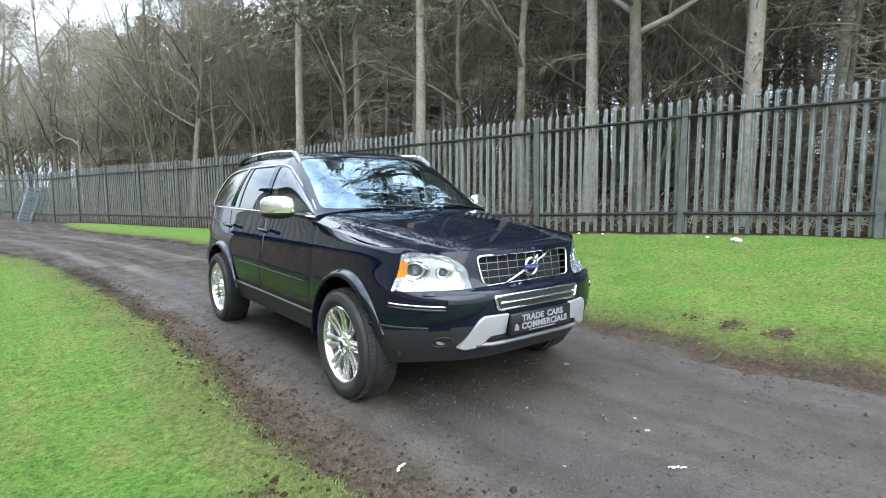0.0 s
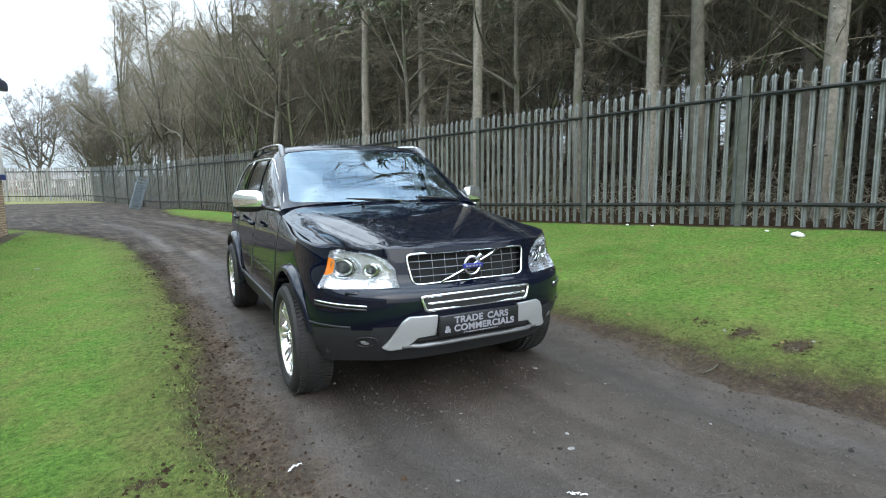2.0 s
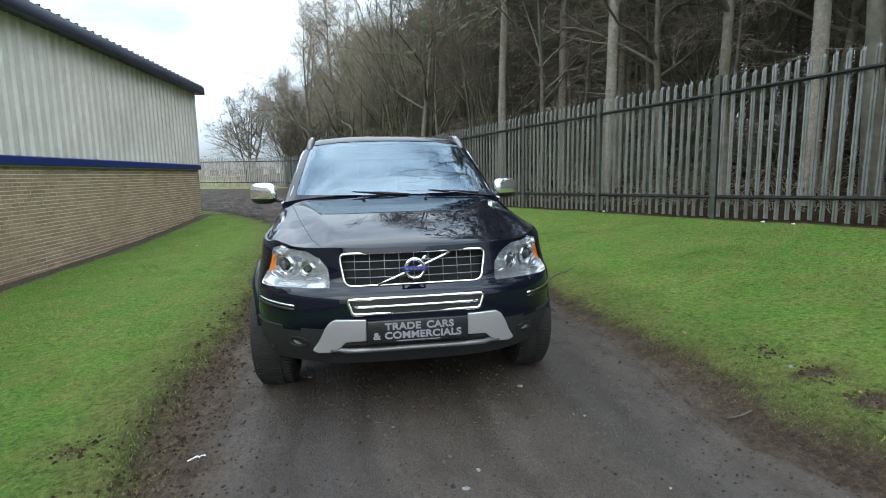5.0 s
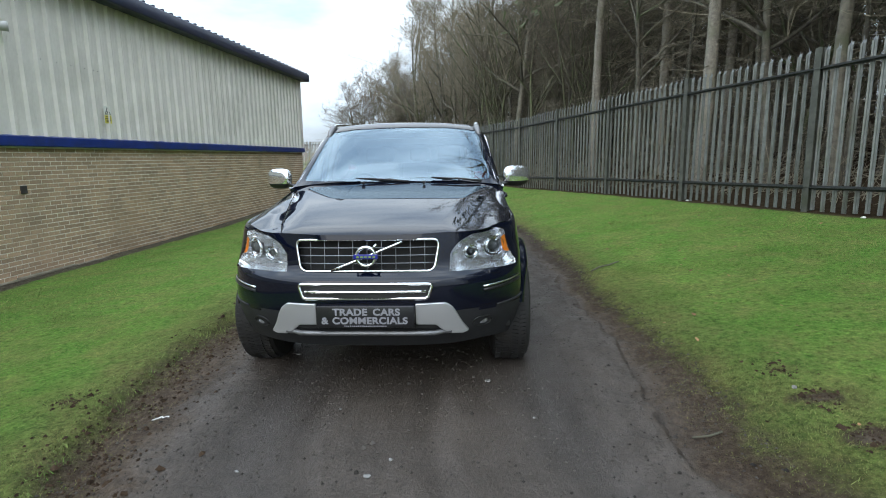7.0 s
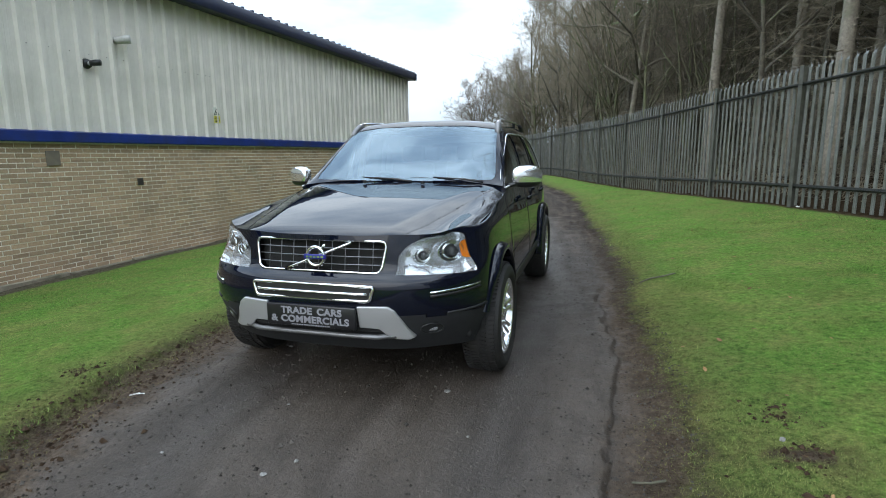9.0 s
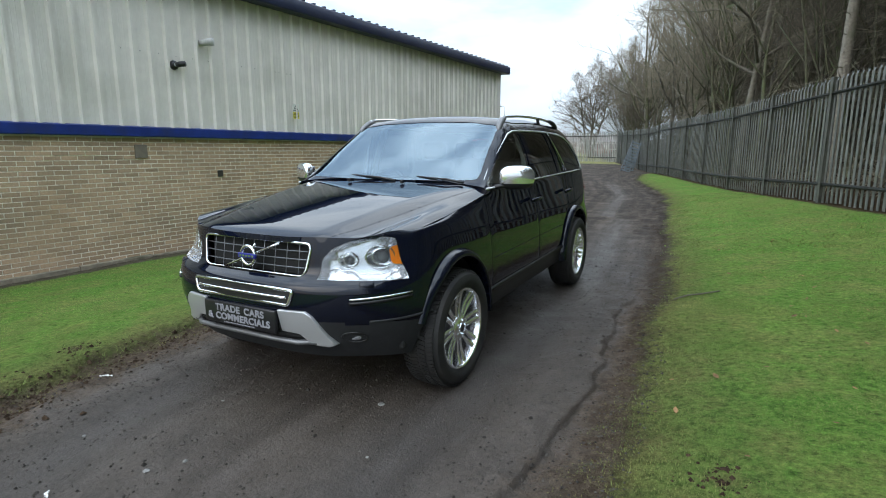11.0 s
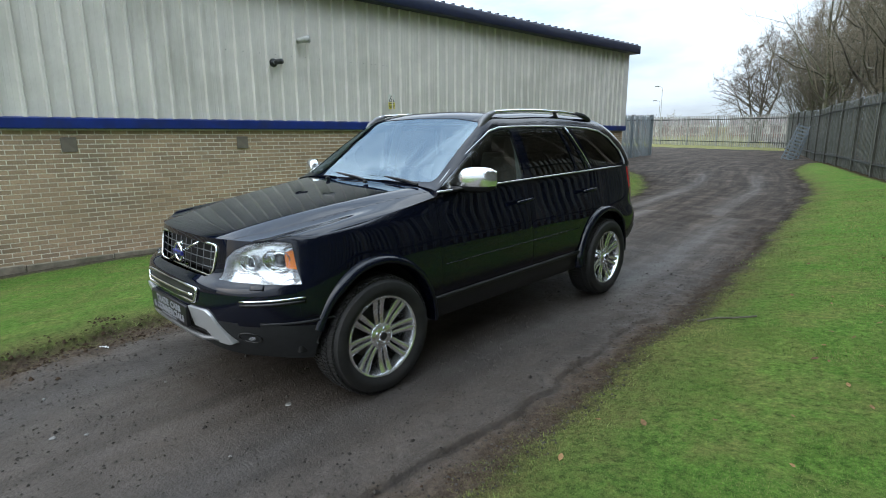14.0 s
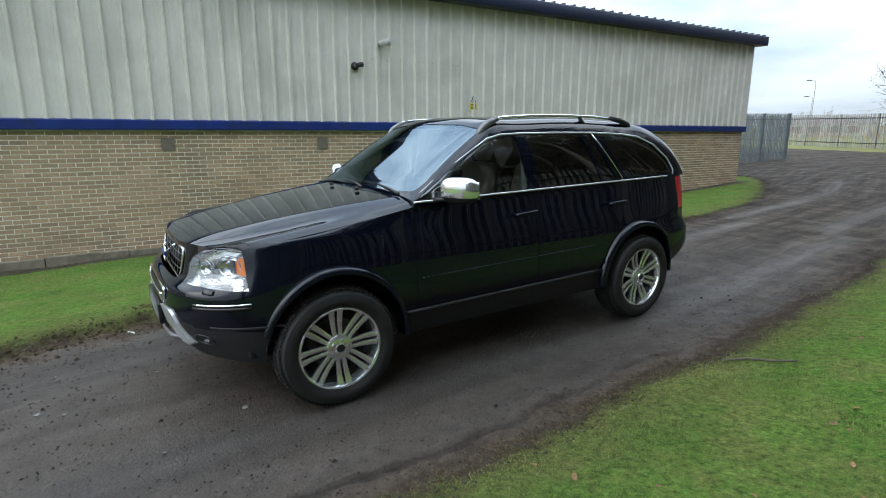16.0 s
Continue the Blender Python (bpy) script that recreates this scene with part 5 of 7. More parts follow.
    turn([(-.13, .0001), (-.13, .165), (-.14, .165)], 36, "brake_disc", mat("brake_steel", (0.07, 0.066, 0.062), 0.45, metal=0.8, var=0.3, scale=20), "")
    turn([(-.16, .0001), (-.16, .235)], 36, "backplate", VOID)
    turn([(-.009, .0001), (-.009, .0245), (-.012, .026)], 24, "hub_cap", BLACK_PLASTIC)


def build_sides():
    for s in (1, -1):
        for hy in HUBS:
            # arch flare
            bm = bmesh.new()
            prev = None
            for a in np.linspace(-4, 164 if hy < 1 else 184, 48):
                c, q = math.cos(radians(a)), math.sin(radians(a))
                yy = lambda r: hy + r * c
                zz = lambda r: .372 + r * q
                pinch = .055 * max(0, (-(hy + .45 * c) - .28) / .2) if hy < 1 else .05 * max(0, (hy + .45 * c - 3.2) / .2)
                pts = [(.90, .450), (1.000, .452), (1.012, .457), (1.012, .472), (1.004, .489), (.985, .500), (.952, .507)]
                ring = [bm.verts.new((s * (x - pinch), yy(r), zz(r))) for x, r in pts]
                if prev:
                    for j in range(len(pts) - 1):
                        bm.faces.new((prev[j], prev[j + 1], ring[j + 1], ring[j]))
                prev = ring
            bmesh.ops.recalc_face_normals(bm, faces=bm.faces)
            part("wheel_arch", bm, PAINT, car, "", True)
            # dark liner
            bm = bmesh.new()
            prev = None
            for a in np.linspace(6, 174, 30):
                c, q = math.cos(radians(a)), math.sin(radians(a))
                ring = [bm.verts.new((s * x, hy + .466 * c, .372 + .466 * q)) for x in (.94, .60)]
                if prev:
                    bm.faces.new((prev[0], prev[1], ring[1], ring[0]))
                prev = ring
            part("arch_liner", bm, VOID, car)
        # raised lip along the top of the grey bumper cladding, stepping down before the arch
        bm = bmesh.new()
        pts = [wrap(30 + 30 * k / 9, .572, .002) for k in range(10)]
        pts += [Vector((p.x, p.y, p.z)) for p in (wrap(62, .55, .002), wrap(68, .535, .002), wrap(75, .53, .002))]
        sweep(bm, [(s * p.x, p.y, p.z) for p in pts], .006, 6, flat=1.2)
        part("cladding_lip", bm, CLADDING_PLASTIC, car, "", True)
        # sill step and door moulding
        bm = bmesh.new()
        sweep(bm, [(s * flank(y, .475 + .012 * (y - .5) / 2, .0), y, .475 + .012 * (y - .5) / 2) for y in np.linspace(.45, 2.42, 12)], .014, 8, flat=1.2)
        part("sill_trim", bm, BLACK_PLASTIC, car, "", True)
        bm = bmesh.new()
        sweep(bm, [(s * flank(y, .70 + .02 * y / 2.5, .001), y, .70 + .02 * y / 2.5) for y in np.linspace(.62, 2.40, 12)], .003, 6)
        part("door_moulding", bm, PAINT, car, "", True)
        # chrome waist line and window surround
        bm = bmesh.new()
        sweep(bm, [(s * (.902 - .004 * (y > 3)), y, 1.212 + .013 * (y - .6) / 1) for y in np.linspace(.60, 3.30, 16)], .0075, 6)
        part("waist_trim", bm, TRIM_BRIGHT, car, "chrome waist trim", True)
        gx = lambda y, z, out: (lambda h: (h.x if h else .8) + out)(ROOF_SKIN.ray_cast(Vector((3, y, z)), Vector((-1, 0, 0)))[0])
        top = [(.585, 1.215, .903), (.66, 1.275, .895), (.82, 1.385, .875), (.99, 1.492, .845), (1.15, 1.585, .803), (1.29, 1.655, .765), (1.42, 1.683, .748), (1.62, 1.690, .742), (2.0, 1.692, .742), (2.4, 1.688, .74), (2.78, 1.672, .736), (3.02, 1.645, .738), (3.22, 1.57, .757), (3.39, 1.435, .812), (3.45, 1.32, .852), (3.43, 1.275, .87)]
        bm = bmesh.new()
        sweep(bm, [(s * gx(y, z - .022 * min(1, max(0, (z - 1.25) / .4)) - .016, .003), y + (.012 if y < 1.2 else 0), z - .022 * min(1, max(0, (z - 1.25) / .4)) - .016) for y, z, x in top], [.004] * 5 + [.008] * (len(top) - 5), 6)
        part("window_surround", bm, TRIM_BRIGHT, car, "chrome side window surround", True)
        bm = bmesh.new()
        sweep(bm, [(s * .748, 2.405, 1.655), (s * .80, 2.475, 1.55), (s * .852, 2.575, 1.41), (s * .898, 2.675, 1.262)], .024, 6, flat=.3)
        part("pillar_trim", bm, CHROME, car, "polished pillar strip", True)
        # roof rail
        rail = new("roof_rail")
        rail.parent = car
        bm = bmesh.new()
        rp = [(1.20, 1.685), (1.40, 1.755), (1.5, 1.772), (1.8, 1.788), (2.1, 1.792), (2.5, 1.783), (2.8, 1.758)]
        sweep(bm, [(s * .69, y, z) for y, z in rp[1:]] , .014, 8, flat=.9)
        part("bar", bm, CHROME, rail, "satin chrome roof rail", True)
        bm = bmesh.new()
        sweep(bm, [(s * .715, 1.25, 1.635), (s * .705, 1.30, 1.685), (s * .695, 1.37, 1.732), (s * .69, 1.46, 1.764)], [.016, .030, .028, .018], 8)
        part("foot", bm, SKID, rail, "", True)
        bm = bmesh.new()
        sweep(bm, [(s * .69, 2.72, 1.772), (s * .69, 2.84, 1.752), (s * .685, 2.95, 1.72), (s * .68, 3.02, 1.675)], [.018, .024, .024, .012], 8)
        part("foot", bm, CLADDING_PLASTIC, rail, "", True)
        bm = bmesh.new()
        sweep(bm, [(s * .69, 2.33, 1.79), (s * .685, 2.36, 1.75), (s * .68, 2.40, 1.71)], [.016, .016, .024], 8)
        part("foot", bm, CLADDING_PLASTIC, rail, "", True)
        # mirror
        mir = new("door_mirror")
        mir.parent = car
        bm = bmesh.new()
        bmesh.ops.create_uvsphere(bm, u_segments=28, v_segments=18, radius=1)
        for v in bm.verts:
            x, y, z = v.co
            p4 = lambda q: math.copysign(abs(q) ** .68, q)
            v.co = (p4(x) * .12, p4(y) * .075 * (1 if y < 0 else .55), p4(z) * .09)
            v.co.y += .05 * (v.co.x / .12)
        mx = 1.03 if s > 0 else 1.08
        bmesh.ops.translate(bm, vec=(mx, .885, 1.283), verts=bm.verts)
        if s < 0:
            bmesh.ops.scale(bm, vec=(-1, 1, 1), verts=bm.verts)
            bmesh.ops.reverse_faces(bm, faces=bm.faces)
        lower = lift(bm, [f for f in bm.faces if f.calc_center_median().z < 1.246])
        part("cap", bm, MIRROR_CAP, mir, "chrome mirror cap", True)
        part("shell", lower, BLACK_PLASTIC, mir, "", True)
        bm = bmesh.new()
        sweep(bm, [(s * .885, .77, 1.215), (s * .94, .81, 1.222), (s * (mx - .03), .865, 1.232)], [.035, .026, .03], 8, flat=.6)
        part("arm", bm, BLACK_PLASTIC, mir, "", True)
        part("mirror_glass", box_bm((-.098, -.003, -.058), (.098, .003, .058), .002), MIRROR_GLASS, mir).matrix_basis = pose(s * mx, .94, 1.283, 0, 0, s * 20)
        # handles
        for hy in (1.42, 2.44):
            bm = bmesh.new()
            sweep(bm, [(s * .968, hy, 1.055), (s * .99, hy + .03, 1.06), (s * .992, hy + .12, 1.065), (s * .99, hy + .19, 1.07), (s * .968, hy + .22, 1.072)], .013, 8, flat=1.3)
            part("door_handle", bm, PAINT, car, "", True)
        # wheels
        for i, hy in enumerate(HUBS):
            build_wheel((s * 1.016, hy, .356), s, .08 + .33 * i, -1.0 if i == 0 else 0.0)
    # wipers and cowl
    bm = bmesh.new()
    for i in range(20):
        x0, x1 = -.86 + 1.72 * i / 20, -.86 + 1.72 * (i + 1) / 20
        f0 = lambda x: .575 + .05 * (x / .86) ** 2
        vs = [bm.verts.new(p) for p in ((x0, f0(x0), 1.235), (x1, f0(x1), 1.235), (x1, f0(x1) + .10, 1.268), (x0, f0(x0) + .10, 1.268))]
        bm.faces.new(vs)
    part("cowl", bm, BLACK_PLASTIC, car, "", True)
    for x0, x1 in ((.62, -.03), (.02, -.70)):
        wp = new("wiper")
        wp.parent = car
        bm = bmesh.new()
        y_of = lambda x: .655 + .06 * (x / .8) ** 2
        sweep(bm, [(x0 + (x1 - x0) * k / 10, y_of(x0 + (x1 - x0) * k / 10) - .022, 1.272 + .012 * math.sin(math.pi * k / 10) - .02 * ((x0 + (x1 - x0) * k / 10) / .8) ** 2) for k in range(11)], .006, 6, flat=1.4)
        part("blade", bm, BLACK_PLASTIC, wp, "", True)
        bm = bmesh.new()
        xm = x0 + (x1 - x0) * .5
        sweep(bm, [(x0 + .1, .585, 1.255), (x0 - .05, .60, 1.275), (xm, y_of(xm) - .026, 1.288)], [.011, .008, .006], 6)
        part("arm", bm, BLACK_PLASTIC, wp, "", True)
    for x in (-.25, .25):
        bm = box_bm((x - .012, .47, 1.245), (x + .012, .50, 1.268), .004)
        part("washer_jet", bm, BLACK_PLASTIC, car)


def build_cabin():
    """Floor pan, dashboard, steering wheel and seats behind the glass."""
    part("floor_pan", box_bm((-.88, -.55, .36), (.88, 3.5, .46), .02), VOID, car)
    part("engine_block", box_bm((-.62, -.60, .46), (.62, .55, .95), .05), VOID, car)
    bm = bmesh.new()
    prof = [(.62, 1.20), (.80, 1.235), (1.02, 1.225), (1.12, 1.17), (1.12, .95), (.75, .9)]
    a = [bm.verts.new((-.83, y, z)) for y, z in prof]
    b = [bm.verts.new((.83, y, z)) for y, z in prof]
    for k in range(len(prof)):
        bm.faces.new((a[k], a[(k + 1) % 6], b[(k + 1) % 6], b[k]))
    bm.faces.new(a)
    bm.faces.new(b[::-1])
    bmesh.ops.recalc_face_normals(bm, faces=bm.faces)
    bmesh.ops.bevel(bm, geom=bm.edges[:], offset=.02, segments=2, affect="EDGES")
    part("dashboard", bm, DASH, car, "", True)
    bm = bmesh.new()
    sweep(bm, [(-.40 + .185 * math.cos(t), 1.22 + .07 * math.sin(t), 1.13 + .17 * math.sin(t)) for t in np.linspace(0, 2 * math.pi, 28, endpoint=False)], .016, 8, True)
    part("steering_wheel", bm, DASH, car, "", True)
    for x, y in ((-.40, 1.75), (.40, 1.75), (-.45, 2.6), (0, 2.6), (.45, 2.6)):
        st = new("seat")
        st.parent = car
        for nm, lo, hi, rx, cz in (("cushion", (-.25, -.27, -.08), (.25, .25, .08), 8, (0, 0, .72)), ("backrest", (-.24, -.06, -.33), (.24, .07, .33), -16, (0, .30, 1.05)), ("headrest", (-.13, -.045, -.09), (.13, .045, .09), -10, (0, .40, 1.47))):
            bm = box_bm(lo, hi, .045, 3)
            bmesh.ops.transform(bm, matrix=pose(x + cz[0], y + cz[1], cz[2], rx), verts=bm.verts)
            part(nm, bm, SEAT, st, "", True)
    for s in (1, -1):
        bm = bmesh.new()
        sweep(bm, [(s * .70, 1.66, 1.68), (s * .79, 1.66, 1.45), (s * .84, 1.64, 1.22)], .05, 6, flat=.5)
        part("pillar_lining", bm, TRIM_PALE, car, "pale lining of the middle pillar", True)
    part("headlining", box_bm((-.66, 1.45, 1.68), (.66, 3.1, 1.695), .004), TRIM_PALE, car)


build_body()
build_front()
build_sides()
build_cabin()


def shorten_nose(short=0.925):
    """Draws the parts ahead of the front axle back towards it; the wheels keep their round."""
    done = set()
    for ob in car.children_recursive:
        if ob.type != "MESH" or ob.parent.name.split(".")[0] in ("wheel", "tyre") or ob.data.name in done:
            continue
        done.add(ob.data.name)
        if ob.location.y < 0:
            ob.location.y *= short
            continue
        for v in ob.data.vertices:
            if v.co.y < 0:
                v.co.y *= short


shorten_nose()


# ---- trees ----
def tube(V, F, pts, rad, sides):
    """Adds a tube along pts (n x 3) with radii rad to the lists."""
    pts = np.asarray(pts)
    n = len(pts)
    d = np.gradient(pts, axis=0)
    d /= np.linalg.norm(d, axis=1)[:, None] + 1e-9
    ref = np.where(np.abs(d[:, 2:3]) > 0.9, np.array([[1.0, 0, 0]]), np.array([[0, 0, 1.0]]))
    u = np.cross(d, ref)
    u /= np.linalg.norm(u, axis=1)[:, None] + 1e-9
    w = np.cross(d, u)
    a = np.arange(sides) * 2 * np.pi / sides
    ring = pts[:, None] + np.asarray(rad)[:, None, None] * (np.cos(a)[None, :, None] * u[:, None] + np.sin(a)[None, :, None] * w[:, None])
    o = len(V)
    V.extend(ring.reshape(-1, 3).tolist())
    for i in range(n - 1):
        for k in range(sides):
            F.append((o + i * sides + k, o + i * sides + (k + 1) % sides, o + (i + 1) * sides + (k + 1) % sides, o + (i + 1) * sides + k))


def spike(V, F, pts, r):
    """A thin twig: three sides tapering to a point along two or three points."""
    d = pts[-1] - pts[0]
    u = np.cross(d, (0.3, 0.5, 0.8))
    u /= np.linalg.norm(u) + 1e-9
    w = np.cross(d, u)
    w /= np.linalg.norm(w) + 1e-9
    o = len(V)
    tri = [(1.0, 0.0), (-0.5, 0.87), (-0.5, -0.87)]
    for i, p in enumerate(pts[:-1]):
        k = r * (1 - 0.4 * i)
        V.extend((p + k * (a * u + b * w)).tolist() for a, b in tri)
    V.append(pts[-1].tolist())
    n = len(pts) - 1
    for i in range(n - 1):
        for k in range(3):
            F.append((o + 3 * i + k, o + 3 * i + (k + 1) % 3, o + 3 * i + 3 + (k + 1) % 3, o + 3 * i + 3 + k))
    for k in range(3):
        F.append((o + 3 * n - 3 + k, o + 3 * n - 3 + (k + 1) % 3, o + 3 * n))


def bough(rng, start, way, length, bend, up, n):
    """A wandering line."""
    pts = [np.array(start, float)]
    d = np.array(way, float)
    for _ in range(n):
        d = d + rng.normal(0, bend, 3) + np.array([0, 0, up])
        d /= np.linalg.norm(d)
        pts.append(pts[-1] + d * length / n)
    return np.array(pts), d


def bare_tree(seed, height, girth, stems=1, spread=0.5, twig_n=420, low=0.28, thick=1.0, limbs=11):
    """A leafless broadleaf tree: trunk and limbs in one mesh, fine branches and twigs in another."""
    rng = np.random.default_rng(seed)
    V1, F1, V2, F2 = [], [], [], []
    ends = []
    for s in range(stems):
        lean = rng.normal(0, 0.05 if stems == 1 else 0.14, 2)
        h = height * rng.uniform(0.8, 1.0)
        trunk, _ = bough(rng, (rng.normal(0, .12 * (stems > 1)), rng.normal(0, .12 * (stems > 1)), -0.3), (lean[0], lean[1], 1), h, 0.05 if stems == 1 else 0.07, 0.06, 12)
        g = girth * (1 if stems == 1 else rng.uniform(.4, .7))
        tube(V1, F1, trunk, g * (1 - np.linspace(0, 1, 13) ** 0.62 * 0.93), 8)
        for k in range(int(limbs * (1.0 if stems == 1 else .7))):
            f = rng.uniform(low, 0.95)
            i = min(int(f * 12), 11)
            p = trunk[i] + (trunk[i + 1] - trunk[i]) * (f * 12 - i)
            az = rng.uniform(0, 2 * np.pi)
            way = (np.cos(az) * spread * 1.4, np.sin(az) * spread * 1.4, rng.uniform(.5, 1.1))
            L = h * (1 - f) * rng.uniform(.4, .62) + 0.8
            br, _ = bough(rng, p, way, L, 0.15, 0.07, 7)
            r0 = g * (1 - f ** .8 * .9) * .5
            tube(V1, F1, br, r0 * (1 - np.linspace(0, 1, 8) * .85) + .004, 5)
            ends.append((br, r0))
            for j in range(6):
                q = rng.integers(1, 7)
                w2 = br[q] - br[q - 1]
                w2 = w2 / np.linalg.norm(w2) + rng.normal(0, .55, 3)
                b2, _ = bough(rng, br[q], w2, L * rng.uniform(.3, .55), .24, .04, 3)
                tube(V2, F2, b2, r0 * .28 * (1 - np.linspace(0, 1, 4) * .8) + .0025, 3)
                ends.append((b2, r0 * .35))
    for _ in range(twig_n):
        br, r0 = ends[rng.integers(len(ends))]
        q = rng.integers(1, len(br))
        w = br[q] - br[q - 1]
        w = w / np.linalg.norm(w) + rng.normal(0, .7, 3) + np.array([0, 0, .1])
        L = rng.uniform(.35, 1.1)
        t, d = bough(rng, br[q], w, L, .22, .03, 2)
        spike(V2, F2, t, .0065 * thick)
        for _ in range(2):
            t2, _ = bough(rng, t[1], d + rng.normal(0, .7, 3), L * .6, .2, .02, 1)
            spike(V2, F2, t2, .0045 * thick)
    return V1, F1, V2, F2


def spruce_tree(seed, height, girth, needles=True, dead=46):
    """A straight plantation conifer: knotty bare trunk, dead side twigs, green high crown."""
    rng = np.random.default_rng(seed)
    V1, F1, V2, F2, V3, F3 = [], [], [], [], [], []
    trunk, _ = bough(rng, (0, 0, -.3), (rng.normal(0, .015), rng.normal(0, .015), 1), height, .008, .01, 14)
    tube(V1, F1, trunk, girth * (1 - np.linspace(0, 1, 15) * .8), 10)
    for k in range(26):
        f = rng.uniform(.03, .5)
        i = int(f * 14)
        az = rng.uniform(0, 2 * np.pi)
        r = girth * (1 - f * .8)
        p = trunk[i] + (trunk[i + 1] - trunk[i]) * (f * 14 - i)
        c = np.array([np.cos(az), np.sin(az), 0])
        tube(V1, F1, np.array([p + c * r * .8, p + c * (r + .02), p + c * (r + .035)]), [.03, .022, .006], 5)
    for k in range(dead):
        f = rng.uniform(.12, .8)
        i = int(f * 14)
        az = rng.uniform(0, 2 * np.pi)
        p = trunk[i] + (trunk[i + 1] - trunk[i]) * (f * 14 - i)
        b, d = bough(rng, p, (np.cos(az), np.sin(az), rng.uniform(-.3, .25)), rng.uniform(.5, 2.2), .14, -.02, 4)
        tube(V2, F2, b, np.linspace(.013, .003, 5), 3)
        for _ in range(5):
            q = rng.integers(1, 5)
            t, _ = bough(rng, b[q], d + rng.normal(0, .6, 3), rng.uniform(.2, .8), .2, -.03, 2)
            spike(V2, F2, t, .005)
    if needles:
        for k in range(120):
            f = rng.uniform(.42, 1.0)
            i = min(int(f * 14), 13)
            p = trunk[i] + (trunk[i + 1] - trunk[i]) * (f * 14 - i)
            az = rng.uniform(0, 2 * np.pi)
            L = (1.05 - f) * height * .38 + .3
            b, d = bough(rng, p, (np.cos(az), np.sin(az), rng.uniform(-.35, .1)), L, .06, -.03, 5)
            spike(V2, F2, b[[0, 2, 5]], .018)
            for _ in range(26):
                q = rng.integers(1, 6)
                c = b[q] + rng.normal(0, .1, 3)
                e = d + rng.normal(0, .6, 3)
                e /= np.linalg.norm(e)
                sp = np.cross(e, rng.normal(0, 1, 3))
                sp /= np.linalg.norm(sp) + 1e-9
                o = len(V3)
                l, w = rng.uniform(.16, .36), rng.uniform(.03, .06)
                V3 += [(c - sp * w).tolist(), (c + sp * w).tolist(), (c + e * l + sp * w * .4 - np.array([0, 0, .05])).tolist(), (c + e * l * .9 - sp * w * .5 - np.array([0, 0, .07])).tolist()]
                F3.append((o, o + 1, o + 2, o + 3))
    return V1, F1, V2, F2, V3, F3


def thicket_tree(seed, height, girth, dead=190):
    """A close-grown conifer whose dead lower boughs droop in a fine brown mesh."""
    rng = np.random.default_rng(seed)
    V1, F1, V2, F2 = [], [], [], []
    trunk, _ = bough(rng, (0, 0, -.3), (rng.normal(0, .02), rng.normal(0, .02), 1), height, .012, .01, 8)
    tube(V1, F1, trunk, girth * (1 - np.linspace(0, 1, 9) * .8), 6)
    for k in range(dead):
        f = rng.uniform(.04, .98)
        i = min(int(f * 8), 7)
        p = trunk[i] + (trunk[i + 1] - trunk[i]) * (f * 8 - i)
        az = rng.uniform(0, 2 * np.pi)
        b, d = bough(rng, p, (np.cos(az), np.sin(az), rng.uniform(-.35, .35)), rng.uniform(.7, 2.3), .14, -.05, 2)
        spike(V2, F2, b, .013)
        for _ in range(6):
            q = b[0] + (b[2] - b[0]) * rng.uniform(.25, .95) if rng.random() < .5 else b[1]
            t, _ = bough(rng, q, d + rng.normal(0, .65, 3), rng.uniform(.3, .95), .2, -.05, 1)
            spike(V2, F2, t, .0075)
    return V1, F1, V2, F2


def make_tree(name, label, lists, bark, at, turn=0, size=1.0, group="", twig=None):
    t = thing(name, label, "tree", at, group, rz=turn)
    t.scale = (size, size, size)
    part("trunk", raw_mesh("trunk", lists[0], lists[1], bark, True), None, t)
    if lists[2]:
        part("branch_mass", raw_mesh("branch_mass", lists[2], lists[3], twig or TWIG, True), None, t)
    if len(lists) > 4 and lists[4]:
        part("crown", raw_mesh("crown", lists[4], lists[5], NEEDLES), None, t, "dark green needle sprays")
    return t


def plant(protos, x, y, rng, size=None):
    t = protos[rng.randrange(len(protos))]
    k = size or rng.uniform(.85, 1.15)
    m = pose(x, y, ground_z(x, y) - .05, rng.uniform(-2, 2), rng.uniform(-2, 2), rng.uniform(0, 360))
    c = copy_thing(t, m)
    c.scale = (k, k, k)
    return c


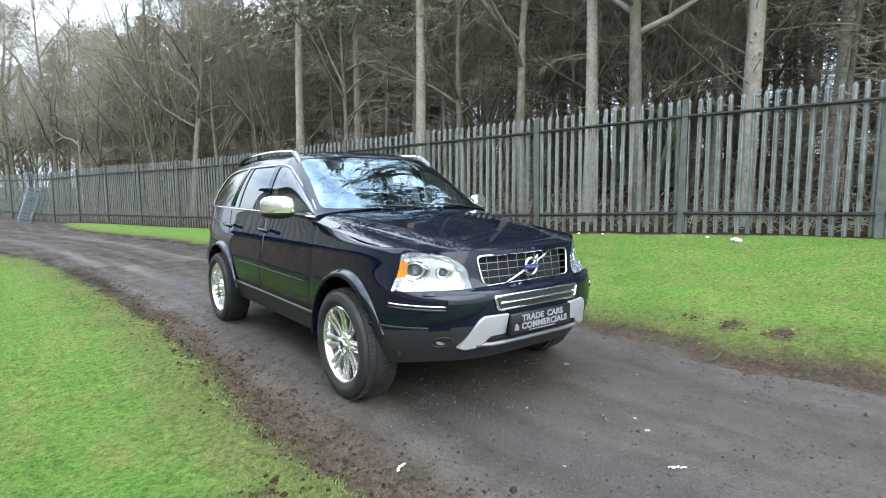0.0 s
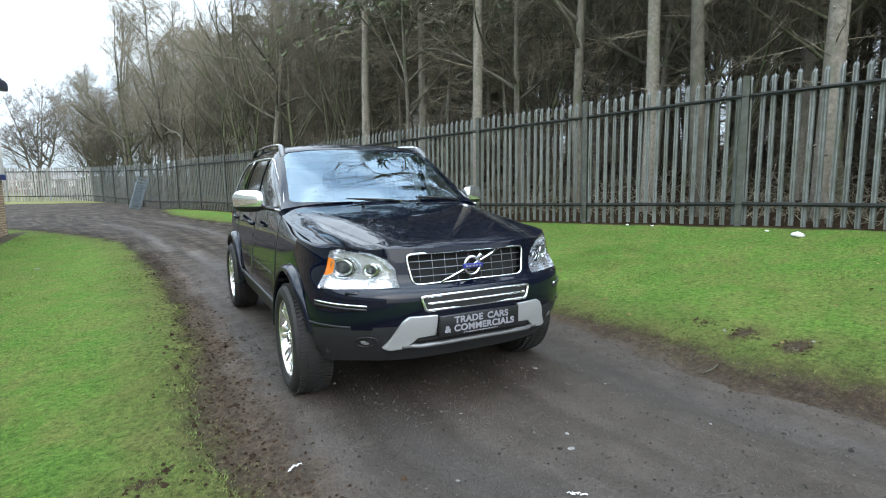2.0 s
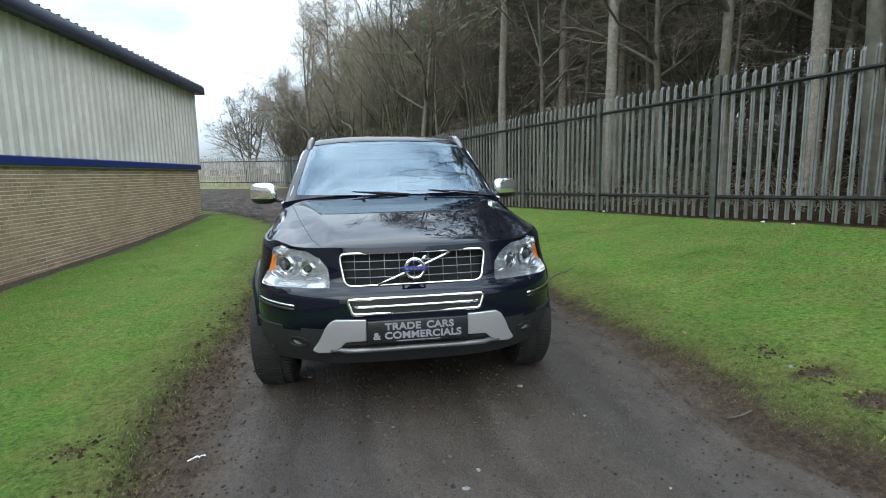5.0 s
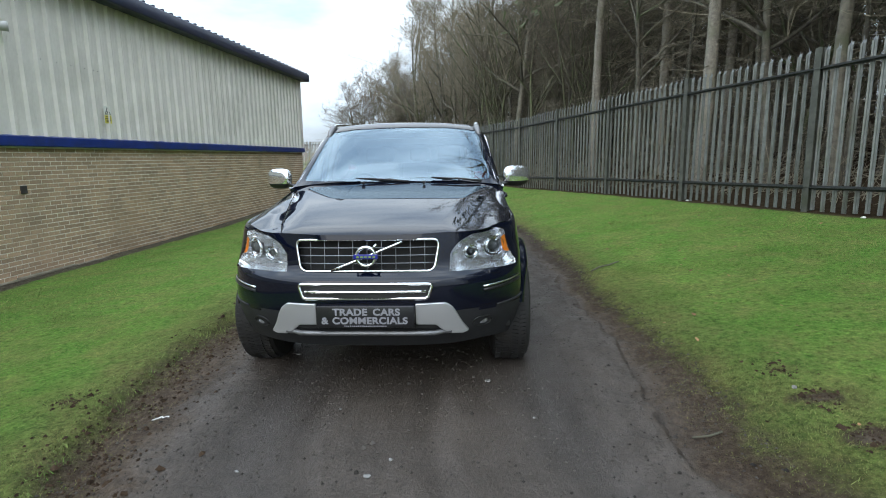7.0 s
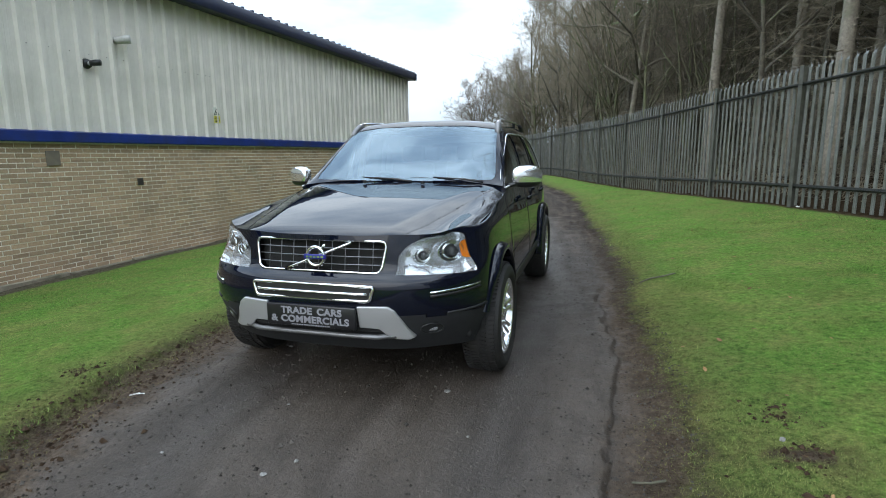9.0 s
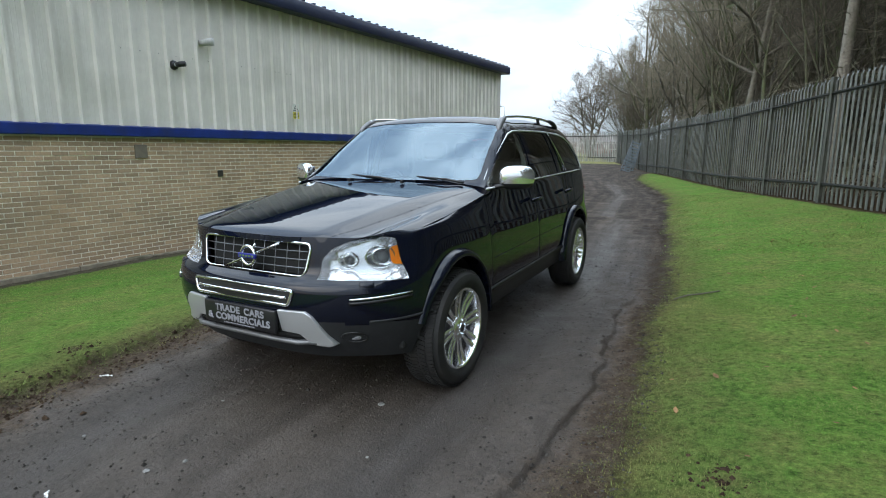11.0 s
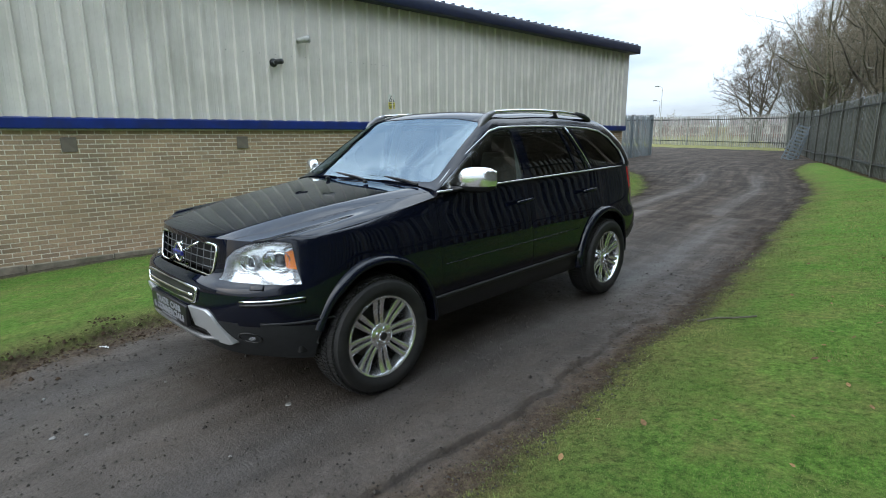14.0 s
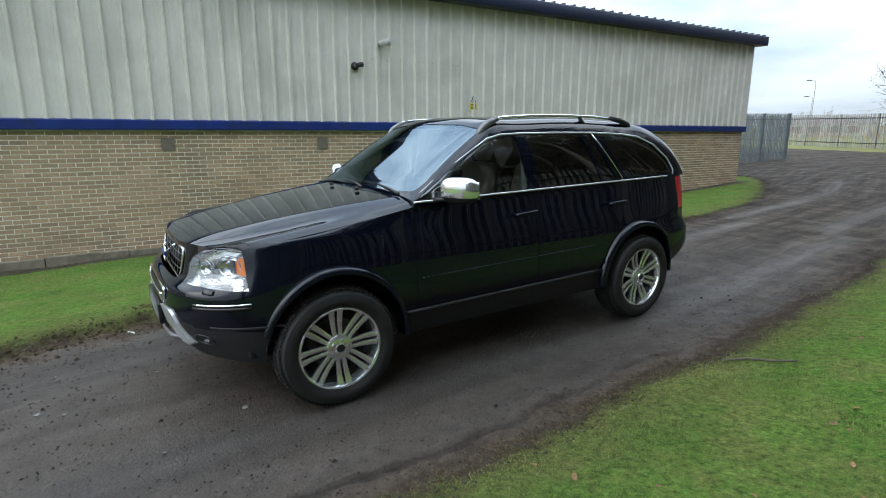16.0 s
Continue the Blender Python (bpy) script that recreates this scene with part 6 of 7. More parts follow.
def build_woods():
    rng = random.Random(11)
    bare = [make_tree("bare_tree", "leafless grey-brown broadleaf tree in the wood behind the fence", bare_tree(20 + i, 12.5 + i * .5, .13 + .012 * i, 1, .5, 1150, .25, .8, 14), BARK if i % 2 else BARK_MOSS, (0, 0, 0), group="wood behind the fence") for i in range(4)]
    multi = [make_tree("bare_tree", "leafless many-stemmed mossy tree in the wood behind the fence", bare_tree(40 + i, 9.5 + i, .13, 4, .5, 1500, .2, .8, 13), BARK_MOSS, (0, 0, 0), group="wood behind the fence", twig=TWIG_DARK) for i in range(3)]
    spr = [make_tree("spruce_tree", "tall straight spruce with knotty pale trunk behind the fence", spruce_tree(60 + i, 17, .185 - .015 * i, True, 60), SPRUCE_BARK, (0, 0, 0), group="wood behind the fence") for i in range(2)]
    dark = [make_tree("spruce_tree", "dark green spruce deep in the wood", spruce_tree(70 + i, 13 + i, .14, True, 40), BARK, (0, 0, 0), group="wood behind the fence") for i in range(2)]
    close = [make_tree("spruce_tree", "close-grown conifer with brown dead boughs deep in the wood", thicket_tree(80 + i, 8 + i, .09), BARK, (0, 0, 0), group="wood behind the fence") for i in range(3)]
    thin = [make_tree("bare_tree", "slim leafless tree deep in the wood", bare_tree(50 + i, 12 + i, .10, 1, .5, 190, .12, 2.2), BARK, (0, 0, 0), group="wood behind the fence") for i in range(3)]
    # single trunks that stand out
    first = [(10.6, 4.75, spr, 1.05), (9.7, 7.85, spr, .95), (7.9, 12.4, spr, .95), (6.3, 17.3, spr, .95), (13.4, 8.65, bare, 1.25), (13.0, 6.65, spr, .8),
             (12.2, 5.3, bare, .9), (9.2, 11.9, bare, .9), (7.1, 15.5, bare, .85), (11.6, 9.6, bare, 1.0), (9.4, 15.0, spr, .8), (12.2, 2.2, spr, .9), (13.0, -1.5, spr, 1), (11.2, -4.5, bare, 1), (9.6, 6.4, bare, 1.2), (9.3, 9.6, bare, 1.2)]
    spots = []
    for x, y, kind, k in first:
        plant(kind, x, y, rng, k)
        spots.append((x, y))
    tries = 0
    while len(spots) < 185 and tries < 9000:
        tries += 1
        s = rng.uniform(-22, 52)
        off = 1.6 + (24 if s < 14 else 15) * rng.random() ** 1.6
        nx, ny = FENCE_D.y, -FENCE_D.x
        x, y = FENCE_P.x + FENCE_D.x * s + nx * off, FENCE_P.y + FENCE_D.y * s + ny * off
        gap = 1.5 if off < 8 else 2.0
        if any((x - a) ** 2 + (y - b) ** 2 < gap * gap for a, b in spots):
            continue
        if -6 < s < 6 and off < 2.5:
            continue
        spots.append((x, y))
        r = rng.random()
        if off > 8 and r < .5:
            plant(dark, x, y, rng)
        elif off > 8:
            plant(thin, x, y, rng)
        elif s > 14:
            plant(multi if r < .65 else bare, x, y, rng, rng.uniform(.85, 1.2))
        else:
            plant(bare if r < .55 else (spr if r < .8 else multi), x, y, rng)
        # the close-grown rows behind the first trees
    tries = 0
    rows = []
    while len(rows) < 160 and tries < 9000:
        tries += 1
        s = rng.uniform(-18, 34)
        off = 3.0 + 15 * rng.random() ** 1.2
        x, y = FENCE_P.x + FENCE_D.x * s + FENCE_D.y * off, FENCE_P.y + FENCE_D.y * s - FENCE_D.x * off
        if any((x - a) ** 2 + (y - b) ** 2 < 1.2 for a, b in spots + rows):
            continue
        rows.append((x, y))
        plant(close, x, y, rng)
    for t in (*bare, *multi, *spr, *dark, *thin, *close):
        for o in (*t.children_recursive, t):
            bpy.data.objects.remove(o)
    # the depth of the wood: thin poles with side twigs, past counting
    g = np.random.default_rng(17)
    V, F = [], []
    for _ in range(420):
        s = g.uniform(-34, 60)
        off = 7 + 24 * g.random()
        x, y = FENCE_P.x + FENCE_D.x * s + FENCE_D.y * off, FENCE_P.y + FENCE_D.y * s - FENCE_D.x * off
        hh = g.uniform(7, 12.5)
        tr, _ = bough(g, (x, y, ground_z(x, y) - .2), (g.normal(0, .06), g.normal(0, .06), 1), hh, .03, .02, 6)
        tube(V, F, tr, np.linspace(g.uniform(.06, .15), .02, 7), 5)
        for _ in range(46):
            q = g.integers(0, 6)
            p = tr[q] + (tr[q + 1] - tr[q]) * g.random()
            az = g.uniform(0, 2 * np.pi)
            b, d = bough(g, p, (np.cos(az), np.sin(az), g.uniform(-.3, .6)), g.uniform(.8, 2.8), .2, .0, 2)
            spike(V, F, b, .016)
            for _ in range(2):
                b2, _ = bough(g, b[1], d + g.normal(0, .8, 3), g.uniform(.5, 1.4), .2, .0, 1)
                spike(V, F, b2, .010)
    tagged(new("wood_depth", raw_mesh("wood_depth", V, F, TWIG, True)), "dense brown leafless wood deep behind the fence", "wood", kind="stuff")
    # tangle of brambles and dead twigs on the wood's floor
    g = np.random.default_rng(3)
    V, F = [], []
    for _ in range(4200):
        s = g.uniform(-12, 46)
        off = .7 + 7 * g.random() ** 1.6
        x, y = FENCE_P.x + FENCE_D.x * s + FENCE_D.y * off, FENCE_P.y + FENCE_D.y * s - FENCE_D.x * off
        L = g.uniform(.5, 2.2)
        p, _ = bough(g, (x, y, ground_z(x, y) - .05), (FENCE_D.y * g.uniform(-.1, .9) + FENCE_D.x * g.normal(0, .8), -FENCE_D.x * g.uniform(-.1, .9) + FENCE_D.y * g.normal(0, .8), g.uniform(.2, 1.2)), min(L, .5 + off), .2, -.12, 3)
        tube(V, F, p, np.linspace(.008, .003, 4), 3)
    tagged(new("bramble_thicket", raw_mesh("bramble_thicket", V, F, TWIG, True)), "tangle of brown brambles and fallen twigs behind the fence", "undergrowth", kind="stuff")


build_woods()


def build_distance():
    """The large bare tree past the far fence, scrub and far trees beyond it."""
    big = make_tree("bare_tree", "large leafless tree with rounded crown beyond the far fence", bare_tree(90, 10.5, .30, 4, .8, 2600, .2, 1.7, 20), BARK, (-10.5, 53.9, .2), 30, .92, twig=TWIG_DARK)
    make_tree("bare_tree", "leafless ivy-dark tree at the wood's end", bare_tree(91, 8, .22, 4, .6, 1300, .12), BARK_MOSS, (-5.2, 49.5, .2), 80, twig=TWIG_DARK)
    proto = make_tree("bare_tree", "hazy far leafless tree on the skyline", bare_tree(92, 8, .16, 3, .7, 130, .15, 5.0), TWIG, (0, 0, 0), group="far skyline trees")
    rng = random.Random(8)
    for i in range(46):
        a = rng.uniform(-1.25, .35)
        d = rng.uniform(110, 190)
        x, y = d * math.sin(a), d * math.cos(a)
        c = copy_thing(proto, pose(x, y, -1.5, 0, 0, rng.uniform(0, 360)))
        k = rng.uniform(.55, 1.0)
        c.scale = (k * 1.3, k * 1.3, k)
    for o in (*proto.children_recursive, proto):
        bpy.data.objects.remove(o)
    g = np.random.default_rng(5)
    V, F = [], []
    for _ in range(1500):
        x, y = g.uniform(-48, -14), g.uniform(66, 86)
        p, _ = bough(g, (x, y, -.4), (g.normal(0, .35), g.normal(0, .35), 1), g.uniform(1.2, 4.2), .13, .05, 4)
        tube(V, F, p, np.linspace(.022, .006, 5), 3)
    tagged(new("scrub", raw_mesh("scrub", V, F, mat("red_twigs", (0.2, 0.11, 0.09), 0.9, var=0.3, scale=2, rand=0.3), True)), "reddish leafless scrub beyond the far fence", "shrub", kind="stuff")
    for x, y, h in ((-32.7, 82.4, 8.1), (-37.3, 91.5, 6.5)):
        lamp = thing("street_lamp", "grey steel street lamp column beyond the far fence", "street lamp", (x, y, -.4), "street lamps")
        bm = bmesh.new()
        sweep(bm, [(0, 0, 0), (0, 0, h * .5), (0, 0, h - .3), (-.05, -.05, h), (-.4, -.3, h + .1)], [.055, .045, .035, .03, .025], 8)
        part("column", bm, GALV_HAZED, lamp, "", True)
        bm = box_bm((-.3, -.11, -.05), (.3, .11, .06), .03)
        bmesh.ops.transform(bm, matrix=pose(-.65, -.47, h + .1, 0, 0, 37), verts=bm.verts)
        part("lantern", bm, POST_STEEL, lamp, "", True)


build_distance()


def build_far_houses():
    """Low pale houses glimpsed between the far pales."""
    wall = mat("pale_render", (0.55, 0.53, 0.49), 0.8, var=0.12, scale=1.5)
    tiles = mat("grey_roof", (0.17, 0.155, 0.15), 0.8, var=0.2, scale=2)
    for x, y, rz in ((-38, 96, 18), (-22, 101, 14), (-56, 92, 22)):
        hs = thing("house", "low pale rendered house with grey roof beyond the far fence", "house", (x, y, .2), "far houses", rz=rz)
        part("wall", box_bm((-6.5, -3, -1), (6.5, 3, 2.0), .02), wall, hs)
        bm = bmesh.new()
        a = [bm.verts.new(p) for p in ((-6.8, -3.4, 1.9), (6.8, -3.4, 1.9), (6.8, 3.4, 1.9), (-6.8, 3.4, 1.9), (-6.8, 0, 3.1), (6.8, 0, 3.1))]
        for f in ((0, 1, 5, 4), (2, 3, 4, 5), (0, 4, 3), (1, 2, 5), (0, 3, 2, 1)):
            bm.faces.new([a[k] for k in f])
        part("roof", bm, tiles, hs)
        # windows share the roof's grey; distance haze is painted in as low contrast
        for k in range(5):
            part("window", box_bm((-5.6 + k * 2.4, -3.04, .6), (-4.2 + k * 2.4, -2.98, 1.6), .01), tiles, hs)


build_far_houses()


# ---- grass, stones and litter ----
def quick_tris(name, v, material):
    """A mesh of loose triangles from an array of corners."""
    me = bpy.data.meshes.new(name)
    n = len(v)
    me.vertices.add(n)
    me.vertices.foreach_set("co", v.astype(np.float32).ravel())
    me.loops.add(n)
    me.loops.foreach_set("vertex_index", np.arange(n, dtype=np.int32))
    me.polygons.add(n // 3)
    me.polygons.foreach_set("loop_start", np.arange(0, n, 3, dtype=np.int32))
    me.materials.append(material)
    me.update()
    me.validate()
    return me


def build_grass():
    """Short blades over the lawns that the camera passes; three corners each, in tufts."""
    g = np.random.default_rng(2)
    def blades(n, x0, x1, y0, y1, tall, wide):
        x, y = g.uniform(x0, x1, n), g.uniform(y0, y1, n)
        sd, h = surface(x, y)
        wob = np.array([noise.noise(Vector((a * 1.3, b * 1.3, 3))) * .3 + noise.noise(Vector((a * 5, b * 5, 9))) * .16 for a, b in zip(x, y)])
        thick = np.array([noise.noise(Vector((a * 2.2, b * 2.2, 30))) for a, b in zip(x, y)])
        fx = FENCE_P.x + (y - FENCE_P.y) * FENCE_D.x / FENCE_D.y
        dens = np.clip((sd + wob * .6 - .18) / .32, 0, 1) * np.clip(.95 + .6 * thick, .5, 1)
        keep = (g.random(n) < dens) & (x < fx - .25) & (x > WALL_X + .5 + .35 * wob)
        x, y, h, thick = x[keep], y[keep], h[keep], thick[keep]
        m = len(x)
        az = g.uniform(0, 2 * np.pi, m)
        ln = tall * g.uniform(.4, 1.1, m) * (1 + .35 * thick)
        lean = ln * g.uniform(.2, 1.1, m)
        w = wide * g.uniform(.7, 1.3, m)
        base = np.stack([x, y, h - .012], -1)
        side = np.stack([-np.sin(az), np.cos(az), np.zeros(m)], -1) * w[:, None]
        tip = base + np.stack([np.cos(az) * lean, np.sin(az) * lean, ln], -1)
        return np.stack([base - side, base + side, tip], 1).reshape(-1, 3)
    parts = [blades(330000, 4.1, 6.8, 0.6, 5.6, .021, .0024), blades(60000, 4.0, 7.8, 5.0, 9, .026, .0045), blades(270000, -1.7, 1.2, .3, 4.2, .021, .0024), blades(40000, -3.5, 1.0, 4, 9, .028, .005), blades(36000, 2.9, 8, 8, 17, .032, .009),
             blades(36000, -4.6, 1.0, 8, 19, .032, .009), blades(26000, -4.6, -1.5, -3, 6, .03, .006), blades(16000, 4.3, 9, -4, 1, .03, .006), blades(20000, 6.5, 9, -1, 7, .032, .006)]
    v = np.concatenate(parts)
    # thin yellowed grass where the turf gives out
    d = []
    for x0, x1, y0, y1, n in ((3.9, 5.4, .2, 9, 90000), (-.4, 1.2, .2, 9, 60000)):
        x, y = g.uniform(x0, x1, n), y0 + (y1 - y0) * g.random(n) ** 1.4
        sd, h = surface(x, y)
        k = (sd > .06) & (sd < .75) & (g.random(n) < np.exp(-((sd - .34) / .2) ** 2))
        x, y, h = x[k], y[k], h[k]
        m = len(x)
        az, ln = g.uniform(0, 2 * np.pi, m), g.uniform(.008, .026, m)
        base = np.stack([x, y, h - .004], -1)
        side = np.stack([-np.sin(az), np.cos(az), np.zeros(m)], -1) * .0017
        d.append(np.stack([base - side, base + side, base + np.stack([np.cos(az) * ln, np.sin(az) * ln, ln * .7], -1)], 1).reshape(-1, 3))
    tagged(new("dry_grass", quick_tris("dry_grass", np.concatenate(d), DRY_GRASS)), "thin yellowed grass along the track's edge", "grass", kind="stuff")
    tagged(new("grass", quick_tris("grass", v, GRASS)), "short damp green grass with yellowing tufts", "grass", kind="stuff")


build_grass()


def build_verge():
    """Soil clods broken from the turf along the track, and ragged tufts hanging over its edge."""
    g = np.random.default_rng(12)
    V, F = [], []
    tuft = []
    for _ in range(5200):
        y = -1.0 + 13 * g.random() ** 1.4
        left = g.random() < .6
        if left:
            x = float(np.interp(y, LEFT_Y, LEFT_X)) - g.normal(.22, .16)
        else:
            x = float(np.interp(y, RIGHT_Y, RIGHT_X)) + g.normal(.12, .12)
        if g.random() < .05:
            cx, cy, rr = SOIL[g.integers(len(SOIL))]
            x, y = cx + g.normal(0, .07), cy + g.normal(0, .07)
        r = g.uniform(.004, .015) * (1.9 if g.random() < .07 else 1) * (1 if left else .4)
        c = np.array([x, y, ground_z(x, y) + r * .15])
        o = len(V)
        a = g.uniform(0, 6.28)
        for k in range(5):
            V.append((c + r * np.array([math.cos(a + k * 1.257) * g.uniform(.6, 1.3), math.sin(a + k * 1.257) * g.uniform(.6, 1.3), g.uniform(-.2, .3)])).tolist())
        V.append((c + np.array([g.uniform(-.3, .3) * r, g.uniform(-.3, .3) * r, r * g.uniform(.6, 1.1)])).tolist())
        F += [(o + k, o + (k + 1) % 5, o + 5) for k in range(5)]
    tagged(new("soil_clods", raw_mesh("soil_clods", V, F, SOIL_MAT)), "dark crumbled soil clods along the track's edge", "soil", kind="stuff")
    V, F = [], []
    for _ in range(360):
        y = -1.0 + 13 * g.random() ** 1.3
        left = g.random() < .55
        x = float(np.interp(y, LEFT_Y, LEFT_X)) - g.uniform(.38, .6) if left else float(np.interp(y, RIGHT_Y, RIGHT_X)) + g.uniform(.3, .75)
        z = ground_z(x, y) - .01
        n = g.integers(8, 20)
        for _ in range(n):
            az = g.uniform(0, 6.28)
            ln = g.uniform(.015, .04)
            p = np.array([x + g.normal(0, .03), y + g.normal(0, .03), z])
            sd = np.array([-math.sin(az), math.cos(az), 0]) * .003
            o = len(V)
            V += [(p - sd).tolist(), (p + sd).tolist(), (p + np.array([math.cos(az) * ln * .9, math.sin(az) * ln * .9, ln * .8])).tolist()]
            F.append((o, o + 1, o + 2))
    tagged(new("verge_tufts", raw_mesh("verge_tufts", V, F, GRASS)), "ragged grass tufts along the track's broken edge", "grass", kind="stuff")


build_verge()


def lump(g, r, squash=.6):
    bm = bmesh.new()
    bmesh.ops.create_icosphere(bm, subdivisions=1, radius=r)
    for v in bm.verts:
        v.co *= g.uniform(.7, 1.25)
        v.co.z *= squash
    return bm


def build_litter():
    g = random.Random(4)
    # loose grit on the track
    V, F = [], []
    rng = np.random.default_rng(6)
    for _ in range(15000):
        x, y = rng.uniform(0.9, 4.5), -.6 + 9.6 * rng.random() ** 1.5
        sd, h = surface(np.array([x]), np.array([y]))
        if sd[0] > .35 or rng.random() > .35 + .65 * np.clip(1 + sd[0] * 1.1, 0, 1):
            continue
        r = rng.uniform(.003, .011) * (1.8 if rng.random() < .04 else 1)
        c = np.array([x, y, h[0] + r * .2])
        o = len(V)
        a = rng.uniform(0, 6.28)
        for k in range(4):
            V.append((c + r * np.array([math.cos(a + k * 1.57) * rng.uniform(.7, 1.2), math.sin(a + k * 1.57) * rng.uniform(.7, 1.2), 0])).tolist())
        V.append((c + np.array([0, 0, r * rng.uniform(.6, 1)])).tolist())
        F += [(o + k, o + (k + 1) % 4, o + 4) for k in range(4)]
    tagged(new("grit", raw_mesh("grit", V, F, STONE)), "loose grit and small stones on the track", "gravel", kind="stuff")
    # pale stones and scraps on the track
    for x, y, r in ((2.43, 1.31, .022), (3.0, 2.46, .021), (2.52, 1.46, .014), (3.28, 1.98, .012), (-2.15, 11.9, .05), (4.84, 2.2, .019), (5.1, 1.6, .019), (1.5, 2.9, .018), (3.4, 1.2, .012), (2.1, 2.0, .012), (1.75, 1.35, .012)):
        tagged(new("stone", mesh_from(lump(g, r, .35 if r > .02 else .6), "stone", PALE_STONE)), "small pale stone lying on the ground", "stone", "pale stones").matrix_basis = pose(x, y, ground_z(x, y) + r * .1, 0, 0, g.uniform(0, 360))
    for x, y, turn in ((1.02, 1.84, 35), (2.19, .975, -30)):
        bm = bmesh.new()
        for k in range(6):
            sweep(bm, [(k * .015 - .04 + g.uniform(-.01, .01), g.uniform(-.008, .012), .004), (k * .015 - .028, g.uniform(-.008, .012), .008), (k * .015 - .02, g.uniform(-.008, .012), .004)], g.uniform(.003, .006), 5, flat=.5)
        tagged(new("paper_scrap", mesh_from(bm, "paper_scrap", LITTER)), "torn white scrap trodden into the track", "litter", "white scraps").matrix_basis = pose(x, y, ground_z(x, y) + .004, 0, 0, turn)
    # bag and bottles by the fence foot
    for x, y, r in ((8.35, 3.75, .085), (7.95, 6.6, .03), (8.05, 6.1, .025), (6.85, 10.0, .03), (8.5, 4.3, .03)):
        bm = bmesh.new()
        bmesh.ops.create_icosphere(bm, subdivisions=2, radius=r)
        for v in bm.verts:
            v.co *= g.uniform(.75, 1.2)
            v.co.z *= .5
        tagged(new("plastic_bag", mesh_from(bm, "plastic_bag", LITTER, True)), "crumpled white plastic litter at the fence foot", "litter", "white litter").matrix_basis = pose(x, y, ground_z(x, y) + r * .3, 0, 0, g.uniform(0, 360))
    # dead leaves
    lm = raw_mesh("dead_leaf", [(0, -.03, 0), (.016, -.012, .006), (.018, .012, .004), (0, .032, .01), (-.018, .012, .006), (-.016, -.012, .002), (0, 0, -.002)], [(6, 0, 1), (6, 1, 2), (6, 2, 3), (6, 3, 4), (6, 4, 5), (6, 5, 0)], LEAF)
    spots = [(5.21, 5.02), (5.29, 5.0), (5.03, 3.87), (4.76, 3.63), (5.33, 3.13), (5.17, 5.64), (5.2, 5.3), (5.25, 4.93), (4.6, 3.1), (5.6, 4.4), (5.7, 5.2), (5.45, 3.6), (5.0, 6.5), (6.0, 5.8)] + [(g.uniform(4.4, 7.5), g.uniform(1, 9)) for _ in range(60)]
    for x, y in spots:
        ob = new("dead_leaf", lm)
        tagged(ob, "fallen brown leaf lying on the grass", "leaf", "fallen leaves")
        k = g.uniform(.4, .85)
        ob.matrix_basis = pose(x, y, ground_z(x, y) + .012, g.uniform(-25, 25), g.uniform(-25, 25), g.uniform(0, 360)) @ Matrix.Diagonal((k, k, k, 1))
    for pts, r in (([(4.24, 5.62), (4.36, 5.74), (4.48, 5.76), (4.62, 5.86)], .008), ([(4.14, 1.85), (4.22, 1.83), (4.29, 1.84)], .006)):
        bm = bmesh.new()
        sweep(bm, [(x, y, ground_z(x, y) + .02) for x, y in pts], r, 6)
        if len(pts) > 3:
            sweep(bm, [(4.36, 5.74, ground_z(4.36, 5.74) + .02), (4.44, 5.68, ground_z(4.44, 5.68) + .03)], .004, 5)
        tagged(new("stick", mesh_from(bm, "stick", BARK, True)), "thin fallen stick lying at the track's edge", "stick", "fallen sticks")


build_litter()


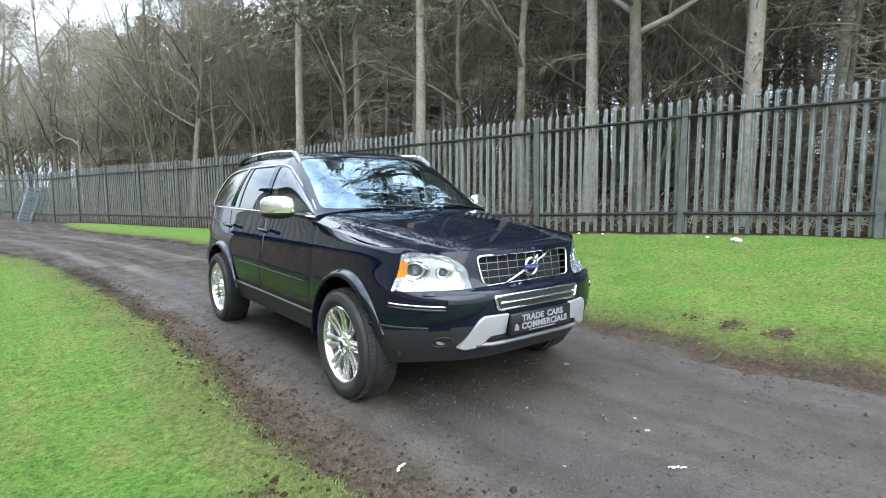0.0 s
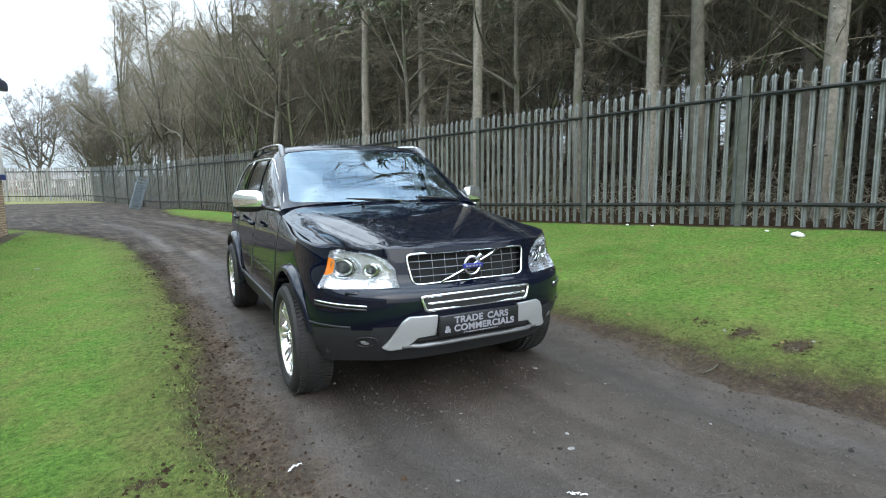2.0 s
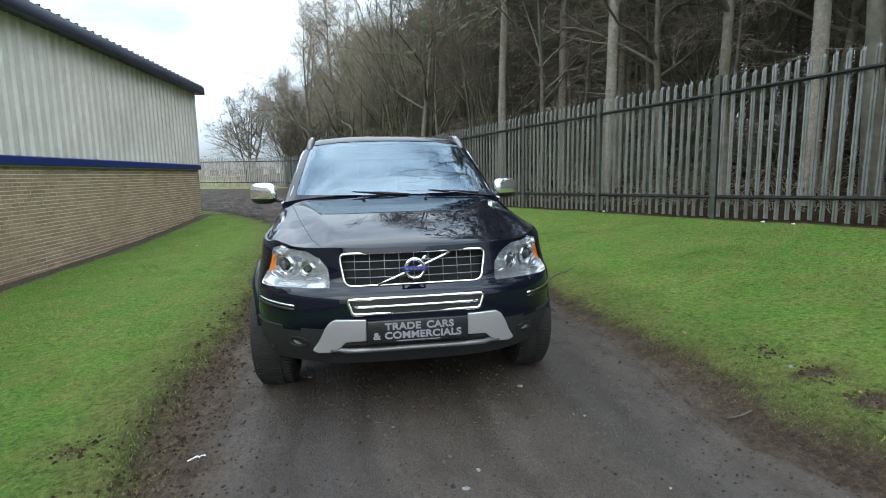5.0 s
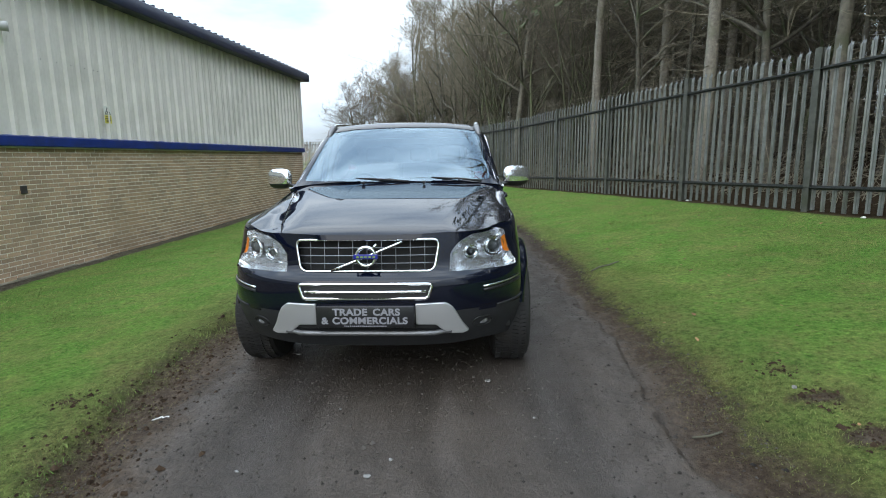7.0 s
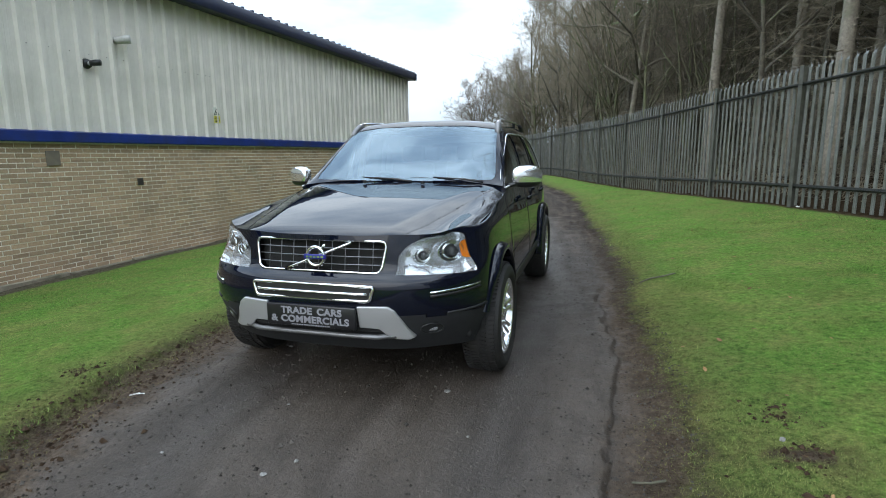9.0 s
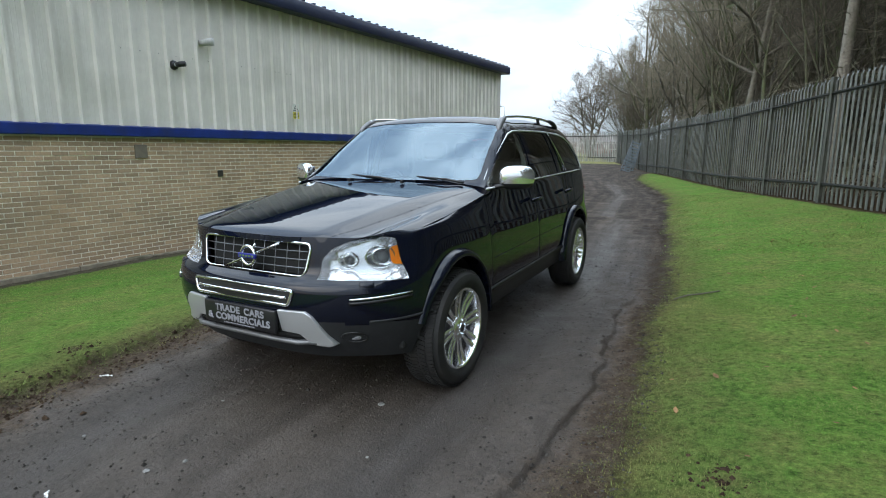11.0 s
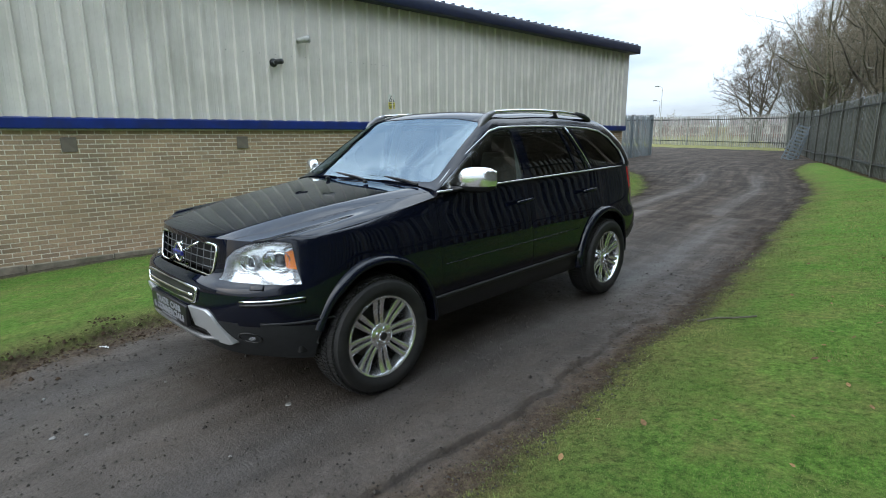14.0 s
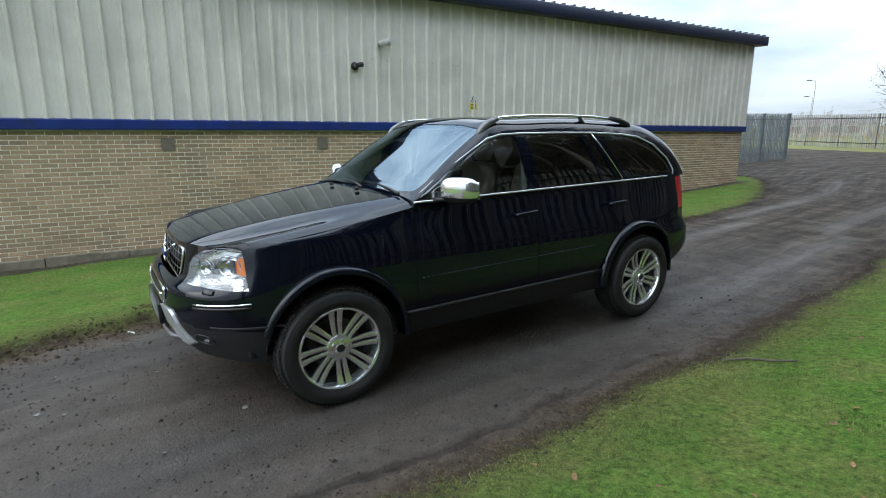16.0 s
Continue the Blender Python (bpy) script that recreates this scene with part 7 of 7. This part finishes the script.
# ---- fittings on the industrial unit ----
def build_fittings():
    x0 = WALL_X
    for i, y in enumerate((-3.02, -.17, 2.68, 5.53)):
        ob = thing("vent_cover", "flat grey-brown cover plate set into the brickwork", "vent", (x0 + .004, y, 1.555 - .0101 * y), "cover plates along the wall")
        part("plate", box_bm((-.01, -.11, -.115), (.014, .11, .115), .004), mat("cover_plate", (0.15, 0.125, 0.095), 0.7, var=0.2, scale=8, rand=0.1), ob)
    ob = thing("wall_hole", "small dark opening with metal sleeve in the brickwork", "vent", (x0, 7.11, 1.04))
    part("sleeve", box_bm((-.02, -.06, -.065), (.016, .06, .065), .006), mat("dark_sleeve", (0.03, 0.025, 0.02), 0.8, var=0.3, scale=20), ob)
    cam_ob = thing("security_camera", "black bullet security camera on a round base", "camera", (x0 + .02, 6.30, 3.04))
    bm = bmesh.new()
    bmesh.ops.create_cone(bm, cap_ends=True, segments=24, radius1=.085, radius2=.065, depth=.06, matrix=pose(.03, 0, 0, 0, 90, 0))
    part("base", bm, BLACK_PLASTIC, cam_ob, "", True)
    bm = bmesh.new()
    sweep(bm, [(.05, 0, .0), (.10, .01, .0), (.15, .04, .01)], .035, 10)
    part("arm", bm, mat("pale_collar", (0.5, 0.5, 0.5), 0.4), cam_ob, "", True)
    bm = bmesh.new()
    sweep(bm, [(.09, .0, .0), (.15, .03, .01), (.23, .075, .015)], [.045, .052, .05], 12)
    part("body", bm, BLACK_PLASTIC, cam_ob, "", True)
    lt = thing("wall_light", "weathered white cylindrical flood lamp on the cladding", "lamp", (x0 + .02, 6.90, 3.51))
    bm = bmesh.new()
    sweep(bm, [(.0, -.02, .0), (.10, -.01, .0), (.17, .03, .01), (.25, .09, .015)], [.055, .06, .07, .075], 14)
    part("housing", bm, mat("grey_housing", (0.45, 0.44, 0.42), 0.5, var=0.2, scale=10), lt, "", True)
    # warning sign
    sg = thing("warning_sign", "yellow and white warning sign with black triangle", "sign", (x0 + .072, 9.2, 2.36))
    part("board", box_bm((-.002, -.10, -.17), (.002, .10, .17), .001), mat("sign_white", (0.72, 0.72, 0.66), 0.5, var=0.08, scale=20), sg)
    part("yellow_field", box_bm((.002, -.095, -.165), (.0035, .095, -.01), .0004), mat("sign_yellow", (0.72, 0.62, 0.1), 0.5, var=0.08, scale=20), sg)
    bm = bmesh.new()
    tri = [(-.085, .005), (.085, .005), (0, .15)]
    inn = [(-.058, .021), (.058, .021), (0, .12)]
    o, n = [bm.verts.new((.0042, y, z)) for y, z in tri], [bm.verts.new((.0042, y, z)) for y, z in inn]
    for k in range(3):
        bm.faces.new((o[k], o[(k + 1) % 3], n[(k + 1) % 3], n[k]))
    add_box(bm, (.0035, -.012, .03), (.005, .02, .06))
    add_box(bm, (.0035, -.03, .06), (.005, .0, .072))
    part("triangle", bm, BLACK_PLASTIC, sg)
    for k, (w, z) in enumerate(((.07, -.04), (.085, -.075), (.08, -.105), (.06, -.135))):
        part("text_bar", box_bm((.0035, -w, z - .007), (.0045, w, z + .007), .0003), BLACK_PLASTIC, sg)
    # screw heads
    bm = bmesh.new()
    for z, pitch in ((3.06, 1 / 3),):
        y = 5.2
        while y < 9.2:
            for dy in (.13, .24):
                if y < 7.2 and dy > .2:
                    continue
                bmesh.ops.create_cone(bm, cap_ends=True, segments=6, radius1=.009, radius2=.006, depth=.006, matrix=pose(x0 + .023, y + dy, z, 0, 90, 0))
            y += pitch
    part("screw_heads", bm, mat("screw_dark", (0.06, 0.055, 0.05), 0.5, metal=0.4), hall, "dark cladding screw heads")["kind"] = "stuff"


build_fittings()


def build_gratings():
    """Two narrow slatted steel panels leaning on the fence."""
    steel = mat("panel_steel", (0.15, 0.18, 0.2), 0.5, metal=0.3, var=0.25, scale=6)
    for s, off, h, lean, turn in ((25.7, -1.05, 1.8, 19, 18), (26.5, -.75, 1.4, 14, 30)):
        p = FENCE_P + FENCE_D * s + Vector((FENCE_D.y, -FENCE_D.x)) * off
        t = thing("slatted_panel", "blue-grey slatted steel panel leaning on the fence", "panel", group="leaning panels")
        t.matrix_basis = pose(p.x, p.y, ground_z(p.x, p.y) - .03) @ Matrix.Rotation(radians(lean), 4, Vector((FENCE_D.x, FENCE_D.y, 0))) @ pose(0, 0, 0, 0, 0, turn)
        for x in (-.23, .23):
            part("stile", box_bm((x - .025, -.03, 0), (x + .025, .03, h), .006), steel, t)
        n = int(h / .16)
        for k in range(n):
            z = .1 + (h - .2) * k / (n - 1)
            part("slat", box_bm((-.27, -.02, z - .04), (.27, .02, z + .03), .006), steel, t)


build_gratings()


# ---- brickwork, piece by piece ----
def build_bricks():
    """Stretcher-bond bricks proud of the mortar bed: those nearest the car's end of the wall are single parts, the rest are joined."""
    rng = random.Random(21)
    L, H, D = .226, .061, .016
    bm = bmesh.new()
    add_box(bm, (-.02, -L / 2, -H / 2), (0, L / 2, H / 2))
    bmesh.ops.bevel(bm, geom=[e for e in bm.edges if all(v.co.x > -.001 for v in e.verts)], offset=.002, segments=1, affect="EDGES")
    bmesh.ops.recalc_face_normals(bm, faces=bm.faces)
    me = mesh_from(bm, "brick", BRICK)
    base_v = np.array([v.co[:] for v in me.vertices])
    base_f = [tuple(p.vertices) for p in me.polygons]
    V, F = [], []
    z0 = BASE_Z + .12
    count = 0
    rows = int((BAND_Z0 - z0) / .075) + 1
    for r in range(rows):
        z = BAND_Z0 - .02 - .0375 - r * .075
        y = WALL_Y0 + (.12 if r % 2 else 0) + .12
        while y < WALL_Y1 - .08:
            out = rng.uniform(-.002, .002)
            if 1.9 < y < 4.55 and z > .0 and count < 300:
                ob = part("brick", me, None, hall)
                ob.matrix_basis = pose(WALL_X + out, y, z, rng.uniform(-.5, .5), 0, rng.uniform(-.5, .5))
                count += 1
            else:
                o = len(V)
                V += (base_v + np.array([WALL_X + out, y + rng.uniform(-.002, .002), z + rng.uniform(-.0015, .0015)])).tolist()
                F += [tuple(o + k for k in f) for f in base_f]
            y += .24
        gap = WALL_Y1 - (y - .12)
        if gap > .05:
            o = len(V)
            V += (base_v * np.array([1, (gap - .006) / L, 1]) + np.array([WALL_X, WALL_Y1 - gap / 2, z])).tolist()
            F += [tuple(o + k for k in f) for f in base_f]
    part("bricks", raw_mesh("bricks", V, F, BRICK), None, hall, "rest of the buff brickwork")["kind"] = "stuff"


build_bricks()
